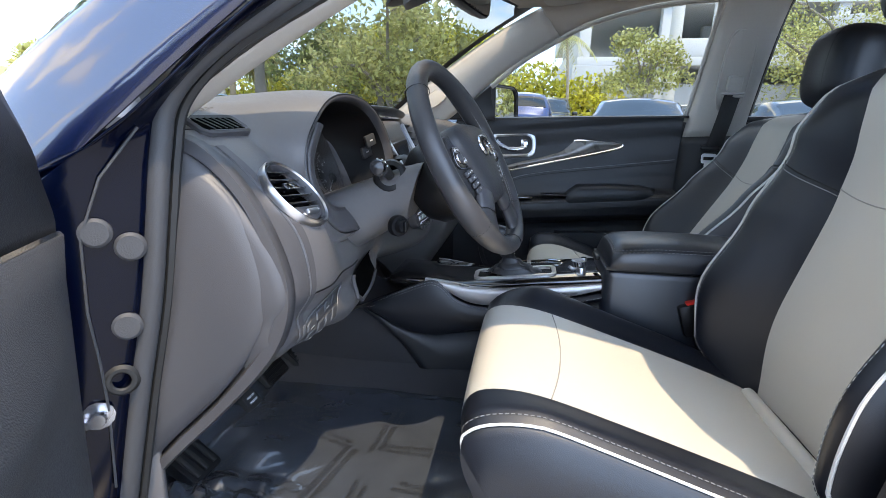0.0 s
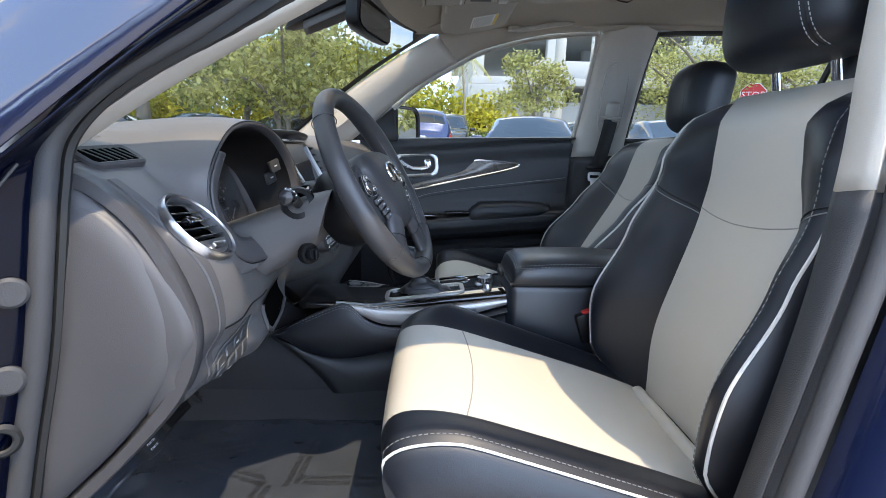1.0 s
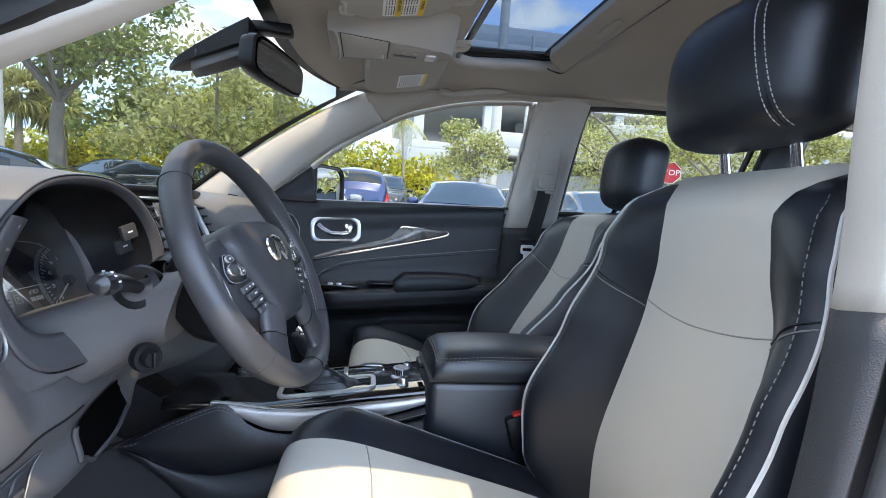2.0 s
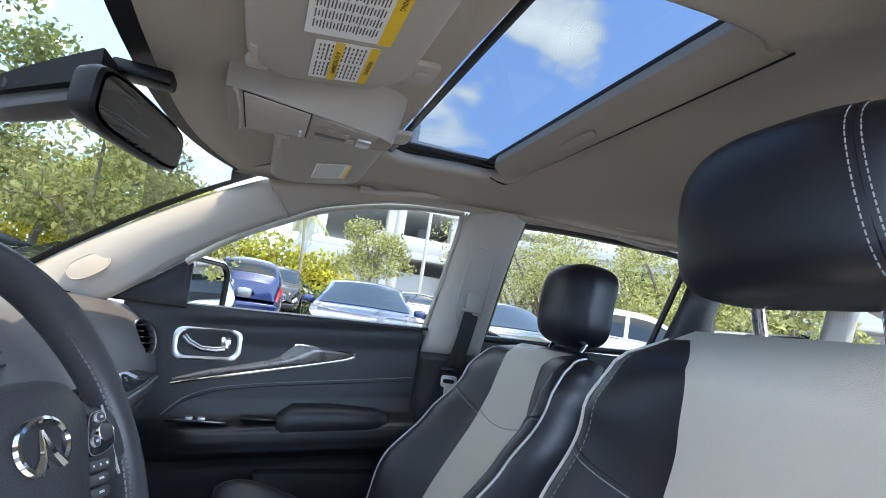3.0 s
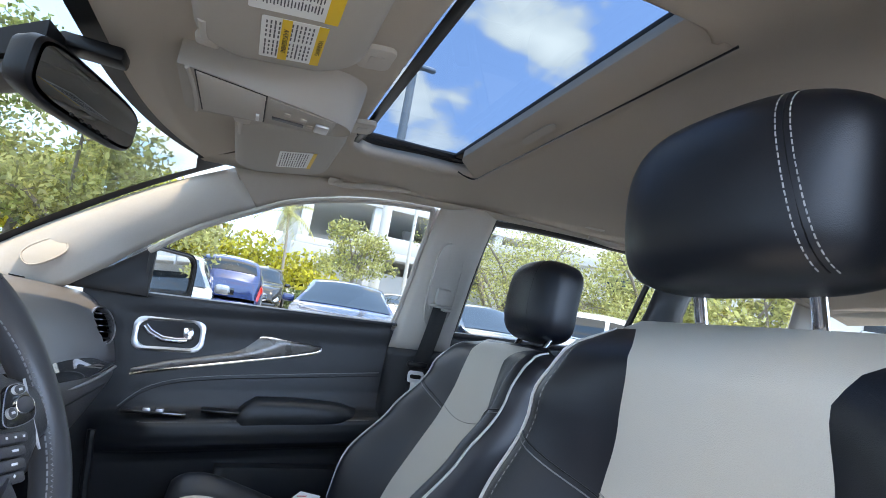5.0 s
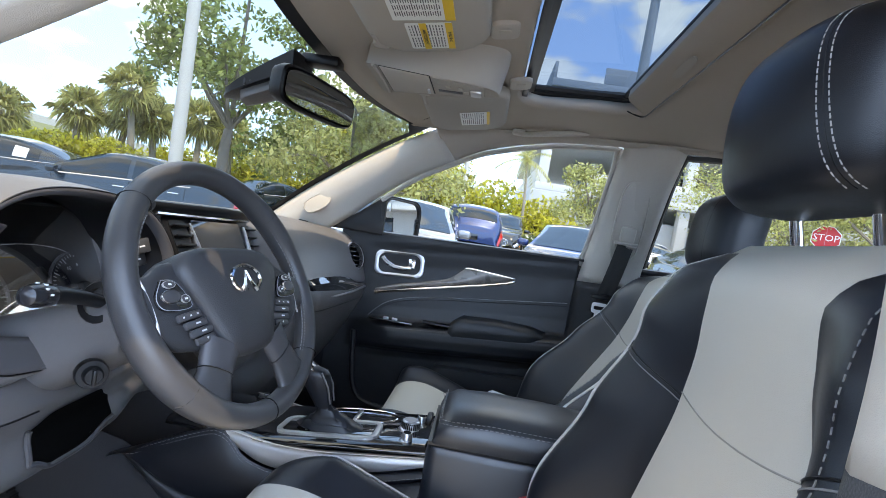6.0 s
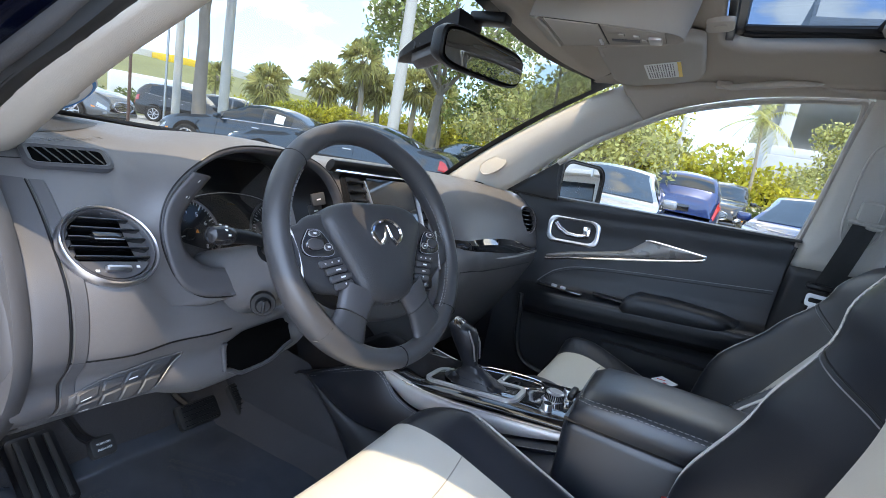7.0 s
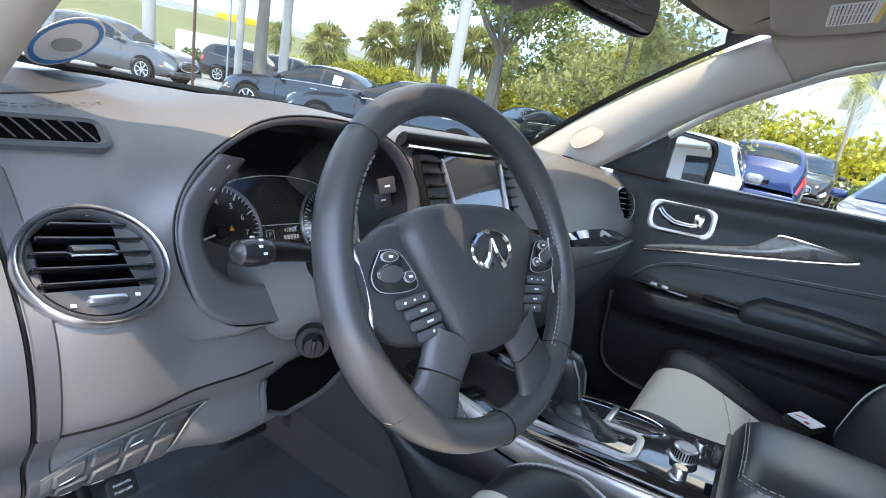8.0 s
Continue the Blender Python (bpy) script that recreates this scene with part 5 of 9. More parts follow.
# the end cover wraps round onto the dashboard's face, behind a dark joint and a narrow strip
rows = []
joint = []
for k in range(33):
    z = 0.845 + 0.285 * k / 32
    e = min(1.0, 0.1 + k / 9)
    a, b, c = dash_at(-0.667, z, 0.0030), dash_at(-0.690, z, 0.0045), dash_at(-0.708, z, 0.0020)
    rows.append([dash_at(-0.6675, z, -0.004), a, b, c + Vector((-0.002, -0.008 * e, 0)), c + Vector((-0.016 * e, -0.0145 * e, 0)), c + Vector((-0.050 * e, -0.020 * e, 0)), c + Vector((-0.085 * e, -0.0235 * e, 0))])
    joint.append(dash_at(-0.6645, z, 0.0006))
part("end_wrap", grid(rows), ENDPL, dash, "end cover's rounded edge", angle=80)
part("end_joint", tube(joint, 0.0018, 5), DIAL, dash, "dark joint beside the end cover")
part("end_strip", grid([[dash_at(y, 0.845 + 0.285 * k / 32, d) for y, d in ((-0.662, 0.0005), (-0.661, 0.0022), (-0.648, 0.0022), (-0.646, 0.0002))] for k in range(33)]), ENDPL, dash, "narrow charcoal strip", angle=30)


def sw_pt(u, v, d):
    """u along the panel from the door inwards, v from its lower to its upper edge."""
    y = -0.654 + (0.098 + 0.042 * v) * u
    lo, hi = 0.866 + 0.002 * u, 0.889 + 0.024 * math.sin(min(1.0, u * 1.3) * math.pi / 2)
    return dash_at(y, lo + (hi - lo) * v, d)


sw = part("switch_panel", grid([[sw_pt(u / 16, v / 6, 0.0025) for u in range(17)] for v in range(7)]), PLASTDK, dash, "flush switch panel under the dash", solid=0.003)
part("panel_rim", tube([sw_pt(k / 20, 1.02, 0.002) for k in range(21)] + [sw_pt(1.03, 1 - k / 5, 0.002) for k in range(6)] + [sw_pt(1 - k / 20, -0.02, 0.002) for k in range(21)], 0.0011, 5), PLASTIC, sw)
for k in range(4):
    for j in range(2):
        u0, v0 = 0.06 + 0.225 * k + 0.03 * j, 0.53 - 0.46 * j
        part("switch", grid([[sw_pt(u0 + 0.19 * a, v0 + 0.38 * b_, 0.0055 - 0.002 * (a in (0, 1) or b_ in (0, 1))) for a in (0, 0.08, 0.5, 0.92, 1)] for b_ in (0, 0.12, 0.5, 0.88, 1)]), PLASTDK, sw, "blank push switch")
        if (k, j) in ((0, 0), (0, 1), (1, 1), (2, 0)):
            part("mark", grid([[sw_pt(u0 + 0.03 + 0.09 * a, v0 + 0.07 + 0.03 * b_, 0.0062) for a in (0, 1)] for b_ in (0, 1)]), PRINT, sw)

# knee panel, and a black sheet for the shaded pocket below the column
rows = [[(x, y, z) for y in [-0.68 + 0.42 * k / 8 for k in range(9)]] for x, z in ((-0.245, 0.865), (-0.27, 0.835), (-0.33, 0.80), (-0.45, 0.78))]
part("knee_panel", grid(rows), PLASTDK, dash, solid=0.006)
def pocket_pt(u, v, d):
    """The tray's shaded mouth under the column: u across, v from its lip up to the shroud."""
    lo = lerp_table([(0.0, 0.862), (0.25, 0.846), (0.55, 0.846), (1.0, 0.868)], u)
    hi = lerp_table([(0.0, 0.905), (0.2, 0.922), (0.8, 0.922), (1.0, 0.900)], u)
    return dash_at(-0.432 + 0.160 * u, lo + (hi - lo) * v, d)


part("pocket", grid([[pocket_pt(u / 12, v / 4, 0.003) for u in range(13)] for v in range(5)]), WELLSHADE, dash, "black sheet for the shade in the tray under the column")
part("pocket_rim", tube([pocket_pt(0.0, 1 - k / 6, 0.003) for k in range(6)] + [pocket_pt(k / 16, 0.0, 0.003) for k in range(17)], 0.004, 8), PLASTIC2, dash, "rounded lip of the tray")

# centre stack: brow, screen, side vents, chrome strips and buttons
ms = facing((-0.262, 0.048, 1.128), (0.86, -0.04, 0.50), right=(0.04, 1, 0))
stack = part("centre_panel", plate(rrect(0.34, 0.135, 0.02), 0.03, ms @ Matrix.Translation((0, 0, 0.006)), 0.004), BLACKPL, dash, "black centre stack")
part("display", plate(rrect(0.182, 0.105, 0.004), 0.004, ms @ Matrix.Translation((0, 0.004, 0.010))), SCREEN, stack, "glossy dark display screen")
for sx in (-1, 1):
    part("display_post", box((sx * 0.098, 0.0, 0.010), (0.010, 0.118, 0.012), 0.003, ms @ Matrix.Rotation(radians(-6 * sx), 4, "Z")), SILVER, stack, "silver post beside the screen")
    v = part("stack_vent", plate(rrect(0.05, 0.11, 0.008), 0.004, ms @ Matrix.Translation((sx * 0.133, 0.0, 0.008))), DIAL, stack, "centre air vent")
    for k in range(5):
        part("slat", box((sx * 0.133, -0.042 + 0.021 * k, 0.012), (0.048, 0.004, 0.012), 0.0012, ms), BLACKPL, v)
part("brow", tube([Vector((-0.325 + 0.02 * math.cos(k / 20 * math.pi - math.pi / 2), -0.15 + 0.40 * k / 20, 1.203 - 0.004 * abs(k - 10) / 10)) + Vector((0.025, 0, 0)) for k in range(21)], 0.016, 10, flatten=0.6), BLACKPL, stack, "soft black brow above the screen")
part("brow_strip", tube([(-0.292 + 0.012 * math.sin(k / 20 * math.pi), -0.14 + 0.38 * k / 20, 1.190) for k in range(21)], 0.0035, 6), CHROME, stack, "chrome strip")
mc = facing((-0.205, 0.04, 1.025), (0.80, -0.04, 0.60), right=(0.04, 1, 0))
ctl = part("control_panel", plate(oval(0.25, 0.085, 40, power=3), 0.02, mc @ Matrix.Translation((0, 0, 0.012)), 0.005), PIANO, dash, "piano black control panel")
part("control_strip", ringplate(oval(0.262, 0.097, 40, power=3), oval(0.25, 0.085, 40, power=3), 0.012, mc @ Matrix.Translation((0, 0, 0.012))), SILVER, ctl, "silver surround")
part("control_knob", lathe([(0.0, 0.026), (0.020, 0.026), (0.024, 0.022), (0.025, 0.008)], 28, mc @ Matrix.Translation((0, 0.004, 0.006)), False), SILVER, ctl, "silver control knob")
for k in range(-4, 5):
    if abs(k) > 0:
        part("button", box((k * 0.026, 0.0 + 0.004 * (k % 2), 0.014), (0.020, 0.018, 0.006), 0.003, mc), PLASTIC2, ctl)
mc2 = facing((-0.188, 0.04, 0.955), (0.97, -0.04, 0.25), right=(0.04, 1, 0))
au = part("audio_panel", plate(oval(0.235, 0.080, 40, power=4), 0.02, mc2 @ Matrix.Translation((0, 0, 0.012)), 0.004), PLASTIC2, dash, "radio panel with chrome strips")
for k in range(3):
    part("strip", box((0, 0.024 - 0.024 * k, 0.015), (0.225 - 0.012 * k, 0.006, 0.006), 0.002, mc2), CHROME, au, "chrome strip")
    for j in range(-3, 4):
        part("key", box((j * 0.028, 0.012 - 0.024 * k, 0.014), (0.022, 0.011, 0.005), 0.002, mc2), SILVER if k == 1 else PLASTIC2, au)

part("kick_panel", grid([[(x, 0.765 - 0.02 * math.sin(math.pi * k / 8), z) for k, x in enumerate([-0.62 + 0.46 * j / 8 for j in range(9)])] for z in (0.46, 0.60, 0.80, 1.00, 1.17)]), BLACKPL, dash, "black kick panel beside the passenger footwell", solid=0.004)
part("toe_board", grid([[(x, y, z) for y in [-0.02 + 0.79 * k / 8 for k in range(9)]] for x, z in ((-0.34, 0.47), (-0.48, 0.56), (-0.56, 0.70), (-0.58, 0.95))]), CARPET, dash, "black carpeted toe board", solid=0.004)

# glossy trim and silver line along the passenger side
rows = []
line = []
for k in range(31):
    y = 0.17 + 0.555 * k / 30
    c = dash_col(y, 90)
    zt = 1.050 - 0.020 * (k / 30) ** 1.5
    j = max(q for q in range(89) if c[q].z > zt and q > 20)
    base_p = c[j].lerp(c[j + 1], (c[j].z - zt) / max(1e-6, c[j].z - c[j + 1].z)) + Vector((0.004, 0, 0))
    h = 0.020 * math.sin(math.pi * min(1, (k + 4) / 34)) + 0.004
    rows.append([base_p + Vector((-0.012, 0, h)), base_p + Vector((0.003, 0, h * 0.4)), base_p + Vector((0.004, 0, -h * 0.3)), base_p + Vector((0.0, 0, -h))])
    line.append(base_p + Vector((0.003, 0, -h - 0.006)))
part("dash_trim", grid(rows), PIANO, dash, "dark glossy grained trim strip")
part("dash_line", tube(line, 0.0034, 6), SATIN, dash, "bright line under the trim")
part("demister", plate(oval(0.09, 0.016, 24, power=3), 0.003, facing(dash_col(0.66)[12] + Vector((0, 0, 0.004)), (0.1, 0, 1), right=(0.6, 0.8, 0))), BLACKPL, dash, "side window demister outlet")
part("glovebox_line", tube([dash_col(0.20 + 0.5 * k / 20)[33] + Vector((0.001, 0, 0)) for k in range(21)], 0.0014, 5), DIAL, dash)

# oval paper sticker inside the glass
def on_glass(u, sgl, lift):
    p = shield(u, sgl, lift)
    du, ds = shield(u + 0.01, sgl, lift) - p, shield(u, sgl + 0.01, lift) - p
    return facing(p, du.cross(ds) if du.cross(ds).x > 0 else ds.cross(du), right=ds)


st = thing("windshield_sticker", tuple(shield(0.082, -0.822, -0.006)), "oval white and blue paper sticker inside the windshield", "sticker")
ms_ = on_glass(0.082, -0.822, -0.008)
part("paper", plate(oval(0.118, 0.084, 40), 0.0006, ms_), WHITE, st, "white oval paper")
part("rim_band", ringplate(oval(0.112, 0.078, 40), oval(0.100, 0.066, 40), 0.0004, ms_ @ Matrix.Translation((0, 0, 0.0008))), mat("blue_ink", (0.03, 0.22, 0.55), 0.5, vary=0.05), st, "blue printed band")
part("print", plate(oval(0.056, 0.022, 24, cx=0.004, cy=-0.004), 0.0004, ms_ @ Matrix.Translation((0, 0, 0.0008))), mat("grey_ink", (0.36, 0.38, 0.36), 0.5, vary=0.3, vscale=60), st, "grey printed shape")

# ---- steering column and wheel ----
WC = Vector((-0.021, -0.353, 1.112))
WA, WY = radians(28.1), radians(-9.6)
WN = Vector((math.cos(WA) * math.cos(WY), math.cos(WA) * math.sin(WY), math.sin(WA)))
WM = facing(WC, WN)
wheel = thing("steering_wheel", tuple(WC), "black leather steering wheel with silver badge and thumb buttons", "steering wheel")
R = 0.172
N = 96
rows = []
for k in range(N):
    t = k * math.tau / N
    fat = 1.0 + 0.16 * max(0, math.cos(2 * (t - radians(35)))) ** 3
    rr = 0.0158 * fat
    c = Vector((R * math.cos(t), R * 0.985 * math.sin(t), 0))
    u = Vector((math.cos(t), math.sin(t), 0))
    rows.append([WM @ (c + u * rr * math.cos(a * math.tau / 14) + Vector((0, 0, 1.12 * rr * math.sin(a * math.tau / 14)))) for a in range(14)])
rim_ = part("rim", grid(rows + [rows[0]], True), RIMLEATHER, wheel, "black leather rim", angle=80)
for a in (42, 138, 222, 318, 270):
    t = radians(a)
    ringp = [WM @ (Vector(((R + 0.0175 * math.cos(q * math.tau / 20)) * math.cos(t), (R + 0.0175 * math.cos(q * math.tau / 20)) * 0.985 * math.sin(t), 0.0195 * math.sin(q * math.tau / 20)))) for q in range(20)]
    part("rim_seam", tube(ringp, 0.0008, 4, closed=True), BLACKPL, rim_)
for a0_, a1_ in ((-44, 40), (140, 224)):
    pts = []
    for k in range(41):
        t = radians(a0_ + (a1_ - a0_) * k / 40)
        pts.append(WM @ Vector(((R - 0.0165) * math.cos(t), (R - 0.0165) * 0.985 * math.sin(t), 0.006)))
    part("stitching", dashes(pts, 0.0045, 0.0022, 0.0009), THREADG, rim_, "grey stitching")
    cross = [WM @ Vector(((R - 0.0148 + 0.004 * (k % 2)) * math.cos(t), (R - 0.0148 + 0.004 * (k % 2)) * 0.985 * math.sin(t), 0.0085 + 0.0012 * (k % 2))) for k, t in [(k, radians(a0_ + (a1_ - a0_) * k / 90)) for k in range(91)]]
    part("cross_stitching", tube(cross, 0.0006, 4), THREADG, rim_, "zigzag of grey thread inside the rim")
# hub: airbag cover shaped as a shield, a little off the rim's centre
HM = WM @ Matrix.Translation((-0.012, 0.002, 0.0))
half = catmull([(0.0, 0.055, 0), (0.045, 0.054, 0), (0.080, 0.046, 0), (0.096, 0.028, 0), (0.091, 0.004, 0), (0.076, -0.024, 0), (0.062, -0.052, 0), (0.050, -0.078, 0), (0.032, -0.090, 0), (0.0, -0.093, 0)], 40)
hub_o = [p for p in half] + [Vector((-p.x, p.y, 0)) for p in half[-2:0:-1]]
rows = [[HM @ Vector((p.x * w, p.y * w - 0.01 * (1 - w), z)) for p in hub_o] for w, z in ((0.98, -0.030), (1.0, 0.004), (0.985, 0.014), (0.95, 0.0205), (0.86, 0.026), (0.6, 0.031), (0.3, 0.033), (0.02, 0.0335))]
hub = part("hub_pad", grid(rows, True), PADVINYL, wheel, "soft black airbag cover", angle=80)
mo = HM @ Matrix.Translation((-0.002, 0.004, 0.0350))
loop = [mo @ Vector((0.0285 * math.sin(q), 0.0185 * math.cos(q), 0.001)) for q in [radians(-148 + 296 * k / 40) for k in range(41)]]
part("badge", join(tube(loop, 0.0027, 6), *[tube([mo @ Vector(p) for p in ((sg * 0.0155, -0.0165, 0.001), (sg * 0.0075, -0.008, 0.002), (sg * 0.004, 0.001, 0.002), (sg * 0.001, 0.011, 0.002))], [0.0036, 0.0028, 0.0022, 0.0012], 6) for sg in (-1, 1)]), CHROME, hub, "chrome oval badge")
# spokes
for sx in (-1, 1):
    sp_rows = []
    for k in range(11):
        w = k / 10
        cx = sx * (0.055 + 0.105 * w)
        top, bot = lerp_table([(0.0, 0.046), (0.5, 0.036), (0.78, 0.020), (1.0, 0.010)], w), lerp_table([(0.0, -0.078), (0.45, -0.070), (1.0, -0.040)], w)
        sp_rows.append([HM @ Vector((cx, (top + bot) / 2 + (top - bot) / 2 * math.copysign(abs(math.cos(a * math.tau / 16)) ** 0.7, math.cos(a * math.tau / 16)), 0.000 + 0.013 * math.copysign(abs(math.sin(a * math.tau / 16)) ** 0.6, math.sin(a * math.tau / 16)))) for a in range(16)])
    spoke = part("spoke", grid(sp_rows, True, True), PADVINYL, wheel, "black side spoke", angle=60)
    part("spoke_trim", tube([HM @ Vector((sx * (0.1475 - 0.0008 * k - 0.003 * math.sin(k / 10 * math.pi)), 0.016 - 0.066 * k / 10, 0.0105)) for k in range(11)], [0.0012 + 0.0014 * math.sin(k / 10 * math.pi) for k in range(11)], 6), SATIN, spoke, "thin silver edge")
    bed = [(sx * p.x, p.y) for p in catmull([(0.126, 0.012, 0), (0.108, 0.011, 0), (0.095, -0.004, 0), (0.089, -0.019, 0), (0.104, -0.0235, 0), (0.131, -0.021, 0), (0.138, -0.008, 0), (0.126, 0.012, 0)], 36)[:-1]]
    part("button_bed", plate(bed, 0.005, HM @ Matrix.Translation((0, 0, 0.0180)), 0.0015), STALKEND, spoke, "smooth black button bed")
    part("bed_rim", tube([HM @ Vector((p[0], p[1], 0.0172)) for p in bed], 0.0005, 5, closed=True), DULLSILVER, spoke, "thin silver rim of the button bed")
    part("toggle", plate(oval(0.026, 0.015, 28), 0.006, HM @ Matrix.Translation((sx * 0.119, -0.0075, 0.0215)), 0.002), PLASTIC2, spoke, "oval toggle")
    part("toggle_rim", ringplate(oval(0.0275, 0.0165, 28), oval(0.026, 0.015, 28), 0.003, HM @ Matrix.Translation((sx * 0.119, -0.0075, 0.0200))), CHROME, spoke)
    for bx, by, bw, bh in ((0.118, 0.0065, 0.017, 0.008), (0.099, -0.0115, 0.012, 0.009)):
        part("button", plate(oval(bw, bh, 20), 0.004, HM @ Matrix.Translation((sx * bx, by, 0.0205)), 0.001), PLASTIC2, spoke)
        part("button_rim", ringplate(oval(bw + 0.001, bh + 0.001, 20), oval(bw, bh, 20), 0.002, HM @ Matrix.Translation((sx * bx, by, 0.0200))), SATIN, spoke)
        part("key_mark", box((sx * bx, by, 0.0208), (0.0045, 0.0022, 0.0004), 0.0, HM), PRINT, spoke)
    for k, (kx, ky, kw) in enumerate(((0.0965, -0.0315, 0.038), (0.0895, -0.0415, 0.036), (0.0835, -0.0515, 0.038), (0.0800, -0.0615, 0.033))):
        mm_ = HM @ Matrix.Translation((sx * kx, ky, 0.0155)) @ Matrix.Rotation(radians(-8 * sx), 4, "Z")
        part("key", box((0, 0, 0), (kw, 0.0095, 0.006), 0.0028, mm_), PLASTIC2, spoke, "grey push key")
        for j in ((-0.3, 0.0, 0.3) if k == 0 else (0.05,)):
            part("key_mark", box((kw * j, 0, 0.0032), (0.0026 if k in (0, 3) else 0.008, 0.0020, 0.0004), 0.0, mm_ @ Matrix.Rotation(radians(40 if k == 3 else 0), 4, "Z")), PRINT, spoke)
    # lower spokes: satin top piece, then leather running into the rim
    low_rows = []
    for k in range(13):
        w = k / 12
        c = Vector((sx * 0.052, -0.070, 0.012)).lerp(Vector((sx * 0.092, -0.146, 0.0)), w)
        hw = lerp_table([(0.0, 0.030), (0.45, 0.026), (0.75, 0.032), (1.0, 0.046)], w)
        ax = Vector((0.89, 0.46 * sx, 0))
        low_rows.append([HM @ (c + ax * hw * math.copysign(abs(math.cos(a * math.tau / 14)) ** 0.75, math.cos(a * math.tau / 14)) + Vector((0, 0, 0.011 * math.sin(a * math.tau / 14)))) for a in range(14)])
    part("lower_spoke", grid(low_rows[:6], True, True), PLASTIC2, wheel, "grey lower spoke piece", angle=60)
    part("lower_spoke", grid(low_rows[5:], True, True), RIMLEATHER, wheel, "leather lower spoke", angle=60)
    part("spoke_seam", tube([low_rows[5][q] + (low_rows[5][q] - low_rows[5][0].lerp(low_rows[5][7], 0.5)) * 0.02 for q in range(14)], 0.0009, 4, closed=True), DIAL, wheel)
# column shroud, stalks and ignition lock
col = thing("steering_column", (-0.2, -0.372, 1.02), "charcoal steering column shroud with stalks and push-start lock", "steering column")
rows = []
for k in range(9):
    w = k / 8
    c = Vector((-0.105, -0.368, 1.070)).lerp(Vector((-0.33, -0.368, 0.980)), w)
    W = 0.066 + 0.016 * w
    top, bot = 0.040 + 0.01 * w, 0.066 + 0.034 * math.sin(min(1, w * 1.3) * math.pi / 2)
    row = []
    for a in range(28):
        t = a * math.tau / 28
        cs_, sn = math.cos(t), math.sin(t)
        y = W * math.copysign(abs(cs_) ** 0.6, cs_)
        z = (top if sn > 0 else bot) * math.copysign(abs(sn) ** 0.7, sn)
        row.append(c + Vector((0.30 * z, y, z)))
    rows.append(row)
part("shroud", grid(rows, True, True), PLASTIC, col, "charcoal plastic shroud", angle=60)
m = facing((-0.134, -0.447, 1.000), (0.72, -0.66, 0.05), right=(0.66, 0.72, 0))
lock = part("start_lock", lathe([(0.0, -0.002), (0.010, -0.002), (0.011, 0.003), (0.0165, 0.003), (0.018, 0.0), (0.018, -0.008)], 28, m @ Matrix.Translation((0, 0, 0.010)), False), BLACKPL, col, "black start lock bezel")
part("lock_knob", join(lathe([(0.0, 0.014), (0.009, 0.014), (0.011, 0.010), (0.011, 0.0)], 16, m @ Matrix.Translation((0, 0, 0.010)), False), box((0, 0, 0.026), (0.004, 0.018, 0.008), 0.001, m)), BLACKPL, lock)


def stalk(a, b, r0, r1):
    path = [Vector(a).lerp(Vector(b), k / 8) + Vector((0, 0, 0.004 * math.sin(math.pi * k / 8))) for k in range(9)]
    s_ = part("stalk", tube(path, [r0 + (r1 - r0) * k / 8 for k in range(9)], 12), BLACKPL, col, "black control stalk")
    d = (path[-1] - path[-2]).normalized()
    mq = Matrix.Translation(path[-1]) @ d.to_track_quat("Z", "Y").to_matrix().to_4x4()
    part("stalk_end", lathe([(r1, -0.022), (r1 * 1.12, -0.018), (r1 * 1.12, 0.0), (r1 * 0.9, 0.010), (r1 * 0.35, 0.014), (0.0, 0.014)], 20, mq, False), STALKEND, s_, "smooth black twist end")
    for q_ in range(4):
        part("stalk_mark", box((r1 * 1.13 * math.cos(q_ * 0.5 + 0.2), r1 * 1.13 * math.sin(q_ * 0.5 + 0.2), -0.008 + 0.004 * (q_ % 2)), (0.002, 0.002, 0.0035), 0.0, mq), PRINT, s_)
    ma = Matrix.Translation(a) @ (path[1] - path[0]).to_track_quat("Z", "Y").to_matrix().to_4x4()
    part("stalk_boot", lathe([(0.030, -0.02), (0.030, 0.0), (0.026, 0.006), (0.018, 0.008)], 20, ma, False), BLACKPL, s_)


stalk((-0.150, -0.425, 1.080), (-0.139, -0.536, 1.102), 0.0075, 0.0115)
stalk((-0.150, -0.312, 1.085), (-0.142, -0.205, 1.112), 0.0085, 0.0125)
part("rear_cover", lathe([(0.060, -0.075), (0.074, -0.055), (0.078, -0.02), (0.070, 0.004), (0.03, 0.010)], 32, WM @ Matrix.Translation((-0.004, -0.012, -0.034)), False), BLACKPL, col, "black cover behind the hub")

# ---- centre console ----
console = thing("centre_console", (0.15, -0.01, 0.5), "black centre console with silver-edged gear plate and cup holders", "centre console")
CY = 0.006                                            # the console's centre line


def con_z(x):
    return 0.8115 + 0.12 * (x - 0.065) if x > -0.06 else 0.7965 + 0.03 * (-0.06 - x)


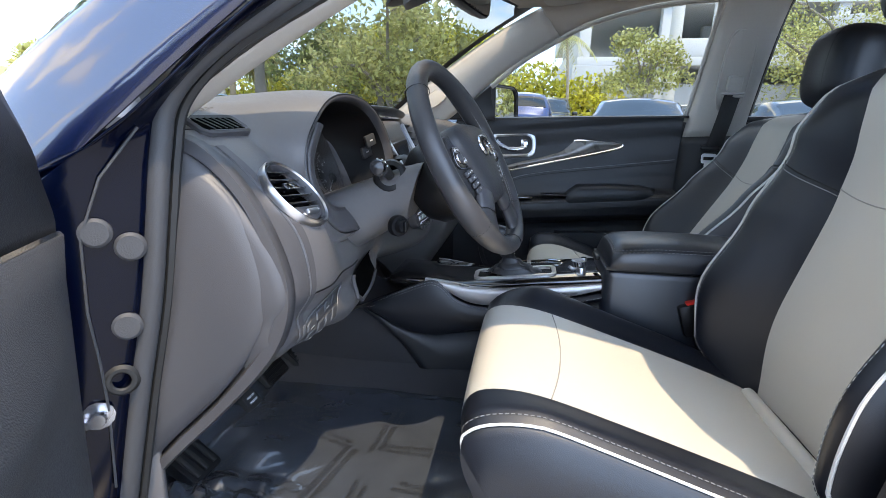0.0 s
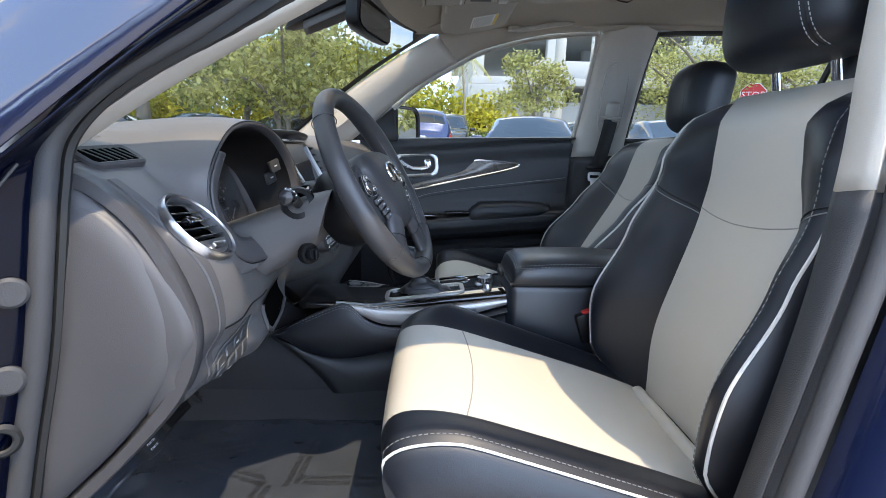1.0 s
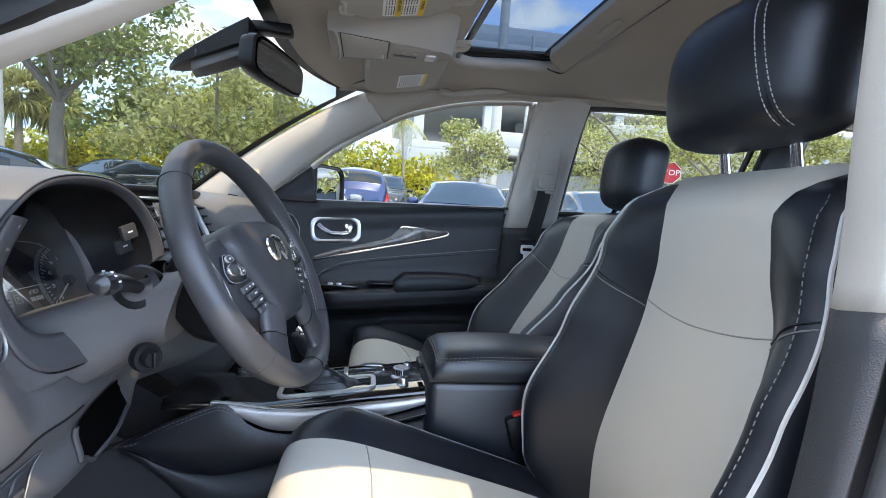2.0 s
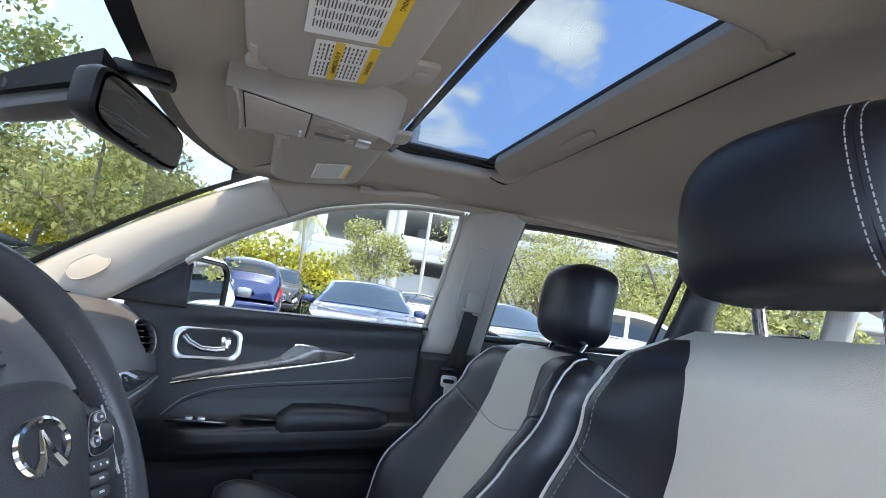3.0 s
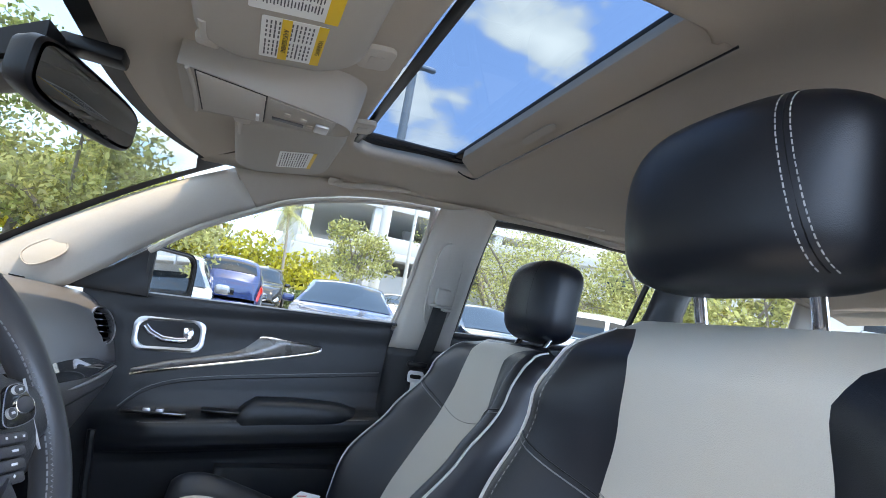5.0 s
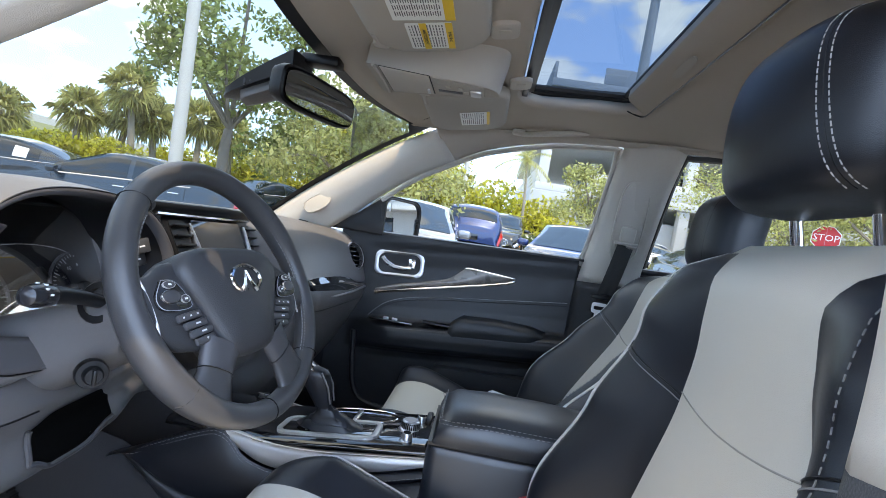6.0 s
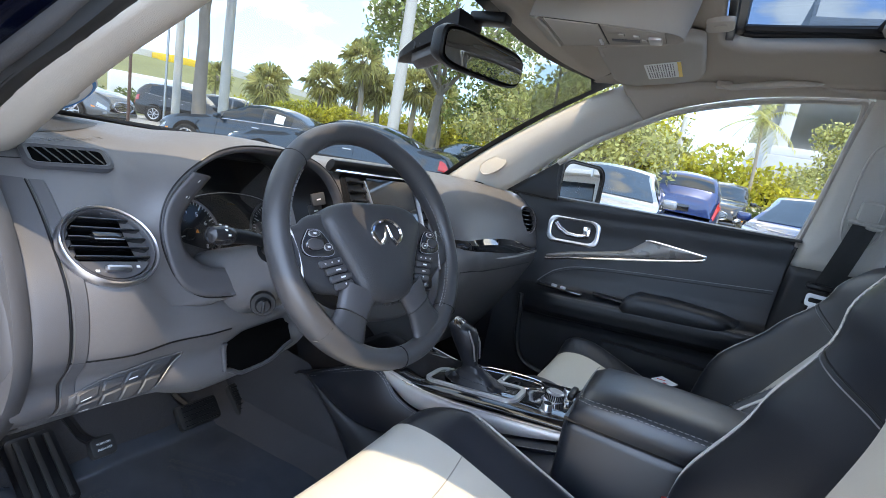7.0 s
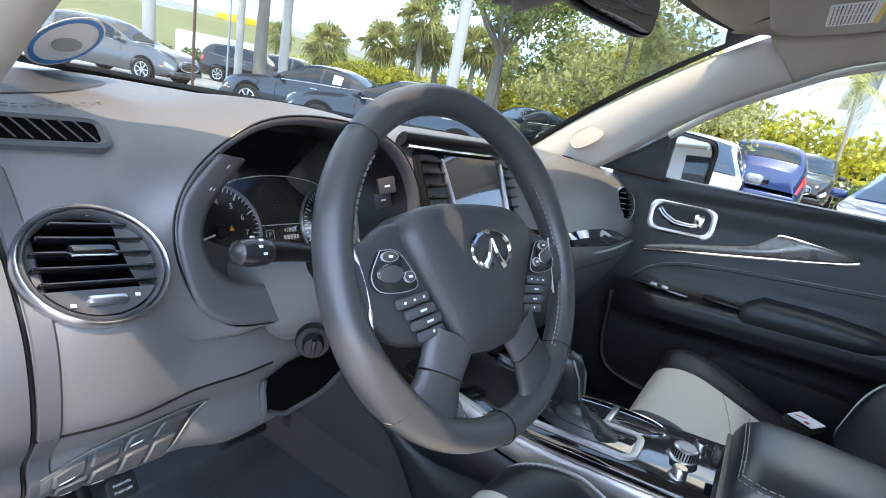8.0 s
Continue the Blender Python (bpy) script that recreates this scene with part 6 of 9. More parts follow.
SIL_UP = [(-0.150, 0.806), (-0.104, 0.802), (-0.042, 0.794), (0.053, 0.795), (0.183, 0.811), (0.300, 0.828)]
SIL_LO = [(-0.150, 0.797), (-0.095, 0.778), (-0.050, 0.757), (-0.013, 0.7505), (0.055, 0.7530), (0.1855, 0.783), (0.300, 0.818)]
PAD_UP = [(-0.330, 0.722), (-0.298, 0.735), (-0.219, 0.773), (-0.150, 0.802), (-0.1285, 0.806), (-0.105, 0.795), (-0.080, 0.767), (-0.048, 0.752), (-0.011, 0.7465), (0.056, 0.751), (0.184, 0.780), (0.300, 0.812)]
PAD_LO = [(-0.330, 0.715), (-0.301, 0.727), (-0.221, 0.685), (-0.149, 0.666), (-0.078, 0.672), (0.0175, 0.694), (0.100, 0.722), (0.184, 0.757), (0.300, 0.792)]
rows = []
for k in range(29):
    x = -0.24 + 0.56 * k / 28
    z, hw = con_z(x), 0.100
    rows.append([(x, CY - hw, z - 0.012), (x, CY - hw + 0.004, z - 0.004), (x, CY - hw + 0.014, z - 0.0006), (x, CY - 0.04, z), (x, CY, z), (x, CY + 0.04, z), (x, CY + hw - 0.014, z - 0.0006), (x, CY + hw - 0.004, z - 0.004), (x, CY + hw, z - 0.012)])
part("top_plate", grid(rows), PIANO, console, "glossy black top plate", solid=0.004, angle=50)
for s in (-1, 1):
    band, pad, wall = [], [], []
    for k in range(37):
        x = -0.150 + 0.45 * k / 36
        y, u, l_ = CY + s * 0.103, catmull_y(SIL_UP, x), catmull_y(SIL_LO, x)
        band.append([(x, y - s * 0.006, u + 0.003), (x, y + s * 0.001, u), (x, y + s * 0.006, u - (u - l_) * 0.25), (x, y + s * 0.007, u - (u - l_) * 0.6), (x, y + s * 0.004, l_ + 0.001), (x, y - s * 0.004, l_ - 0.002)])
    sb = part("silver_band", grid(band), SATIN, console, "satin silver side band", solid=0.002, angle=60)
    part("bright_edge", tube([Vector(r[1]) + Vector((0, s * 0.0006, 0.0008)) for r in band], 0.0016, 6), SILVER, sb, "bright upper edge of the band")
    for k in range(49):
        x = -0.330 + 0.63 * k / 48
        y, u, l_ = CY + s * (0.108 + 0.012 * max(0.0, min(1.0, (-0.05 - x) / 0.2))), catmull_y(PAD_UP, x), catmull_y(PAD_LO, x)
        pad.append([(x, y - s * 0.010, u), (x, y - s * 0.002, u - 0.001), (x, y + s * 0.005, u - (u - l_) * 0.18), (x, y + s * 0.010, u - (u - l_) * 0.5), (x, y + s * 0.007, u - (u - l_) * 0.85), (x, y - s * 0.003, l_), (x, y - s * 0.012, l_ - 0.001)])
        if x > -0.31:
            zl = l_ - 0.001
            front = max(0.46, catmull_y([(-0.312, 0.727), (-0.248, 0.679), (-0.204, 0.635), (-0.160, 0.574), (-0.130, 0.515), (-0.10, 0.46)], x))
            wall.append([(x, y - s * 0.006, zl), (x, y - s * 0.002, zl * 0.7 + front * 0.3), (x, y - s * 0.002, zl * 0.3 + front * 0.7), (x, y - s * 0.004, front - 0.001)])
    pd = part("knee_pad", grid(pad), LEATHER, console, "soft black stitched knee pad", solid=0.003)
    for dn in (0.004, 0.010):
        part("stitching", dashes([Vector(r[1]).lerp(Vector(r[3]), dn / max(0.011, r[1][2] - r[3][2])) + Vector((0, s * 0.0014, 0)) for r in pad[3:]], 0.0055, 0.003, 0.0007), THREADG, pd, "grey stitching")
    part("side_wall", grid(wall), DOORPL, console, "black plastic side wall", solid=0.003)
    rows = [[(x, CY + s * (0.100 + 0.03 * (x < -0.36)), z1), (x, CY + s * 0.106, (z1 + 0.47) / 2), (x, CY + s * 0.112, 0.46)] for x, z1 in ((-0.62, 0.80), (-0.48, 0.79), (-0.40, 0.77), (-0.32, 0.74), (-0.25, 0.70), (-0.15, 0.62), (-0.05, 0.52))]
    part("tunnel_side", grid(rows), CARPET, console, "black carpeted tunnel side", solid=0.003)
# gear plate
mg = facing((0.065, -0.028, con_z(0.065) + 0.006), (-0.12, 0, 1), right=(0, 1, 0))
gp = part("gear_plate", plate(rrect(0.074, 0.182, 0.014), 0.006, mg @ Matrix.Translation((0, 0, 0.002)), 0.002), PIANO, console, "glossy black gear plate")
part("gear_surround", ringplate(rrect(0.092, 0.202, 0.024), rrect(0.073, 0.181, 0.014), 0.006, mg @ Matrix.Translation((0, 0, 0.003))), SATIN, gp, "satin silver surround")
part("gear_marks", join(*[box((-0.026, 0.040 - 0.014 * k, 0.0026), (0.005, 0.006, 0.0004), 0.0, mg) for k in range(4)]), DULLSILVER, gp, "row of gear marks")
rows = []
for k in range(12):
    w = k / 11
    c = Vector((0.075 - 0.030 * w, -0.026 - 0.010 * w, con_z(0.07) + 0.004 + 0.050 * w))
    hw, hl = 0.030 * (1 - w) ** 1.4 + 0.0095, 0.068 * (1 - w) ** 1.5 + 0.011
    rows.append([c + Vector((hl * math.copysign(abs(math.cos(a * math.tau / 32)) ** 0.7, math.cos(a * math.tau / 32)) * (1 + 0.04 * math.cos(8 * a * math.tau / 32 + k)), hw * math.copysign(abs(math.sin(a * math.tau / 32)) ** 0.7, math.sin(a * math.tau / 32)), 0.003 * math.cos(2.4 * k) + 0.002 * math.cos(5 * a * math.tau / 32))) for a in range(32)])
part("boot", grid(rows, True), LEATHER, gp, "creased black leather gear boot", angle=60)
rows = []
for k in range(21):
    w = k / 20
    c = Vector((0.046, -0.036, 0.858)).lerp(Vector((0.014, -0.044, 0.938)), w)
    r = 0.0135 + 0.0110 * math.sin(min(1, w * 1.15) * math.pi / 2) ** 1.3
    if w > 0.82:
        r *= math.sqrt(max(0.0, 1 - ((w - 0.82) / 0.18) ** 2)) * 0.6 + 0.4
    rows.append([c + Vector((1.30 * r * math.cos(a * math.tau / 20), 0.88 * r * math.sin(a * math.tau / 20), 0)) for a in range(20)])
kn = part("gear_knob", grid(rows, True, True), LEATHER, console, "black leather gear knob", angle=60)
km = facing((0.018, -0.0435, 0.936), (0.50, -0.05, 0.86), right=(0, 1, 0))
part("knob_cap", plate(oval(0.036, 0.052, 32, power=2.6), 0.008, km @ Matrix.Translation((0, -0.004, 0.001)), 0.002), CHROME, kn, "chrome cap")
part("knob_inlay", plate(oval(0.022, 0.034, 28, power=2.6), 0.003, km @ Matrix.Translation((0, -0.004, 0.0018)), 0.001), PIANO, kn, "black inlay of the cap")
for s in (-1, 1):
    part("knob_side", tube([(0.062, -0.040 + s * 0.012, 0.872), (0.054, -0.041 + s * 0.0165, 0.905), (0.038, -0.043 + s * 0.0165, 0.932)], 0.0018, 6), SILVER, kn, "thin bright line down the knob")
# cup holders: the shade in them is a flat black plate
mcup = facing((0.100, 0.058, con_z(0.100) + 0.003), (-0.12, 0, 1), right=(0, 1, 0))
part("cup_rim", ringplate(oval(0.078, 0.178, 48, power=2.4), oval(0.071, 0.171, 48, power=2.4), 0.005, mcup @ Matrix.Translation((0, 0, 0.002))), CHROME, console, "chrome rim of the cup holders")
part("cup_well", plate(oval(0.072, 0.172, 48, power=2.4), 0.003, mcup @ Matrix.Translation((0, 0, 0.0005))), WELLSHADE, console, "flat black plate for the shade in the cup holders")
part("cup_bridge", box((0.0, 0.0, 0.002), (0.066, 0.010, 0.004), 0.0015, mcup), SILVER, console, "silver bridge between the cups")
# mode knob and two seat heat dials
for x, y, r, hgt in ((0.221, 0.004, 0.022, 0.022), (0.222, -0.056, 0.0125, 0.018), (0.238, 0.048, 0.0115, 0.016)):
    mk = Matrix.Translation((x, y, con_z(x)))
    kb = part("rotary_knob", lathe([(0.0, hgt), (r * 0.7, hgt), (r * 0.82, hgt * 0.9), (r * 0.86, hgt * 0.3), (r, hgt * 0.25), (r * 1.15, 0.001), (r * 1.15, -0.002)], 28, mk, False), SILVER, console, "silver rotary knob")
    part("knob_face", lathe([(0.0, hgt + 0.0008), (r * 0.62, hgt + 0.0008), (r * 0.64, hgt)], 24, mk, False), DULLSILVER if r > 0.02 else PIANO, kb)
    if r > 0.02:
        part("grip", join(*[box((r * 0.84 * math.cos(a * math.tau / 28), r * 0.84 * math.sin(a * math.tau / 28), hgt * 0.55), (0.002, 0.002, hgt * 0.6), 0.0, mk) for a in range(28)]), BLACKPL, kb)
# armrest box
rows = []
arm = thing("armrest", (0.43, -0.025, 0.6), "padded black leather centre armrest lid with grey stitching", "armrest")
secs = []
for x, top, hw in ((0.274, 0.868, 0.096), (0.274, 0.893, 0.104), (0.282, 0.912, 0.108), (0.304, 0.925, 0.110), (0.37, 0.930, 0.111), (0.48, 0.930, 0.111), (0.58, 0.926, 0.110), (0.61, 0.920, 0.106), (0.62, 0.90, 0.10)):
    row = []
    for k in range(15):
        w = -1 + 2 * k / 14
        e = abs(w) ** 3.5
        row.append((x, -0.025 + hw * w, top - 0.020 * e))
    row.append((x, -0.025 + hw * 1.01, min(top - 0.02, 0.880)))
    row.append((x, -0.025 + hw * 0.99, 0.868))
    row.insert(0, (x, -0.025 - hw * 1.01, min(top - 0.02, 0.880)))
    row.insert(0, (x, -0.025 - hw * 0.99, 0.868))
    secs.append(row)
lid = part("lid", grid(secs), ARMVINYL, arm, "black leather padded lid", angle=60)
path = [Vector(r[2]) + Vector((0.0, -0.0012, 0.002)) for r in secs[3:]]
path = [Vector(secs[2][k]) + Vector((-0.001, 0, 0.001)) for k in range(14, 2, -1)] + path
part("stitching", dashes(path, 0.0055, 0.0035, 0.0008), THREADG, lid, "grey stitching")
part("stitching", dashes([p + Vector((0.003, 0.004, 0.0055)) for p in path], 0.0055, 0.0035, 0.0008), THREADG, lid, "grey stitching")
part("box", box((0.445, -0.025, 0.70), (0.36, 0.205, 0.335), 0.022, None, 3), ARMVINYL, arm, "black armrest box")
part("joint", box((0.443, -0.025, 0.866), (0.352, 0.203, 0.006), 0.0), DIAL, arm)
part("latch", box((0.258, -0.025, 0.872), (0.012, 0.05, 0.014), 0.004), BLACKPL, arm, "black latch")

# ---- floor: film, pedals ----
film = thing("floor_film", (-0.25, -0.40, 0.52), "clear blue-grey protective film with printed words, creased over the driver mat", "protective film")
def film_z(x, y):
    z = 0.521 + 0.9 * max(0, -0.53 - x) + 0.003 * noise.noise((x * 9, y * 9, 2)) + 0.004 * abs(noise.noise((x * 6, y * 7, 7)))
    return z + 0.055 * max(0, (-0.50 - y) / 0.1) * max(0, min(1, (-0.25 - x) / 0.15)) * abs(noise.noise((x * 22, y * 22, 1)))


rows = []
for i in range(61):
    row = []
    for k in range(51):
        x, y = -0.555 + 0.62 * i / 60, -0.60 + 0.46 * k / 50
        row.append((x, y, film_z(x, y)))
    rows.append(row)
part("sheet", grid(rows), FILM, film, "creased film", angle=25)
fz = 0.4725
def film_text(txt, x, y, turn, size=0.026):
    mt = Matrix.Translation((x, y, fz + 0.006)) @ Matrix.Rotation(radians(turn), 4, "Z")
    return letters(txt, size, mt, 0.0002)
words = []
for x, y, turn in ((-0.11, -0.287, -2), (-0.295, -0.388, 79), (-0.36, -0.276, 159), (-0.40, -0.435, -8), (-0.218, -0.222, 85), (-0.518, -0.45, 83), (-0.225, -0.50, 88), (-0.06, -0.43, 172), (-0.10, -0.53, -6), (-0.43, -0.19, 20), (-0.40, -0.53, 70)):
    for j, t in enumerate(("DEALER MUST REMOVE", "PROTECTIVE COVER")):
        ofs = Matrix.Rotation(radians(turn), 4, "Z") @ Vector((0, -0.020 * j, 0))
        ox, oy = x + ofs.x, y + ofs.y
        words.append(film_text(t, ox + 0.08 * (0.09 - ox), oy - 0.08 * (1.29 + oy), turn, 0.0165))
words = join(*words)
words = ([Vector((q[0], q[1], film_z(q[0], q[1]) + 0.0009)) for q in words[0]], words[1])
part("print", words, INK, film, "black printed words", smooth=False)
mat_ = thing("floor_mat", (-0.1, 0.40, 0.52), "black carpet mat in the passenger footwell", "floor mat")
part("pile", box((-0.15, 0.40, 0.522), (0.62, 0.42, 0.014), 0.006), CARPET, mat_)


def pedal(name, c, w, h, tilt, label, marks):
    p = thing(name, c, label, "pedal")
    mp = facing(c, (math.cos(radians(tilt)), 0, math.sin(radians(tilt))), right=(0, 1, 0))
    pad = part("pad", plate(rrect(w, h, 0.008), 0.012, mp, 0.003), BLACKRUB, p, "black rubber pad")
    for k in range(marks):
        part("rib", box((0, -h * 0.38 + h * 0.76 * k / max(1, marks - 1), 0.002), (w * 0.8, h * 0.05, 0.004), 0.0008, mp), BLACKPL, pad)
    part("arm", tube([mp @ Vector((0, 0, -0.01)), mp @ Vector((0, h, -0.06)), mp @ Vector((0, h * 2.4, -0.09))], 0.008, 6), BLACKPL, p)
    return p, mp


pedal("brake_pedal", (-0.49, -0.229, 0.597), 0.10, 0.055, 40, "black ribbed brake pedal under the dashboard", 5)
pedal("accelerator_pedal", (-0.50, -0.098, 0.580), 0.05, 0.09, 45, "black ribbed accelerator pedal under the dashboard", 7)
pb, mp = pedal("parking_brake_pedal", (-0.388, -0.498, 0.678), 0.040, 0.034, 40, "small black parking brake pedal with white lettering", 0)
part("lettering", join(letters("PUSH ON", 0.0052, mp @ Matrix.Translation((0, 0.0045, 0.0006))), letters("PUSH OFF", 0.0052, mp @ Matrix.Translation((0, -0.005, 0.0006)))), PRINT, pb, "white lettering", smooth=False)
fr = thing("foot_rest", (-0.53, -0.515, 0.53), "black ribbed plastic foot rest in the driver footwell", "foot rest")
mf = facing((-0.530, -0.515, 0.572), (0.6, 0, 0.8), right=(0, 1, 0))
part("plate", plate(rrect(0.08, 0.15, 0.012), 0.02, mf, 0.004), BLACKPL, fr)
for k in range(3):
    part("rib", box((-0.024 + 0.024 * k, 0, 0.002), (0.010, 0.13, 0.006), 0.002, mf), BLACKRUB, fr)

# leaflet and dark case left on the passenger seat
lf = thing("leaflet", (0.40, 0.45, 0.79), "white leaflet with red print lying on the passenger seat", "leaflet")
ml_ = facing((0.405, 0.452, 0.805), (-0.15, -0.10, 1), right=(0.75, -0.65, 0))
part("case", box((0, 0, -0.010), (0.060, 0.042, 0.014), 0.004, ml_), BLACKPL, lf, "dark case")
part("sheet", plate(rrect(0.056, 0.038, 0.002), 0.001, ml_ @ Matrix.Translation((0.004, 0.002, 0.002))), WHITE, lf, "white paper")
part("print", join(box((-0.006, 0.004, 0.0024), (0.022, 0.004, 0.0004), 0.0, ml_ @ Matrix.Rotation(radians(25), 4, "Z")), box((0.014, -0.008, 0.0024), (0.010, 0.008, 0.0004), 0.0, ml_)), RED, lf, "red print")

# ---- passenger door ----
def door_y(x, z):
    """Inner face of the passenger door: distance from the centre line."""
    zz = z - 0.085 * (x - 0.25)
    prof = [(0.46, 0.765), (0.58, 0.758), (0.70, 0.754), (0.80, 0.750), (0.826, 0.744), (0.842, 0.700), (0.860, 0.679), (0.890, 0.671), (0.910, 0.671), (0.921, 0.678), (0.929, 0.700), (0.935, 0.735), (0.945, 0.744), (0.99, 0.752), (1.05, 0.755), (1.12, 0.757), (1.18, 0.750), (1.215, 0.742)]
    y = lerp_table(prof, zz)
    # armrest fades out towards the hinge
    k = max(0.0, min(1.0, (x + 0.12) / 0.14))
    y = y * k + 0.752 * (1 - k)
    return y


def sill_z(x):
    return 1.207 + 0.028 * (x + 0.1)


door = thing("door_1", (0.27, 0.80, 0.5), "closed passenger door lined in black vinyl with silver trims", "car door", kind="structure")
rows = []
for i in range(141):
    w = i / 140
    row = []
    for k in range(41):
        x = -0.20 + (0.835 - 0.03 * (1 - w)) * k / 40
        zt = sill_z(x)
        z = 0.47 + (zt - 0.47) * w
        row.append((x, door_y(x, z), z))
    rows.append(row)
panel = part("lining", grid(rows), DOORPL, door, "black grained door lining", angle=70)
part("sill_cap", grid([[(x, 0.742, sill_z(x)), (x, 0.745, sill_z(x) + 0.007), (x, 0.760, sill_z(x) + 0.011), (x, 0.785, sill_z(x) + 0.004), (x, 0.79, sill_z(x) - 0.02)] for x in [-0.20 + 0.85 * k / 20 for k in range(21)]]), DOORPL, door, "soft black window sill")
part("outer_shell", box((0.22, 0.86, 0.82), (0.86, 0.06, 0.72), 0.02), PAINT, door, "navy outer door")
wg = part("window_glass", grid([[(x, 0.79 - 0.145 * (z - 1.2) / 0.42, z) for x in [-0.20 + 0.90 * k / 8 for k in range(9)]] for z in (1.19, 1.32, 1.46, 1.62)]), PANE, door, "clear side window")
wg.visible_shadow = False
# silver lance-shaped inlay: a dark grained blade edged with a bright line
def on_door(x, z, d=0.0):
    return Vector((x, door_y(x, z) - d, z))
up_l = catmull([(-0.05, 1.016, 0), (0.03, 1.045, 0), (0.126, 1.070, 0), (0.203, 1.094, 0), (0.245, 1.128, 0), (0.265, 1.140, 0), (0.35, 1.136, 0), (0.430, 1.130, 0)], 40)
lo_l = catmull([(-0.05, 1.009, 0), (0.065, 1.037, 0), (0.192, 1.066, 0), (0.321, 1.095, 0), (0.389, 1.112, 0), (0.418, 1.121, 0), (0.430, 1.128, 0)], 40)
part("inlay", grid([[on_door(p.x, p.y, 0.004), on_door((p.x + q.x) / 2, (p.y + q.y) / 2, 0.006), on_door(q.x, q.y, 0.005)] for p, q in zip(up_l, lo_l)]), WOODTRIM, door, "dark grained silver inlay", solid=0.004)
part("bright_line", tube([on_door(p.x, p.y - 0.007, 0.007) for p in lo_l] + [on_door(p.x, p.y, 0.006) for p in up_l[39:24:-1]], 0.0036, 6), CHROME, door, "bright metal edge of the inlay")
# door handle in its bezel
mh = facing((0.021, 0.757, 1.114), (0.0, -1, 0.06), right=(1, 0, 0.06))
bz = part("handle_bezel", ringplate(rrect(0.176, 0.092, 0.028, 6), rrect(0.150, 0.068, 0.024, 6), 0.010, mh @ Matrix.Translation((0, 0, 0.008))), SILVER, door, "satin silver handle bezel")
part("handle_well", grid([[mh @ Vector((p[0] * w, p[1] * w, z)) for p in rrect(0.152, 0.070, 0.024, 6)] for w, z in ((1.0, 0.006), (0.97, -0.012), (0.8, -0.022), (0.02, -0.024))], True), BLACKPL, bz, "dark handle cup")
part("handle_lever", tube([mh @ Vector(p) for p in ((-0.060, 0.020, 0.010), (-0.045, 0.004, 0.012), (-0.015, -0.012, 0.012), (0.02, -0.014, 0.012), (0.045, -0.010, 0.012))], [0.009, 0.0095, 0.010, 0.0095, 0.008], 12, flatten=0.7), CHROME, bz, "chrome pull lever")
part("lock_tab", box((0.046, 0.004, 0.010), (0.026, 0.034, 0.012), 0.004, mh), CHROME, bz, "chrome lock tab")
# armrest seams, switch and pull pocket
def arm_line(dz, d, x0=0.0, x1=0.60, n=30):
    return [on_door(x0 + (x1 - x0) * k / n, 0.918 + dz + 0.085 * (x0 + (x1 - x0) * k / n - 0.25), d) for k in range(n + 1)]
part("stitching", dashes(arm_line(0.0, 0.0012), 0.006, 0.004, 0.0008), THREADG, door, "grey stitching")
for dz in (0.075, 0.085):
    pts = [on_door(x, catmull_y([(-0.06, 0.918), (-0.018, 0.963), (0.048, 0.995), (0.12, 1.011), (0.2, 1.024), (0.39, 1.048), (0.62, 1.077)], x) + dz - 0.085, 0.0012) for x in [-0.06 + 0.68 * k / 30 for k in range(31)]]
    part("seam", tube(pts, 0.0012, 5), THREADG if dz > 0.08 else BLACKPL, door, "sewn seam")
part("window_switch", box((0.033, 0.700, 0.9215), (0.15, 0.040, 0.008), 0.002, None), PIANO, door, "black switch plate")
for k in range(2):
    part("switch_key", box((0.015 + 0.03 * k, 0.692, 0.928), (0.018, 0.014, 0.008), 0.002), SILVER, door)
part("pull_pocket", box((0.190, 0.704, 0.936), (0.10, 0.040, 0.006), 0.002), DIAL, door, "dark pull pocket")
pad = []
for k in range(25):
    w = k / 24
    x = 0.232 + 0.335 * w
    full = min(1.0, 0.88 + 3 * w) * (1 - max(0.0, 2 * w - 1) ** 6) ** 0.5
    zb, zt = 0.899 + 0.029 * w, lerp_table([(0.0, 0.938), (0.05, 0.956), (0.12, 0.974), (0.5, 0.981), (0.8, 0.979), (1.0, 0.966)], w)
    yf = 0.748 - 0.081 * full
    pad.append([(x, 0.756, zt + 0.006), (x, 0.748, zt), (x, (yf + 0.748) / 2, zt + 0.002), (x, yf + 0.010, zt - 0.005), (x, yf, zt - 0.018), (x, yf + 0.002, zb + 0.01), (x, yf + 0.012, zb), (x, 0.752, zb - 0.004)])
part("armrest_pad", grid(pad), DOORPL, door, "padded black armrest", angle=70)
# map pocket outline
pk = catmull([(-0.10, 0.86, 0), (-0.085, 0.70, 0), (-0.05, 0.625, 0), (0.03, 0.600, 0), (0.12, 0.595, 0), (0.3, 0.60, 0), (0.55, 0.61, 0)], 40)
part("pocket_edge", tube([on_door(p.x, p.y, 0.006) for p in pk], 0.010, 8), DOORPL, door, "edge of the map pocket")
part("pocket_lip", grid([[on_door(x, 0.79 + 0.03 * (x - 0.2), 0.004), on_door(x, 0.785 + 0.03 * (x - 0.2), 0.030), on_door(x, 0.70, 0.036), on_door(x, 0.60, 0.02)] for x in [0.20 + 0.40 * k / 12 for k in range(13)]]), DOORPL, door, "lower pocket panel", solid=0.004)
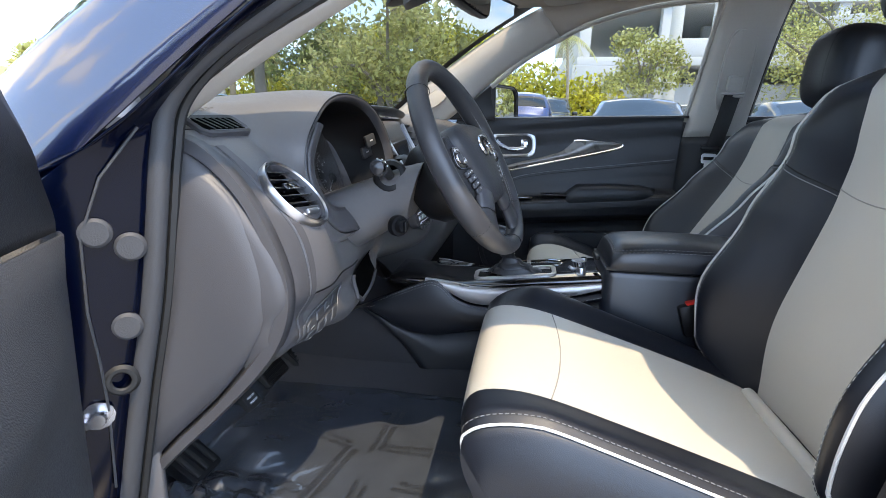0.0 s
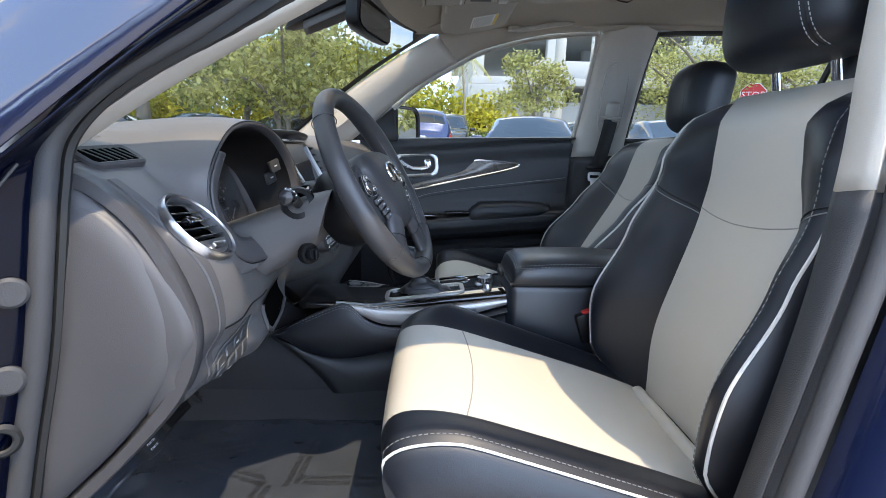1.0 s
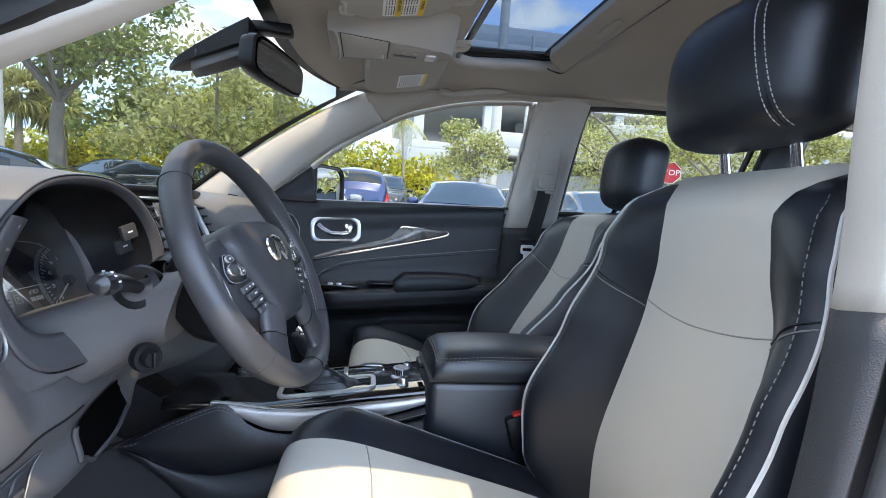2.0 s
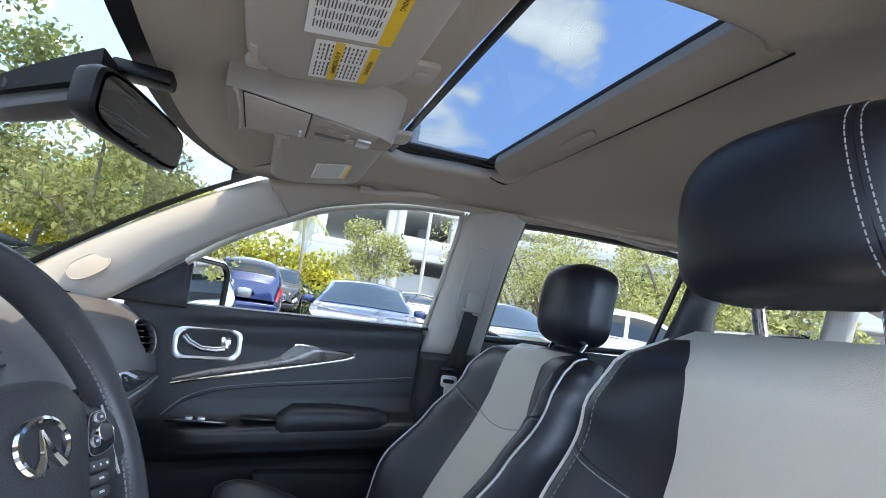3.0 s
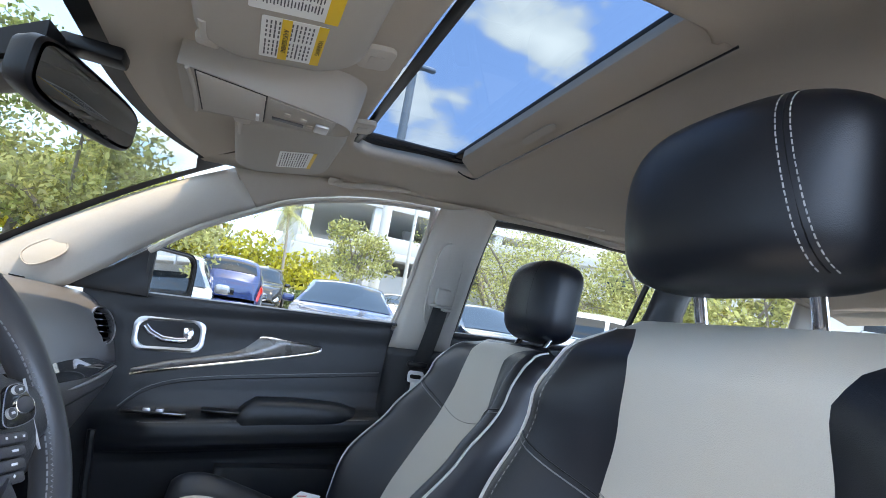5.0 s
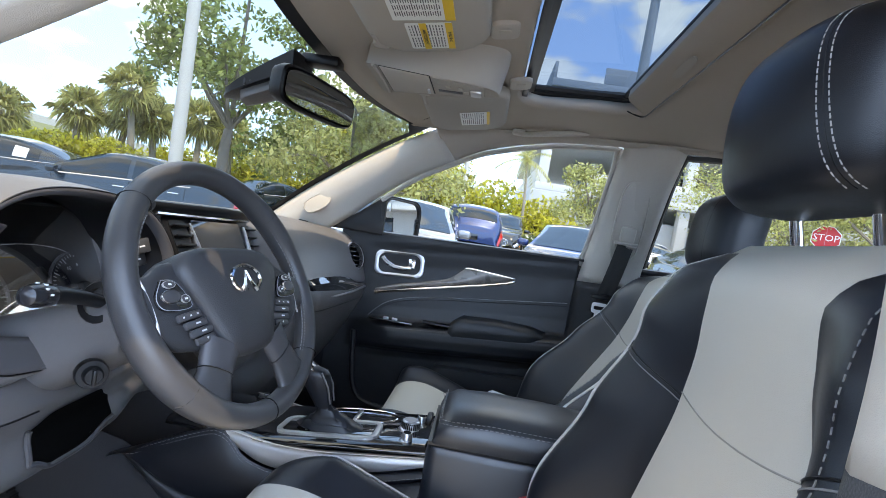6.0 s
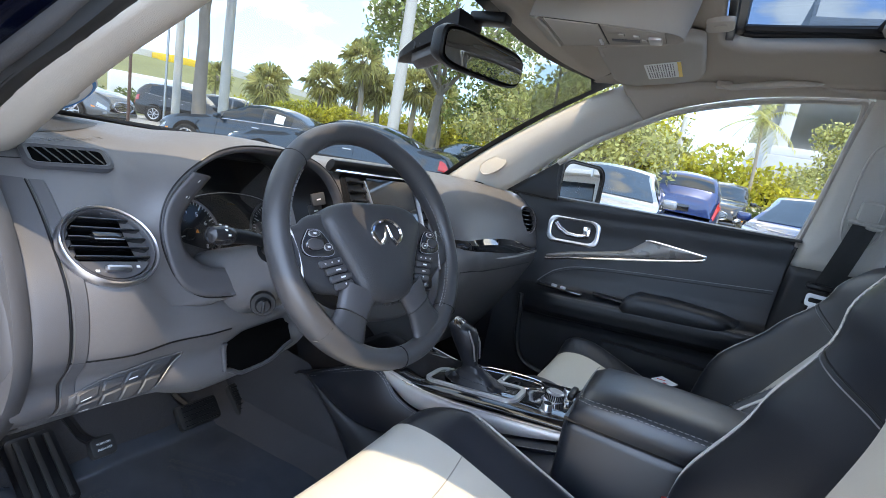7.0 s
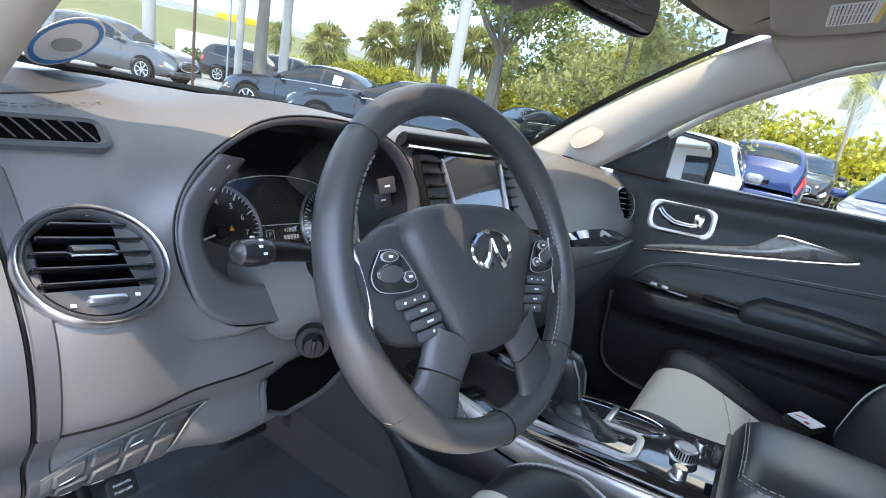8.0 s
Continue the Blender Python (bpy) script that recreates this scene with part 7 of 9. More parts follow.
# black mirror sail
sail = [(-0.30, 1.205), (-0.225, 1.212), (-0.135, 1.278), (-0.072, 1.330), (-0.050, 1.325), (-0.048, 1.205)]
ms_ = Matrix(((1, 0, 0, 0), (0, 0, -1, 0.705), (0, 1, 0, 0), (0, 0, 0, 1)))
part("mirror_sail", plate([(p[0], p[1]) for p in sail], 0.02, ms_, 0.004), BLACKPL, door, "black mirror sail")
part("window_frame", tube([(-0.055, 0.715, 1.21), (-0.060, 0.705, 1.33)], 0.007, 6), BLACKRUB, door, "black window guide")
edge = [[p + Vector((-0.006, 0.004, 0)), p + Vector((0.010, 0.022, 0)), p + Vector((0.05, 0.045, 0)), p + Vector((0.10, 0.055, 0))] for p in catmull([(0.600, 0.775, 0.50), (0.615, 0.785, 0.80), (0.632, 0.782, 1.00), (0.641, 0.768, 1.16), (0.660, 0.720, 1.33), (0.674, 0.668, 1.48), (0.690, 0.622, 1.60)], 30)]
split = next(k for k, r in enumerate(edge) if r[0].z > 1.21)
part("rear_frame", grid(edge[:split + 1]), BLACKRUB, door, "black rear frame of the door", solid=0.004)
part("rear_frame", grid(edge[split:]), TRIM, door, "greige edge of the window opening", solid=0.004)
part("window_seal", tube(catmull([(-0.065, 0.694, 1.325), (0.04, 0.672, 1.408), (0.168, 0.652, 1.480), (0.27, 0.647, 1.529), (0.46, 0.642, 1.578), (0.64, 0.640, 1.597), (0.676, 0.645, 1.585), (0.668, 0.690, 1.45), (0.652, 0.745, 1.29), (0.640, 0.775, 1.22)], 50), 0.009, 8), VISOR, door, "greige edge of the window opening")

# door mirror outside the passenger window
dm = thing("door_mirror", (-0.08, 1.0, 1.2), "navy passenger door mirror with black housing", "door mirror")
mm = facing((-0.037, 0.962, 1.268), (0.86, -0.50, 0.02), up=(0, 0, 1))
rows = [[mm @ Vector((p[0] * w, p[1] * w, z)) for p in rrect(0.235, 0.175, 0.050, 6)] for w, z in ((0.90, 0.0), (1.0, 0.008), (1.03, -0.01), (1.0, -0.04), (0.85, -0.075), (0.45, -0.095), (0.02, -0.10))]
part("housing", grid(rows, True), BLACKPL, dm, "glossy black housing")
part("mirror", plate(rrect(0.205, 0.150, 0.040, 6), 0.004, mm @ Matrix.Translation((0, 0, 0.001))), MIRROR, dm, "mirror glass")
part("bezel", ringplate(rrect(0.224, 0.167, 0.047, 6), rrect(0.205, 0.150, 0.040, 6), 0.01, mm @ Matrix.Translation((0, 0, 0.006))), BLACKPL, dm)
part("foot", tube([(-0.14, 0.90, 1.215), (-0.15, 0.84, 1.205), (-0.16, 0.78, 1.205)], 0.028, 10), BLACKPL, dm)

# rear passenger door
rd = thing("door_2", (1.15, 0.80, 0.5), "closed rear passenger door lined in black vinyl", "car door", kind="structure")
part("lining", grid([[(x, 0.752 - 0.04 * math.exp(-((z - 0.92) / 0.05) ** 2), z) for x in [0.80 + 0.72 * k / 12 for k in range(13)]] for z in [0.47 + 0.755 * k / 24 for k in range(25)]]), DOORPL, rd, "black door lining")
part("sill_cap", tube([(0.82, 0.752, 1.225), (1.52, 0.752, 1.245)], 0.012, 8), DOORPL, rd)
wg = part("window_glass", grid([[(x, 0.79 - 0.145 * (z - 1.2) / 0.42, z) for x in (0.82, 1.1, 1.35, 1.62)] for z in (1.20, 1.4, 1.64)]), PANE, rd, "clear rear side window")
wg.visible_shadow = False
part("window_seal", tube(catmull([(0.84, 0.735, 1.24), (0.855, 0.69, 1.40), (0.878, 0.640, 1.58), (0.93, 0.632, 1.606), (1.2, 0.632, 1.616), (1.5, 0.632, 1.616), (1.57, 0.64, 1.59), (1.56, 0.69, 1.45), (1.52, 0.75, 1.25)], 50), 0.012, 6), BLACKRUB, rd, "black window seal")
part("outer_shell", box((1.15, 0.86, 0.82), (0.80, 0.06, 0.72), 0.02), PAINT, rd, "navy outer door")
part("reading_lamp", plate(rrect(0.07, 0.02, 0.006), 0.004, facing((1.18, 0.50, roof_z(1.18, 0.5) - 0.001), (0, 0, -1), right=(1, 0, 0)), 0.001), TRIM, rd)

# driver door, swung open beside the camera
HX, HY = -0.45, -0.90
ang = radians(63)
DM = CAR @ Matrix.Translation((HX, HY, 0)) @ Matrix.Rotation(-ang, 4, "Z")
dd = thing("door_3", (0, 0, 0), "open driver door lined in dark vinyl", "car door", m=DM, kind="structure")
def lining(z0, z1, d, mate, name, label):
    """A stretch of the door's lining with a rounded front edge; d is how proud it stands."""
    rows = []
    for i in range(15):
        z = z0 + (z1 - z0) * i / 14
        f = lerp_table([(0.45, 0.03), (0.83, 0.0), (1.04, -0.010), (1.06, -0.024), (1.12, -0.004), (1.20, 0.045)], z)
        row = [(f + 0.012, 0.012, z), (f + 0.002, 0.05, z), (f, 0.07 + d * 0.5, z), (f + 0.008, 0.090 + d, z)]
        row += [(f + 0.03 + (1.0 - f) * k / 20, 0.100 + d + 0.045 * math.exp(-((z - 0.95 - 0.06 * (k / 20)) / 0.05) ** 2) * min(1, k / 4) - 0.10 * max(0, z - 1.12), z) for k in range(21)]
        rows.append(row)
    part(name, grid(rows), mate, dd, label, solid=0.004, angle=60)


lining(1.055, 1.19, -0.004, DOORPL, "lining", "black vinyl door lining")
lining(0.47, 1.052, 0.003, PLASTDK, "lower_panel", "dark grey plastic lower panel")
part("outer_shell", box((0.56, -0.02, 0.80), (1.02, 0.06, 0.78), 0.025, None, 3), PAINT, dd, "navy outer door")
part("window_frame", tube(catmull([(0.06, 0.03, 1.18), (0.18, 0.05, 1.32), (0.42, 0.09, 1.50), (0.75, 0.12, 1.585), (1.0, 0.12, 1.58), (1.06, 0.10, 1.40), (1.04, 0.04, 1.18)], 40), 0.022, 8), PAINT, dd, "navy window frame")
wg = part("window_glass", grid([[(x, 0.02 + 0.2 * (z - 1.18), z) for x in (0.22, 0.6, 1.02)] for z in (1.18, 1.30, 1.36)]), PANE, dd)
wg.visible_shadow = False

# ---- passenger belt on the pillar ----
belt = thing("seat_belt", (0.75, 0.69, 1.1), "black seat belt hanging from a greige guide on the door pillar", "seat belt")
mgd = BELT_PASS @ Matrix.Translation((0, -0.045, 0.010))
part("guide_cover", box((0, 0.012, 0.006), (0.046, 0.052, 0.026), 0.008, mgd), TRIM, belt, "greige guide cover")
part("guide_loop", tube([mgd @ Vector(p) for p in ((-0.034, -0.028, 0.010), (0.034, -0.028, 0.010), (0.036, -0.018, 0.010), (-0.036, -0.018, 0.010))], 0.005, 8, closed=True), TRIM, belt)
web = []
for k in range(15):
    w = k / 14
    c = (mgd @ Vector((0, -0.024, 0.012))).lerp(Vector((0.702, 0.664, 1.075)), w) + Vector((0, -0.012 * math.sin(math.pi * w), 0))
    d = Vector((0.96, 0.25, 0)).normalized() * 0.029
    web.append([c - d, c + d])
part("webbing", grid(web), WEB, belt, "black belt webbing", solid=0.0015)
tq = facing((0.704, 0.652, 1.098), (-0.15, -0.98, 0.1), right=(1, -0.15, 0))
part("tongue", join(ringplate(rrect(0.048, 0.034, 0.008), rrect(0.034, 0.012, 0.004), 0.003, tq @ Matrix.Translation((0, -0.01, 0.006))), box((0, -0.040, 0.005), (0.026, 0.030, 0.003), 0.001, tq)), SATIN, belt, "grey metal tongue")
part("stop_button", box((0, 0.026, 0.006), (0.062, 0.016, 0.012), 0.004, tq), BLACKPL, belt, "black tongue cover")
lap = [[c, c + Vector((0.024, 0.0, -0.04))] for c in [Vector((0.690, 0.664, 1.075)).lerp(Vector((0.60, 0.68, 0.60)), k / 10) for k in range(11)]]
part("lap_webbing", grid(lap), WEB, belt, "black belt webbing", solid=0.0015)

# ---- roof fittings ----
# sun visors
def visor(name, side, x0, x1, y_in, y_out, labels, clip):
    th = thing(name, ((x0 + x1) / 2, (y_in + y_out) / 2, 1.57), "greige padded sun visor folded up, with warning labels", "sun visor", "sun visors")
    def vz(x, y):
        return roof_z(x, y) - 0.020 - 0.004 * math.sin(math.pi * (x - x0) / (x1 - x0))
    W, Hh = abs(y_out - y_in), x1 - x0
    out_ = [(a, b * (1 - 0.10 * max(0.0, a / Hh + 0.1) ** 1.5) if b * side < 0 else b) for a, b in rrect(Hh, W, 0.055, 7)]
    cx, cy = (x0 + x1) / 2, (y_in + y_out) / 2
    rows = []
    for w, d in ((0.97, 0.014), (1.0, 0.003), (0.992, -0.005), (0.965, -0.0105), (0.92, -0.0125), (0.8, -0.0135), (0.4, -0.014), (0.02, -0.014)):
        rows.append([Vector((cx + p[0] * w, cy + p[1] * w, vz(cx + p[0] * w, cy + p[1] * w) + d)) for p in out_])
    body_ = part("pad", grid(rows, True), VISOR, th, "greige padded visor body", angle=70)
    part("hinge_rod", tube([(x0 + 0.012, y_in + side * 0.012, vz(x0, y_in) - 0.006), (x0 + 0.012, y_in + side * 0.075, vz(x0, y_in) - 0.010)], 0.006, 10), TRIM, th, "greige hinge rod")
    part("hinge_clip", box((x0 + 0.014, y_in + side * 0.012, vz(x0, y_in) - 0.004), (0.030, 0.022, 0.016), 0.006), TRIM, th, "greige clip")
    part("pivot", join(plate(rrect(0.050, 0.064, 0.014), 0.010, facing((*clip, roof_z(*clip) - 0.008), (0.15, 0, -1), right=(1, 0, 0)), 0.004), plate(rrect(0.022, 0.026, 0.005), 0.003, facing((*clip, roof_z(*clip) - 0.0095), (0.15, 0, -1), right=(1, 0, 0)), 0.001)), TRIM, th, "greige clip plate")
    for lx0, lx1, ly0, ly1, bars, strip in labels:
        c = Vector(((lx0 + lx1) / 2, (ly0 + ly1) / 2, 0))
        c.z = vz(c.x, c.y) - 0.0152
        slope = (vz(lx1, c.y) - vz(lx0, c.y)) / (lx1 - lx0)
        ml = facing(c, (slope, 0, -1), right=(0, 1, 0))
        w_, h_ = abs(ly1 - ly0), lx1 - lx0
        lb = part("label", plate(rrect(w_, h_, 0.003), 0.0006, ml), WHITE, body_, "white printed warning label", smooth=False)
        geo = []
        for j in range(bars):
            for q in range(2):
                for g_ in range(4):
                    geo.append(box((-w_ * 0.235 + w_ * 0.46 * q + w_ * 0.105 * (g_ - 1.5), -h_ * 0.42 + h_ * 0.70 * j / max(1, bars - 1), 0.0004), (w_ * 0.09 * (0.6 + 0.4 * ((j * 7 + q * 3 + g_ * 5) % 5) / 4), h_ * 0.30 / bars, 0.0004)))
        part("label_print", moved(join(*geo), ml), GREYINK, lb, "grey lines of small print", smooth=False)
        for sx0, sx1, sy0, sy1, txt in strip:
            part("label_strip", moved(box((w_ * (sx0 + sx1) / 2, h_ * (sy0 + sy1) / 2, 0.0006), (w_ * (sx1 - sx0), h_ * (sy1 - sy0), 0.0006)), ml), YELLOW, lb, "yellow label strip", smooth=False)
            if txt:
                vertical = (sy1 - sy0) * h_ > (sx1 - sx0) * w_
                mt = ml @ Matrix.Translation((w_ * (sx0 + sx1) / 2, h_ * (sy0 + sy1) / 2, 0.0012)) @ Matrix.Rotation(radians(90 if vertical else 0), 4, "Z")
                part("label_words", letters(txt, 0.008, mt, 0.0001), INK, lb, "black printed word", smooth=False)
    return th


visor("sun_visor", -1, 0.056, 0.262, -0.118, -0.555, [(0.119, 0.213, -0.272, -0.460, 20, [(-0.5, 0.5, 0.34, 0.5, "WARNING")]), (0.133, 0.206, -0.160, -0.258, 12, [(-0.5, 0.5, 0.35, 0.5, "WARNING"), (-0.5, 0.5, -0.20, -0.05, "AVERTISSEMENT")])], (0.284, -0.138))
visor("sun_visor", 1, 0.100, 0.310, 0.130, 0.470, [(0.190, 0.266, 0.262, 0.392, 11, [(-0.5, 0.5, 0.40, 0.5, "")])], (0.330, 0.150))

# overhead console
oc = thing("overhead_console", (0.16, 0.0, 1.56), "greige overhead console with glasses holder and map lamps", "overhead console")
OUT = catmull([(0.030, -0.060, 0), (0.022, 0.0, 0), (0.030, 0.060, 0), (0.075, 0.064, 0), (0.16, 0.074, 0), (0.235, 0.074, 0), (0.288, 0.042, 0), (0.300, 0.0, 0), (0.288, -0.042, 0), (0.235, -0.074, 0), (0.16, -0.074, 0), (0.075, -0.064, 0), (0.030, -0.060, 0)], 61)[:-1]
FOUT = catmull([(0.034, -0.086, 0), (0.032, 0.0, 0), (0.034, 0.086, 0), (0.075, 0.081, 0), (0.155, 0.062, 0), (0.225, 0.045, 0), (0.272, 0.028, 0), (0.287, 0.0, 0), (0.272, -0.028, 0), (0.225, -0.045, 0), (0.155, -0.062, 0), (0.075, -0.081, 0), (0.034, -0.086, 0)], 61)[:-1]
FACE_Z = 1.530


def face_half(x):
    return lerp_table([(0.030, 0.086), (0.06, 0.083), (0.155, 0.062), (0.22, 0.046), (0.262, 0.036), (0.280, 0.024), (0.290, 0.0)], x)


rows = []
for w in (0.0, 0.10, 0.30, 0.55, 0.78, 0.92, 1.0):
    row = []
    for p, q in zip(OUT, FOUT):
        e = w ** 1.25
        row.append(Vector((p.x + (q.x - p.x) * e, p.y + (q.y - p.y) * e, roof_z(p.x, p.y) + 0.002 + (FACE_Z - roof_z(p.x, p.y) - 0.002) * w ** 0.85)))
    rows.append(row)
rows.append([Vector((0.155 + (q.x - 0.155) * 0.97, q.y * 0.95, FACE_Z + 0.0015)) for q in rows[-1]])
rows.append([Vector((0.155 + (q.x - 0.155) * 0.02, q.y * 0.02, FACE_Z + 0.0015)) for q in rows[-2]])
part("shell", grid(rows, True), VISOR, oc, "greige plastic shell", angle=35)
mo_ = Matrix(((1, 0, 0, 0), (0, -1, 0, 0), (0, 0, -1, FACE_Z), (0, 0, 0, 1)))
part("ridge", tube([(0.046 + 0.004 * math.cos(a), 0.084 * math.sin(a), FACE_Z - 0.001) for a in [-1.5 + 3.0 * k / 24 for k in range(25)]], 0.0030, 8), TRIM, oc, "raised ridge at the front end")


def face_quad(x0, x1, inset, grow=0.0):
    h0, h1 = face_half(x0) - inset + grow, face_half(x1) - inset + grow
    return [(x0 - grow, -h0), (x1 + grow, -h1), (x1 + grow, h1), (x0 - grow, h0)]


hd = part("holder_lid", plate(face_quad(0.057, 0.150, 0.007), 0.004, mo_ @ Matrix.Translation((0, 0, 0.001)), 0.0015), TRIM, oc, "glasses holder lid")
part("holder_joint", plate(face_quad(0.057, 0.150, 0.007, 0.0022), 0.003, mo_ @ Matrix.Translation((0, 0, -0.0008))), INK, hd, "dark joint round the lid")
part("holder_catch", box((0.1415, -0.034, 0.0025), (0.005, 0.026, 0.004), 0.001, mo_), PRINT, hd, "pale catch")
cp = part("switch_plate", plate(face_quad(0.154, 0.258, 0.007), 0.004, mo_ @ Matrix.Translation((0, 0, 0.0008)), 0.001), VISOR, oc, "switch plate")
part("slot", box((0.188, -0.020, 0.001), (0.050, 0.012, 0.003), 0.001, mo_), PLASTIC2, cp, "dark slot")
for kx, ky in ((0.185, 0.012), (0.210, 0.006), (0.222, -0.014)):
    part("key", box((kx, ky, 0.0012), (0.010, 0.012, 0.004), 0.001, mo_), TRIM, cp)
part("sunroof_switch", box((0.241, -0.008, 0.002), (0.022, 0.034, 0.007), 0.0025, mo_), SATIN, cp, "silver sunroof switch")
part("map_lamp", plate(rrect(0.030, 0.020, 0.005), 0.004, mo_ @ Matrix.Translation((0.172, 0.022, 0.001)), 0.001), VISOR, oc, "map lamp lens")

# grab handle
gh = thing("grab_handle", (0.46, 0.565, 1.60), "greige fold-down grab handle above the passenger window", "grab handle")
pts = catmull([(0.352, 0.556, 1.588), (0.372, 0.545, 1.583), (0.42, 0.538, 1.590), (0.50, 0.540, 1.604), (0.548, 0.548, 1.612), (0.572, 0.560, 1.622)], 24)
part("grip", tube(pts, [0.007 + 0.004 * math.sin(math.pi * k / 23) for k in range(24)], 10, flatten=0.8), TRIM, gh, "greige grip")
for p in (pts[1], pts[22]):
    part("mount", box(p + Vector((0, 0.010, 0.004)), (0.040, 0.026, 0.018), 0.006), TRIM, gh, "greige hinge mount")
gh2 = thing("grab_handle", (1.25, 0.55, 1.61), "greige fold-down grab handle above the rear window", "grab handle")
pts = [(1.20 + 0.2 * k / 10, 0.555 - 0.016 * math.sin(math.pi * k / 10), 1.612 - 0.012 * math.sin(math.pi * k / 10)) for k in range(11)]
part("grip", tube(pts, 0.009, 8), VISOR, gh2)

# interior mirror with its camera pod
im = thing("rear_view_mirror", (-0.06, 0.0, 1.48), "black rear-view mirror on a vented sensor pod under the windshield", "mirror")
IMC = Vector((-0.060, -0.028, 1.462))
imm = facing(IMC, (0.97, -0.14, -0.06), up=(0.0, -0.06, 1))
o_ = oval(0.300, 0.076, 48, power=4.5)
i_ = oval(0.282, 0.060, 48, power=4.5)
rows = [[imm @ Vector((p[0] * w, p[1] * w2, z)) for p in o_] for w, w2, z in ((0.97, 0.9, 0.004), (1.0, 1.0, 0.0), (1.0, 1.02, -0.010), (0.95, 0.9, -0.026), (0.6, 0.6, -0.040), (0.02, 0.02, -0.042))]
ho = part("housing", grid(rows, True), BLACKPL, im, "black mirror housing")
part("glass", plate(i_, 0.002, imm @ Matrix.Translation((0, 0, 0.0052))), DIMMIRROR, ho, "mirror glass")
for k in range(5):
    part("button", box((-0.05 + 0.025 * k, -0.030, 0.005), (0.008, 0.004, 0.003), 0.001, imm), BLACKRUB, ho)
part("stem", tube([imm @ Vector((0, 0, -0.03)), Vector((-0.115, -0.02, 1.49)), Vector((-0.165, -0.015, 1.508))], 0.016, 10), BLACKPL, im)
# pod
secs = []
for k in range(11):
    w = k / 10
    cx = -0.115 - 0.155 * w
    hw = 0.050 * (1 - w ** 2.2) ** 0.5 + 0.004
    g = shield(0.0, 0.0)
    ztop = 1.565 - 0.62 * (-0.08 - cx)
    hh = 0.045 * (1 - w) ** 0.8 + 0.006
    secs.append([(cx, -0.015 - hw, ztop), (cx, -0.015 - hw * 0.9, ztop - hh * 0.8), (cx, -0.015, ztop - hh), (cx, -0.015 + hw * 0.9, ztop - hh * 0.8), (cx, -0.015 + hw, ztop), (cx, -0.015, ztop + 0.004)])
pod = part("pod", grid(secs, True, True), BLACKPL, im, "black vented sensor pod", angle=35)
lower = [[(cx, -0.012 + 0.80 * (y + 0.015), ztop - drop) for y, drop in ((s[1][1], 0.0), (s[1][1] * 0.85 - 0.00225, 0.020), (-0.015, 0.027), (s[3][1] * 0.85 - 0.00225, 0.020), (s[3][1], 0.0))] for s in secs[:8] for cx, ztop in ((s[1][0], s[1][2] + 0.004),)]
part("pod_cover", grid(lower, False), PLASTIC, pod, "grey plastic lower cover of the pod", solid=0.002, angle=50)
for k in range(6):
    part("vent_slot", box((-0.145 - 0.013 * k, -0.061 + 0.001 * k, 1.512 - 0.0075 * k), (0.005, 0.004, 0.020), 0.001), DIAL, pod)
part("cable_cover", box((-0.085, 0.012, 1.550), (0.080, 0.042, 0.022), 0.006, Matrix.Identity(4)), BLACKPL, im, "black cable cover")

# ---- outside: parking lot ----
ID = Matrix.Identity(4)
ASPHALT = mat("worn_asphalt", (0.29, 0.28, 0.265), 0.9, bump=0.8, bscale=60, vary=0.25, vscale=0.35, grain=0.25, gscale=40)
GRASS = mat("dry_grass", (0.15, 0.155, 0.07), 0.95, bump=1.0, bscale=8, vary=0.35, vscale=0.25, grain=0.35, gscale=5)
BARK = mat("grey_bark", (0.22, 0.19, 0.16), 0.95, bump=1.0, bscale=25, vary=0.3, vscale=3)
PALMBARK = mat("palm_bark", (0.30, 0.26, 0.21), 0.95, bump=1.0, bscale=20, vary=0.25, vscale=4)
CONC = mat("pale_concrete", (0.46, 0.45, 0.42), 0.9, bump=0.4, bscale=20, vary=0.12, vscale=1.0, grain=0.1, gscale=20)
WHITEWALL = mat("white_render", (0.50, 0.50, 0.49), 0.85, bump=0.3, bscale=15, vary=0.06, vscale=0.6)
GREYWALL = mat("grey_render", (0.42, 0.44, 0.46), 0.85, bump=0.3, bscale=15, vary=0.06, vscale=0.6)
DARKIN = mat("dark_interior", (0.03, 0.03, 0.032), 0.8, vary=0.2)
STEEL = mat("galvanised_steel", (0.45, 0.46, 0.47), 0.4, metal=0.8, vary=0.1)
SIGNRED = mat("sign_red", (0.52, 0.015, 0.02), 0.4, vary=0.05)
SIGNPOST = mat("brown_post", (0.10, 0.05, 0.035), 0.6, vary=0.15)
TYRE = mat("tyre_rubber", (0.015, 0.015, 0.015), 0.8, vary=0.2)
CARGLASS = mat("dark_car_glass", (0.010, 0.020, 0.030), 0.02, vary=0.1)
HEADLAMP = mat("headlamp_lens", (0.55, 0.56, 0.58), 0.08, metal=0.6, vary=0.1)
TAILLAMP = mat("red_lamp_lens", (0.45, 0.01, 0.012), 0.12, vary=0.1, coat=1.0)
AMBER = mat("amber_lens", (0.7, 0.22, 0.02), 0.15, vary=0.1)


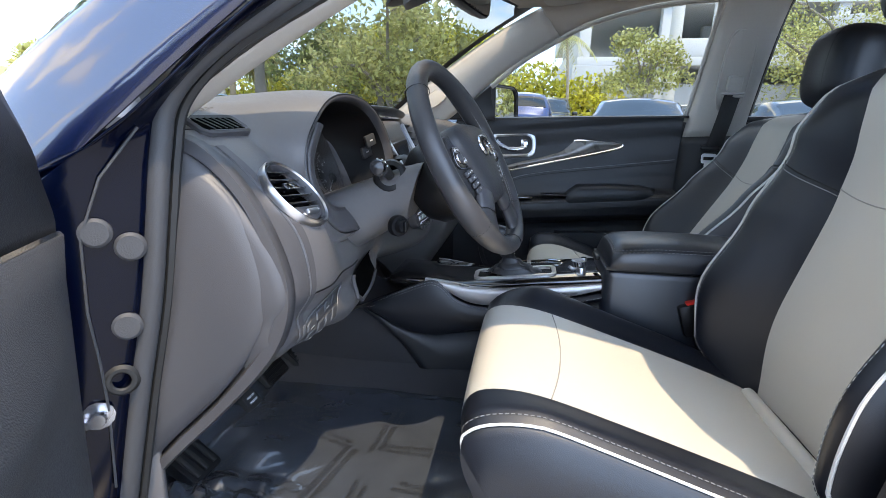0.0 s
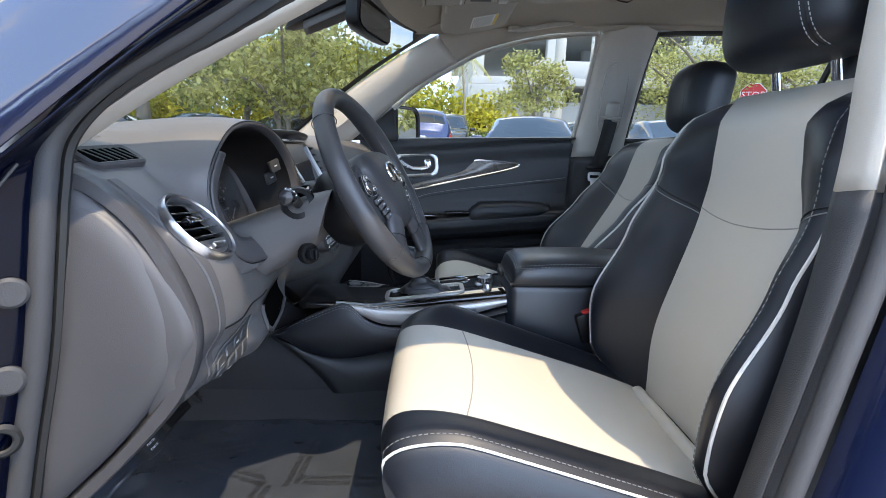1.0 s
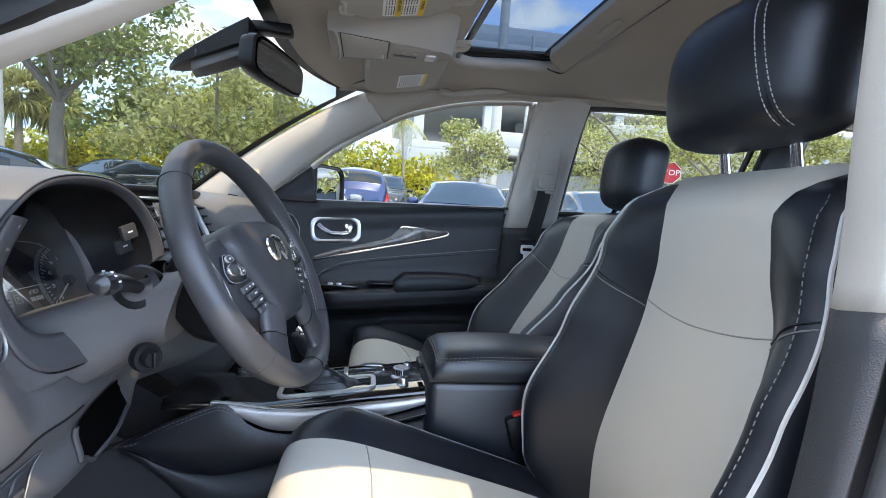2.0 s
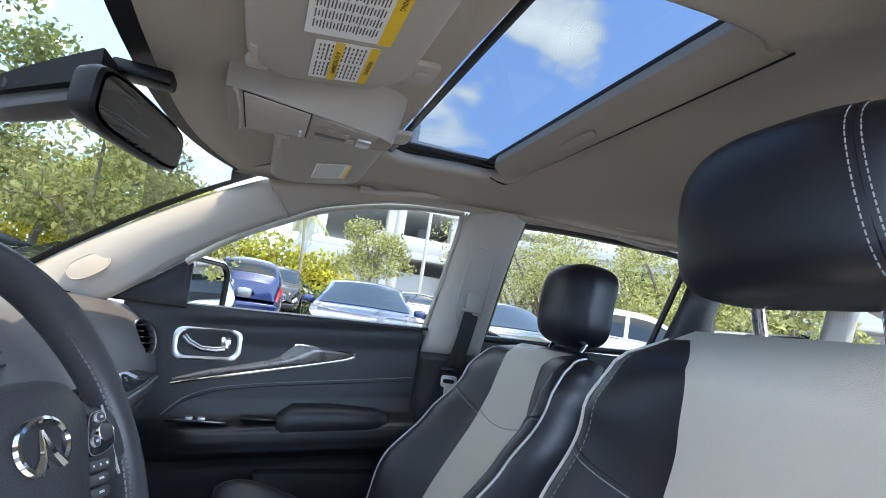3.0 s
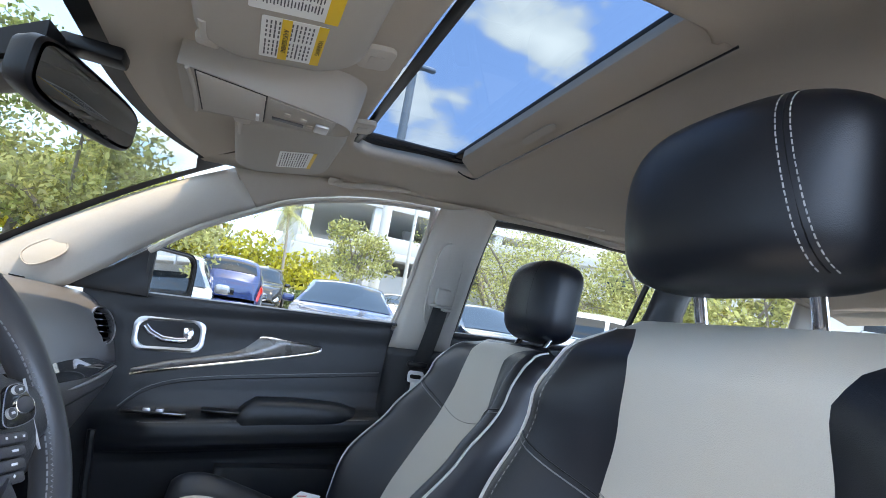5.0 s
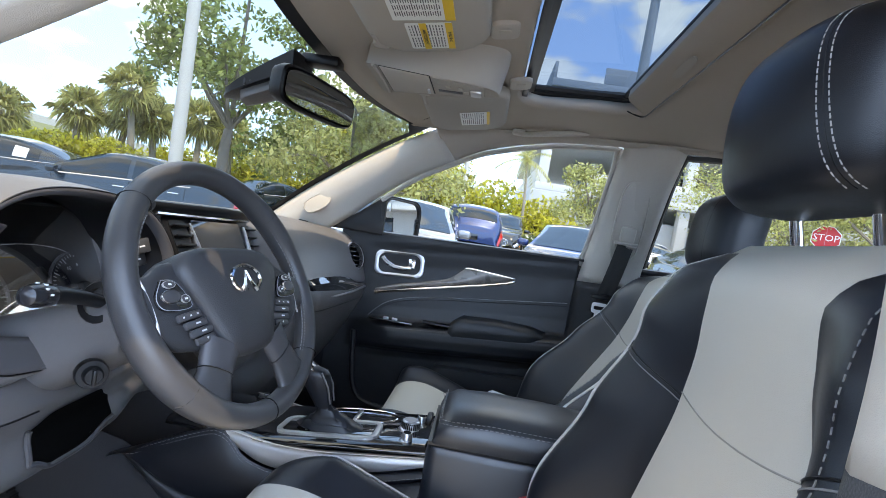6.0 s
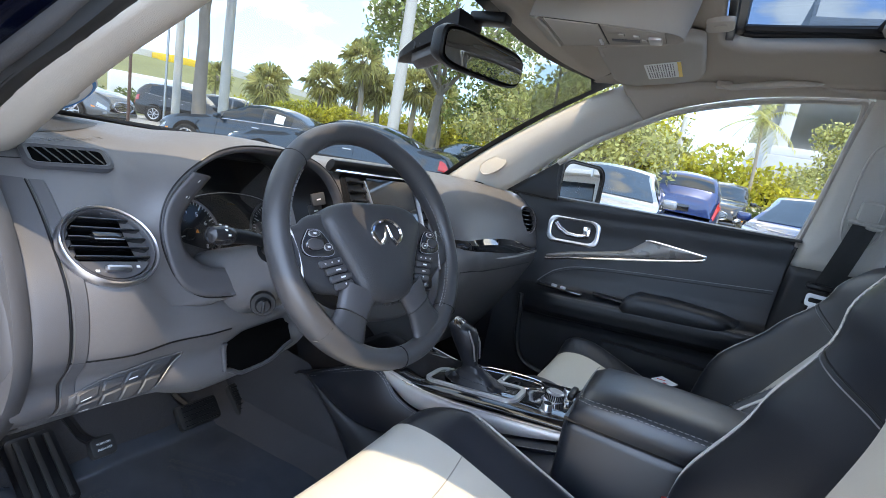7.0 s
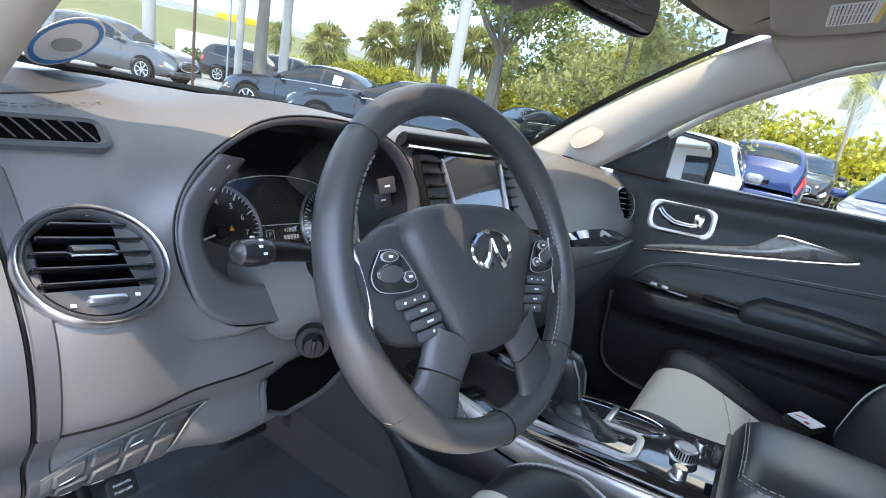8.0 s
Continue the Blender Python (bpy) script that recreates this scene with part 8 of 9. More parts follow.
def leaf_mat(name, color, back=0.45):
    m = bpy.data.materials.new(name)
    m.use_nodes = True
    n, l = m.node_tree.nodes, m.node_tree.links
    n.clear()
    geo = n.new("ShaderNodeNewGeometry")
    ramp = n.new("ShaderNodeValToRGB")
    c = Vector(color)
    ramp.color_ramp.elements[0].color = (*(c * 0.45), 1)
    ramp.color_ramp.elements[1].color = (*(c * 1.45), 1)
    l.new(geo.outputs["Random Per Island"], ramp.inputs[0])
    d = n.new("ShaderNodeBsdfPrincipled"); d.inputs["Roughness"].default_value = 0.45
    t = n.new("ShaderNodeBsdfTranslucent")
    l.new(ramp.outputs[0], d.inputs["Base Color"]); l.new(ramp.outputs[0], t.inputs["Color"])
    mx = n.new("ShaderNodeMixShader"); mx.inputs[0].default_value = back
    l.new(d.outputs[0], mx.inputs[1]); l.new(t.outputs[0], mx.inputs[2])
    o = n.new("ShaderNodeOutputMaterial"); l.new(mx.outputs[0], o.inputs[0])
    return m


LEAF = leaf_mat("green_leaves", (0.27, 0.32, 0.10))
LEAFY = leaf_mat("yellow_green_leaves", (0.50, 0.47, 0.06))
LEAFD = leaf_mat("deep_green_leaves", (0.14, 0.19, 0.06))
LEAFL = leaf_mat("olive_leaves", (0.40, 0.40, 0.15))
FROND = leaf_mat("palm_fronds", (0.50, 0.49, 0.20), 0.55)

solo("ground", grid([[(-300 + 600 * i / 20, -300 + 600 * k / 20, 0.0) for k in range(21)] for i in range(21)]), ASPHALT, "worn grey asphalt parking lot", "asphalt", m=ID)


def bank(u, v):
    """The motorway bank: u away from the car, v along it."""
    h = 4.4 * max(0.0, min(1.0, (u - 34) / 24)) ** 1.2
    h *= max(0.0, min(1.0, (52 - v) / 45))
    return h


rows = []
for i in range(30):
    u = 30 + 70 * i / 29
    row = []
    for k in range(40):
        v = -60 + 115 * k / 39
        a = Vector((-0.85, 0.527, 0)) * u + Vector((0.527, 0.85, 0)) * v
        row.append((a.x, a.y, 0.02 + bank(u, v) + 0.25 * noise.noise((u * 0.2, v * 0.2, 0)) * min(1, (u - 30) / 8)))
    rows.append(row)
solo("bank", grid(rows), GRASS, "grassy motorway embankment beyond the parking lot", "grass bank", m=ID)
bar = []
for k in range(40):
    v = -60 + 110 * k / 39
    a = Vector((-0.85, 0.527, 0)) * 60 + Vector((0.527, 0.85, 0)) * v
    bar.append([(a.x, a.y, bank(60, v) - 0.3), (a.x, a.y, bank(60, v) + 0.75), (a.x - 0.25, a.y + 0.15, bank(60, v) + 0.75), (a.x - 0.3, a.y + 0.2, bank(60, v) - 0.3)])
solo("barrier", grid(bar), CONC, "pale concrete motorway barrier on the bank", "barrier", m=ID)
trk = thing("works_trailer", (-47, 33, 3.6), "yellow works trailer on the motorway", "trailer", m=ID)
part("load", box((-49, 34, 4.6), (3.2, 5.0, 0.8), 0.1, Matrix.Identity(4)), YELLOW, trk)
solo("verge", box((-9.5, 17.0, 0.03), (16, 9.5, 0.12), 0.04), GRASS, "grass island with trees in the parking lot", "grass", m=ID)
solo("verge", box((9.5, 16.0, 0.03), (14, 6, 0.12), 0.04), GRASS, "grass island beside the garage", "grass", m=ID)


def crown_mesh(rng, centres, leaves, size, flat=0.7):
    """Many small leaves in clumps: one mesh, each leaf a folded diamond."""
    C = np.array([c[:3] for c in centres])
    R = np.array([c[3] for c in centres])
    idx = rng.choice(len(C), leaves, p=R ** 2 / (R ** 2).sum())
    d = rng.normal(size=(leaves, 3))
    d /= np.linalg.norm(d, axis=1)[:, None]
    r = rng.random(leaves) ** 0.45
    pos = C[idx] + d * (R[idx] * r)[:, None] * np.array([1, 1, flat])
    a = rng.normal(size=(leaves, 3)); a /= np.linalg.norm(a, axis=1)[:, None]
    b = np.cross(a, rng.normal(size=(leaves, 3))); b /= np.linalg.norm(b, axis=1)[:, None] + 1e-9
    s = size * (0.6 + 0.8 * rng.random(leaves))[:, None]
    v = np.stack([pos - a * s, pos + b * s * 0.5, pos + a * s, pos - b * s * 0.5], 1).reshape(-1, 3)
    f = np.arange(leaves * 4).reshape(-1, 4)
    return v.tolist(), f.tolist()


def tree(name, x, y, h, rad, trunk_h, r0, leaf, label, leaves=9000, size=0.10, seed=1, stems=1, spread=1.0, lean=(0, 0), squash=0.75, clumps=26, low=0.35):
    rng = np.random.default_rng(seed)
    th = thing(name, (x, y, 0), label, "tree", m=ID)
    limbs, centres = [], []
    for s in range(stems):
        a = s * math.tau / max(1, stems) + 0.5
        base = Vector((x + 0.25 * (stems > 1) * math.cos(a), y + 0.25 * (stems > 1) * math.sin(a), 0))
        fork = Vector((x + lean[0] + (0.7 * (stems > 1)) * math.cos(a), y + lean[1] + (0.7 * (stems > 1)) * math.sin(a), trunk_h))
        path = [base.lerp(fork, k / 6) + Vector((0.12 * math.sin(k * 1.3 + s), 0.12 * math.cos(k * 1.7 + s), 0)) * (k / 6) * r0 * 4 for k in range(7)]
        limbs.append(tube(path, [r0 * (1.25 - 0.45 * k / 6) / (1 + 0.5 * (stems > 1)) for k in range(7)], 9))
        nb = max(3, 8 // stems)
        for q in range(nb):
            t = a + q * math.tau / nb + rng.random()
            reach = rad * (0.45 + 0.5 * rng.random()) * spread
            tip = path[-1] + Vector((reach * math.cos(t), reach * math.sin(t), (h - trunk_h) * (low + (1 - low) * rng.random() * 0.9)))
            mid_ = path[-1].lerp(tip, 0.5) + Vector((0, 0, 0.25 * (h - trunk_h) * (rng.random() - 0.2)))
            pts = catmull([path[-2], path[-1], mid_, tip], 9)
            limbs.append(tube(pts, [r0 * 0.55 * (1 - 0.1 * k) + 0.01 for k in range(9)], 6))
            for w in (5, 7):
                t2 = rng.random() * math.tau
                tw = pts[w] + Vector((math.cos(t2), math.sin(t2), 0.5 * rng.random())) * rad * 0.3
                limbs.append(tube([pts[w], pts[w].lerp(tw, 0.5) + Vector((0, 0, 0.1)), tw], [r0 * 0.16, r0 * 0.1, 0.008], 5))
                centres.append((*tw, rad * (0.16 + 0.16 * rng.random())))
            centres.append((*tip, rad * (0.20 + 0.18 * rng.random())))
    for q in range(clumps):
        t, rr = rng.random() * math.tau, rad * math.sqrt(rng.random())
        zz = trunk_h + (h - trunk_h) * (low + (1 - low) * rng.random() * math.sqrt(max(0.05, 1 - (rr / rad) ** 2)))
        centres.append((x + lean[0] + rr * math.cos(t), y + lean[1] + rr * math.sin(t), zz, rad * (0.14 + 0.16 * rng.random())))
    part("trunk", join(*limbs), BARK, th, "grey bark trunk and limbs")
    part("crown", crown_mesh(rng, centres, leaves, size, squash), leaf, th, "crown of small leaves", smooth=False)
    return th


def palm(x, y, h, seed, fan=True, r=0.14, frond=1.5):
    rng = np.random.default_rng(seed)
    th = thing("palm_tree", (x, y, 0), "palm tree with a rough pale trunk and fan fronds", "palm", "palms", m=ID)
    lean = Vector((rng.normal() * 0.3, rng.normal() * 0.3, 0))
    path = [Vector((x, y, 0)) + lean * (k / 8) ** 2 + Vector((0, 0, h * k / 8)) for k in range(9)]
    part("trunk", tube(path, [r * (1.15 - 0.3 * k / 8) for k in range(9)], 10), PALMBARK, th, "rough pale trunk")
    top = path[-1]
    geos = []
    count = 48 if fan else 18
    for q in range(count):
        t = q * 2.4 + rng.random() * 0.4
        el = radians(80 - 150 * q / count + rng.normal() * 8)
        d = Vector((math.cos(t) * math.cos(el), math.sin(t) * math.cos(el), math.sin(el)))
        side = d.cross(Vector((0, 0, 1))).normalized()
        up_ = side.cross(d)
        if fan:
            c = top + d * frond * (0.40 + 0.15 * rng.random())
            twist = rng.normal() * 0.8
            across = side * math.cos(twist) + up_ * math.sin(twist)
            for s in range(-5, 6):
                a = s * 0.30
                e = c + (d * math.cos(a) + across * math.sin(a)) * frond * (0.50 - 0.02 * abs(s) + 0.1 * rng.random())
                tip = e + (e - c) * 0.35 - Vector((0, 0, frond * (0.16 + 0.20 * rng.random())))
                wv = (across * math.cos(a) - d * math.sin(a)) * 0.050 * frond
                geos.append(([c, c.lerp(e, 0.45) + wv, e + wv * 0.6, tip, e - wv * 0.6, c.lerp(e, 0.45) - wv], [(0, 1, 2, 3, 4, 5)]))
            geos.append(([top, c + side * 0.015, c - side * 0.015], [(0, 1, 2)]))
        else:
            pts = [top + d * frond * 1.6 * (k / 7) - Vector((0, 0, 1.0 * (k / 7) ** 2 * frond * 0.8)) for k in range(8)]
            for k in range(1, 8):
                for s in (-1, 1):
                    for j in (0, 0.5):
                        p = pts[k - 1].lerp(pts[k], j)
                        e = p + side * s * frond * 0.42 * (1 - 0.09 * k) - Vector((0, 0, 0.22)) + d * 0.1
                        geos.append(([p, p + d * 0.07, e], [(0, 1, 2)]))
    part("crown", join(*geos), FROND, th, "crown of drooping fronds", smooth=False)
    return th


def bush(name, pts, leaf, label, leaves=6000, size=0.10, seed=3):
    rng = np.random.default_rng(seed)
    th = thing(name, (pts[0][0], pts[0][1], 0), label, "bush", m=ID)
    part("crown", crown_mesh(rng, pts, leaves, size, 0.9), leaf, th, "dense leaves", smooth=False)
    limbs = [tube([(p[0], p[1], 0), (p[0] + 0.1, p[1], p[2])], 0.04, 5) for p in pts]
    part("stems", join(*limbs), BARK, th)
    return th


tree("oak_tree", -9.4, 16.4, 9.4, 3.4, 3.0, 0.20, LEAF, "tall oak with an open crown on the grass island", 8500, 0.105, 11, clumps=22, low=0.15)
tree("oak_tree", -3.7, 13.4, 4.3, 2.7, 1.5, 0.12, LEAFL, "spreading light green tree on the grass island", 11000, 0.075, 12, stems=3, clumps=34, low=0.05)
tree("oak_tree", -3.0, 17.5, 4.4, 2.2, 1.6, 0.12, LEAFY, "spreading light green tree on the grass island", 6000, 0.09, 13, stems=2, clumps=24, low=0.05)
tree("oak_tree", -7.4, 20.5, 4.8, 3.0, 1.8, 0.14, LEAF, "green tree behind the grass island", 7000, 0.11, 14, clumps=26, low=0.05)
tree("oak_tree", -14.3, 10.0, 9.0, 3.2, 4.6, 0.18, LEAFD, "oak with a dark trunk and high branches", 6500, 0.11, 15, clumps=14, low=0.25)
tree("oak_tree", 3.35, 15.2, 3.45, 1.30, 1.7, 0.06, LEAFL, "young round-headed tree before the garage", 4200, 0.055, 16, clumps=26, low=0.05)
tree("oak_tree", -3.0, 19.8, 3.6, 1.5, 1.2, 0.09, LEAFY, "yellow-green tree behind parked cars", 5000, 0.10, 17, stems=2, clumps=22, low=0.05)
tree("oak_tree", -1.35, 20.0, 3.1, 1.0, 1.4, 0.07, LEAFY, "yellow-green tree behind parked cars", 3000, 0.09, 27, clumps=16, low=0.05)
tree("olive_tree", 9.0, 15.2, 4.7, 3.0, 1.3, 0.14, LEAFL, "many-stemmed olive-green tree beside the lot", 14000, 0.050, 18, stems=5, clumps=34, low=0.15)
tree("olive_tree", 11.0, 11.4, 3.8, 2.3, 1.1, 0.12, LEAFL, "many-stemmed olive-green tree beside the lot", 12000, 0.058, 19, stems=4, clumps=30, low=0.15)
tree("olive_tree", 15.0, 10.5, 4.2, 2.4, 1.3, 0.12, LEAFL, "many-stemmed olive-green tree beside the lot", 7000, 0.10, 20, stems=4, clumps=24, low=0.15)
for i, (x, y, h) in enumerate(((-28.5, 26.8, 3.2), (-14.84, 18.95, 4.35), (-18.9, 17.2, 2.5), (-17.7, 19.2, 3.2), (-16.4, 20.1, 3.4), (-15.0, 20.6, 3.4), (-13.4, 21.2, 3.8), (-12.4, 22.4, 3.4), (-33.0, 25.0, 3.2), (16.0, 22.0, 3.4))):
    palm(x, y, h, 40 + i, frond=1.05)
palm(1.95, 25.2, 4.7, 60, fan=False, r=0.07, frond=1.0)
bush("hedge", [(-26 + 1.3 * k, 21.5 + 0.35 * ((k * 5) % 3) + 0.15 * k, 0.9 + 0.3 * ((k * 7) % 3), 1.25) for k in range(12)], LEAFY, "bright yellow-green shrubs below the palms", 12000, 0.12, 3)
bush("hedge", [(-16 + 1.5 * k, 26.5 + 0.5 * ((k * 5) % 3), 1.3 + 0.4 * ((k * 7) % 3), 1.7) for k in range(14)], LEAFY, "yellow-green hedge behind the grass island", 13000, 0.15, 4)
bush("hedge", [(-3.5 + 1.15 * k, 31 + 0.8 * k, (1.5 + 0.3 * ((k * 7) % 3)) * (1 - 0.11 * k), 1.35 - 0.14 * k) for k in range(6)], LEAFY, "row of yellow-green trees along the street", 8000, 0.13, 5)
bush("hedge", [(-27 - 0.9 * k, 17.2 - 1.3 * k, 0.5, 0.85) for k in range(9)], LEAFD, "dark green hedge at the foot of the bank", 6000, 0.10, 6)
bush("shrub", [(-15.0 + 0.55 * k, 14.4 + 0.5 * k, 1.0 + 0.2 * (k % 2), 0.95) for k in range(4)], LEAFY, "bright yellow-green shrub below the palms", 6000, 0.09, 8)
bush("shrub", [(2.0, 20.0, 0.5, 0.6), (2.6, 20.6, 0.5, 0.6)], LEAFD, "green shrub by the parked cars", 1500, 0.08, 7)


def pole(x, y, h, r, label, lamp=0.0, category="lamp post", material=None):
    th = thing("light_pole", (x, y, 0), label, category, m=ID)
    part("shaft", tube([(x, y, 0), (x, y, h * 0.5), (x, y, h)], [r, r * 0.9, r * 0.75], 10), material or CONC, th)
    if lamp:
        part("arm", tube([(x, y, h - 0.1), (x + 0.3, y - 0.2, h)], 0.05, 6), STEEL, th)
        part("lamp_head", box((x + 0.55, y - 0.35, h + 0.02), (0.7, 0.35, 0.14), 0.04), STEEL, th, "flat lamp head")
    return th


pole(-8.55, 12.4, 9.5, 0.19, "tall round concrete pole on the grass island")
pole(5.35, 20.3, 11.5, 0.24, "tall round concrete lamp pole before the garage", 1)
pole(6.75, 20.6, 8.0, 0.09, "thin grey pole before the garage")
pole(-17.4, 13.4, 9.0, 0.20, "round concrete pole by the far bays")
pole(-18.6, 12.2, 9.0, 0.16, "round concrete pole by the far bays")
pole(-18.3, 8.6, 9.0, 0.22, "round concrete pole by the far bays")
pole(-4.6, 17.6, 4.4, 0.12, "pale trunk-like post among the trees")
pole(-0.9, 18.6, 3.6, 0.12, "pale leaning post behind the parked cars")
for v in (-30, -20, -14, -6, 4, 14):
    a = Vector((-0.85, 0.527, 0)) * 70 + Vector((0.527, 0.85, 0)) * v
    pole(a.x, a.y, 7.2, 0.06, "thin motorway lamp post on the bank", 0, material=STEEL)


def stop_sign(x, y, z, to, w, post):
    th = thing("stop_sign", (x, y, 0), "red octagonal stop sign with white letters on a post", "stop sign", "stop signs", m=ID)
    d = Vector((to[0] - x, to[1] - y, 0)).normalized()
    mm_ = facing((x, y, z), d)
    octo = [(w / 2 / math.cos(math.pi / 8) * math.cos(math.pi / 8 + k * math.pi / 4), w / 2 / math.cos(math.pi / 8) * math.sin(math.pi / 8 + k * math.pi / 4)) for k in range(8)]
    part("plate", plate(octo, 0.004, mm_), PRINT, th, "white edged plate", smooth=False)
    part("field", plate([(p[0] * 0.94, p[1] * 0.94) for p in octo], 0.002, mm_ @ Matrix.Translation((0, 0, 0.002))), SIGNRED, th, "red field", smooth=False)
    part("letters", letters("STOP", w * 0.38, mm_ @ Matrix.Translation((0, 0, 0.004)), 0.001), PRINT, th, "white letters", smooth=False)
    part("post", box((x - d.x * 0.03, y - d.y * 0.03, (z + w * 0.45) / 2), (0.05, 0.05, z + w * 0.45), 0.005), post, th)


stop_sign(-11.35, 6.05, 2.60, (0.3, -0.9), 0.60, SIGNPOST)
stop_sign(8.60, 12.4, 2.2, (0.2, -1.1), 0.60, STEEL)
fl = thing("flag", (-16.9, 10.6, 4), "striped red and white flag on a pole", "flag", m=ID)
part("pole", tube([(-16.9, 10.6, 0), (-16.9, 10.6, 7.5)], 0.04, 6), STEEL, fl)
part("cloth", grid([[(-16.9 + 0.9 * k / 8, 10.6 + 0.12 * math.sin(k), 4.9 + 0.10 * j - 0.03 * k) for k in range(9)] for j in range(9)]), SIGNRED, fl, "red striped cloth", solid=0.01)


# ---- buildings ----
def garage():
    th = thing("parking_garage", (12, 36, 0), "white concrete parking garage with open decks and columns", "building", m=ID)
    x0, x1, y0, y1 = 2.6, 34, 30, 60
    part("stair_tower", box((3.6, 30.6, 1.8), (2.6, 3.0, 3.6), 0.05), GREYWALL, th, "plain grey ground floor wall")
    part("ground_wall", box((20, 31.5, 1.4), (30.5, 0.4, 2.8), 0.05), WHITEWALL, th, "white ground floor wall")
    for lv in range(3):
        z = 3.9 + 3.1 * lv
        part("deck", box(((x0 + x1) / 2, (y0 + y1) / 2, z), (x1 - x0, y1 - y0, 0.45), 0.03), WHITEWALL, th, "concrete deck")
        part("parapet", box(((x0 + x1) / 2 + 1.5, y0 + 0.12, z + 0.7), (x1 - x0 - 3, 0.2, 0.95), 0.03), WHITEWALL, th, "white parapet")
        part("parapet", box((x0 + 0.1, (y0 + y1) / 2, z + 0.7), (0.2, y1 - y0, 0.95), 0.03), WHITEWALL, th, "white parapet")
    for k in range(8):
        x = x0 + 0.4 + 4.3 * k
        for y in (y0 + 0.5, y0 + 8, y0 + 16):
            part("column", box((x, y, 5.2), (0.6, 0.6, 10.4), 0.04), WHITEWALL, th, "square column")
    part("core", box((20, 50, 5), (20, 1, 10), 0.05), DARKIN, th, "dark inner wall")


garage()


def low_building():
    th = thing("low_building", (24, 22, 0), "low white building with dark windows and a canopy", "building", m=ID)
    d = Vector((0.80, -0.60, 0))
    nrm = Vector((-0.60, -0.80, 0))
    mbw = Matrix((d.to_4d(), (-nrm).to_4d(), Vector((0, 0, 1, 0)), Vector((0, 0, 0, 1)))).transposed()
    for i in range(3):
        mbw[i][3] = (13.5, 22.0, 0)[i]
    mbw[3][3] = 1
    part("walls", box((16, 6, 2.3), (36, 12, 4.6), 0.05, mbw), WHITEWALL, th, "white rendered walls")
    part("parapet", box((16, 5.9, 4.75), (36.6, 12.5, 0.5), 0.05, mbw), WHITEWALL, th, "white parapet")
    part("canopy", box((13, -1.2, 2.75), (26, 2.8, 0.22), 0.04, mbw), CONC, th, "flat canopy")
    for k in range(10):
        part("canopy_rib", box((1 + 2.7 * k, -2.62, 2.75), (0.1, 0.08, 0.5), 0.01, mbw), STEEL, th)
    for k in range(9):
        w_ = part("window", box((1.2 + 3.6 * k, -0.02, 3.75), (1.5, 0.12, 0.8), 0.02, mbw), CARGLASS, th, "dark window")
        part("window_frame", box((1.2 + 3.6 * k, -0.06, 3.32), (1.7, 0.1, 0.08), 0.01, mbw), STEEL, w_)
    for k in range(6):
        part("shop_window", box((2.5 + 4.4 * k, -0.02, 1.3), (2.8, 0.12, 1.9), 0.02, mbw), CARGLASS, th, "dark shop window")


low_building()


# ---- parked cars ----
def paint(name, color, metal=0.3):
    return mat(name, color, 0.25, metal=metal, vary=0.05, vscale=2, coat=1.0)


NAVY, BLUE, BLACKC, SILVERC, WHITEC, GREYC = paint("navy_paint", (0.006, 0.020, 0.036)), paint("blue_paint", (0.006, 0.024, 0.105), 0.3), paint("black_paint", (0.008, 0.008, 0.009)), paint("silver_paint", (0.22, 0.23, 0.245), 0.5), paint("white_paint", (0.72, 0.72, 0.72), 0.0), paint("grey_paint", (0.12, 0.13, 0.14), 0.5)


SEDAN = dict(top=[(-2.42, 0.62), (-2.40, 0.90), (-2.32, 1.03), (-2.10, 1.085), (-1.72, 1.11), (-1.25, 1.30), (-0.80, 1.425), (-0.30, 1.46), (0.05, 1.42), (0.50, 1.22), (0.98, 0.995), (1.15, 0.965), (1.7, 0.90), (2.15, 0.80), (2.33, 0.69), (2.42, 0.54)],
             belt=[(-2.42, 0.60), (-2.2, 0.99), (-1.0, 0.985), (0.0, 0.955), (0.9, 0.925), (1.7, 0.83), (2.42, 0.52)], glass=(0.93, 0.10, -0.88, -1.66), side=(0.62, -1.38), post=-0.42)
SUV = dict(top=[(-2.38, 0.66), (-2.37, 1.00), (-2.30, 1.14), (-2.22, 1.30), (-2.00, 1.56), (-1.75, 1.655), (-1.0, 1.70), (-0.35, 1.695), (0.05, 1.62), (0.55, 1.36), (0.98, 1.13), (1.2, 1.095), (1.75, 1.04), (2.15, 0.94), (2.33, 0.78), (2.40, 0.56)],
           belt=[(-2.38, 0.62), (-2.2, 1.10), (-1.0, 1.075), (0.0, 1.05), (0.9, 1.02), (1.7, 0.94), (2.40, 0.54)], glass=(0.94, 0.14, -2.00, -2.22), side=(0.64, -1.85), post=-0.48)


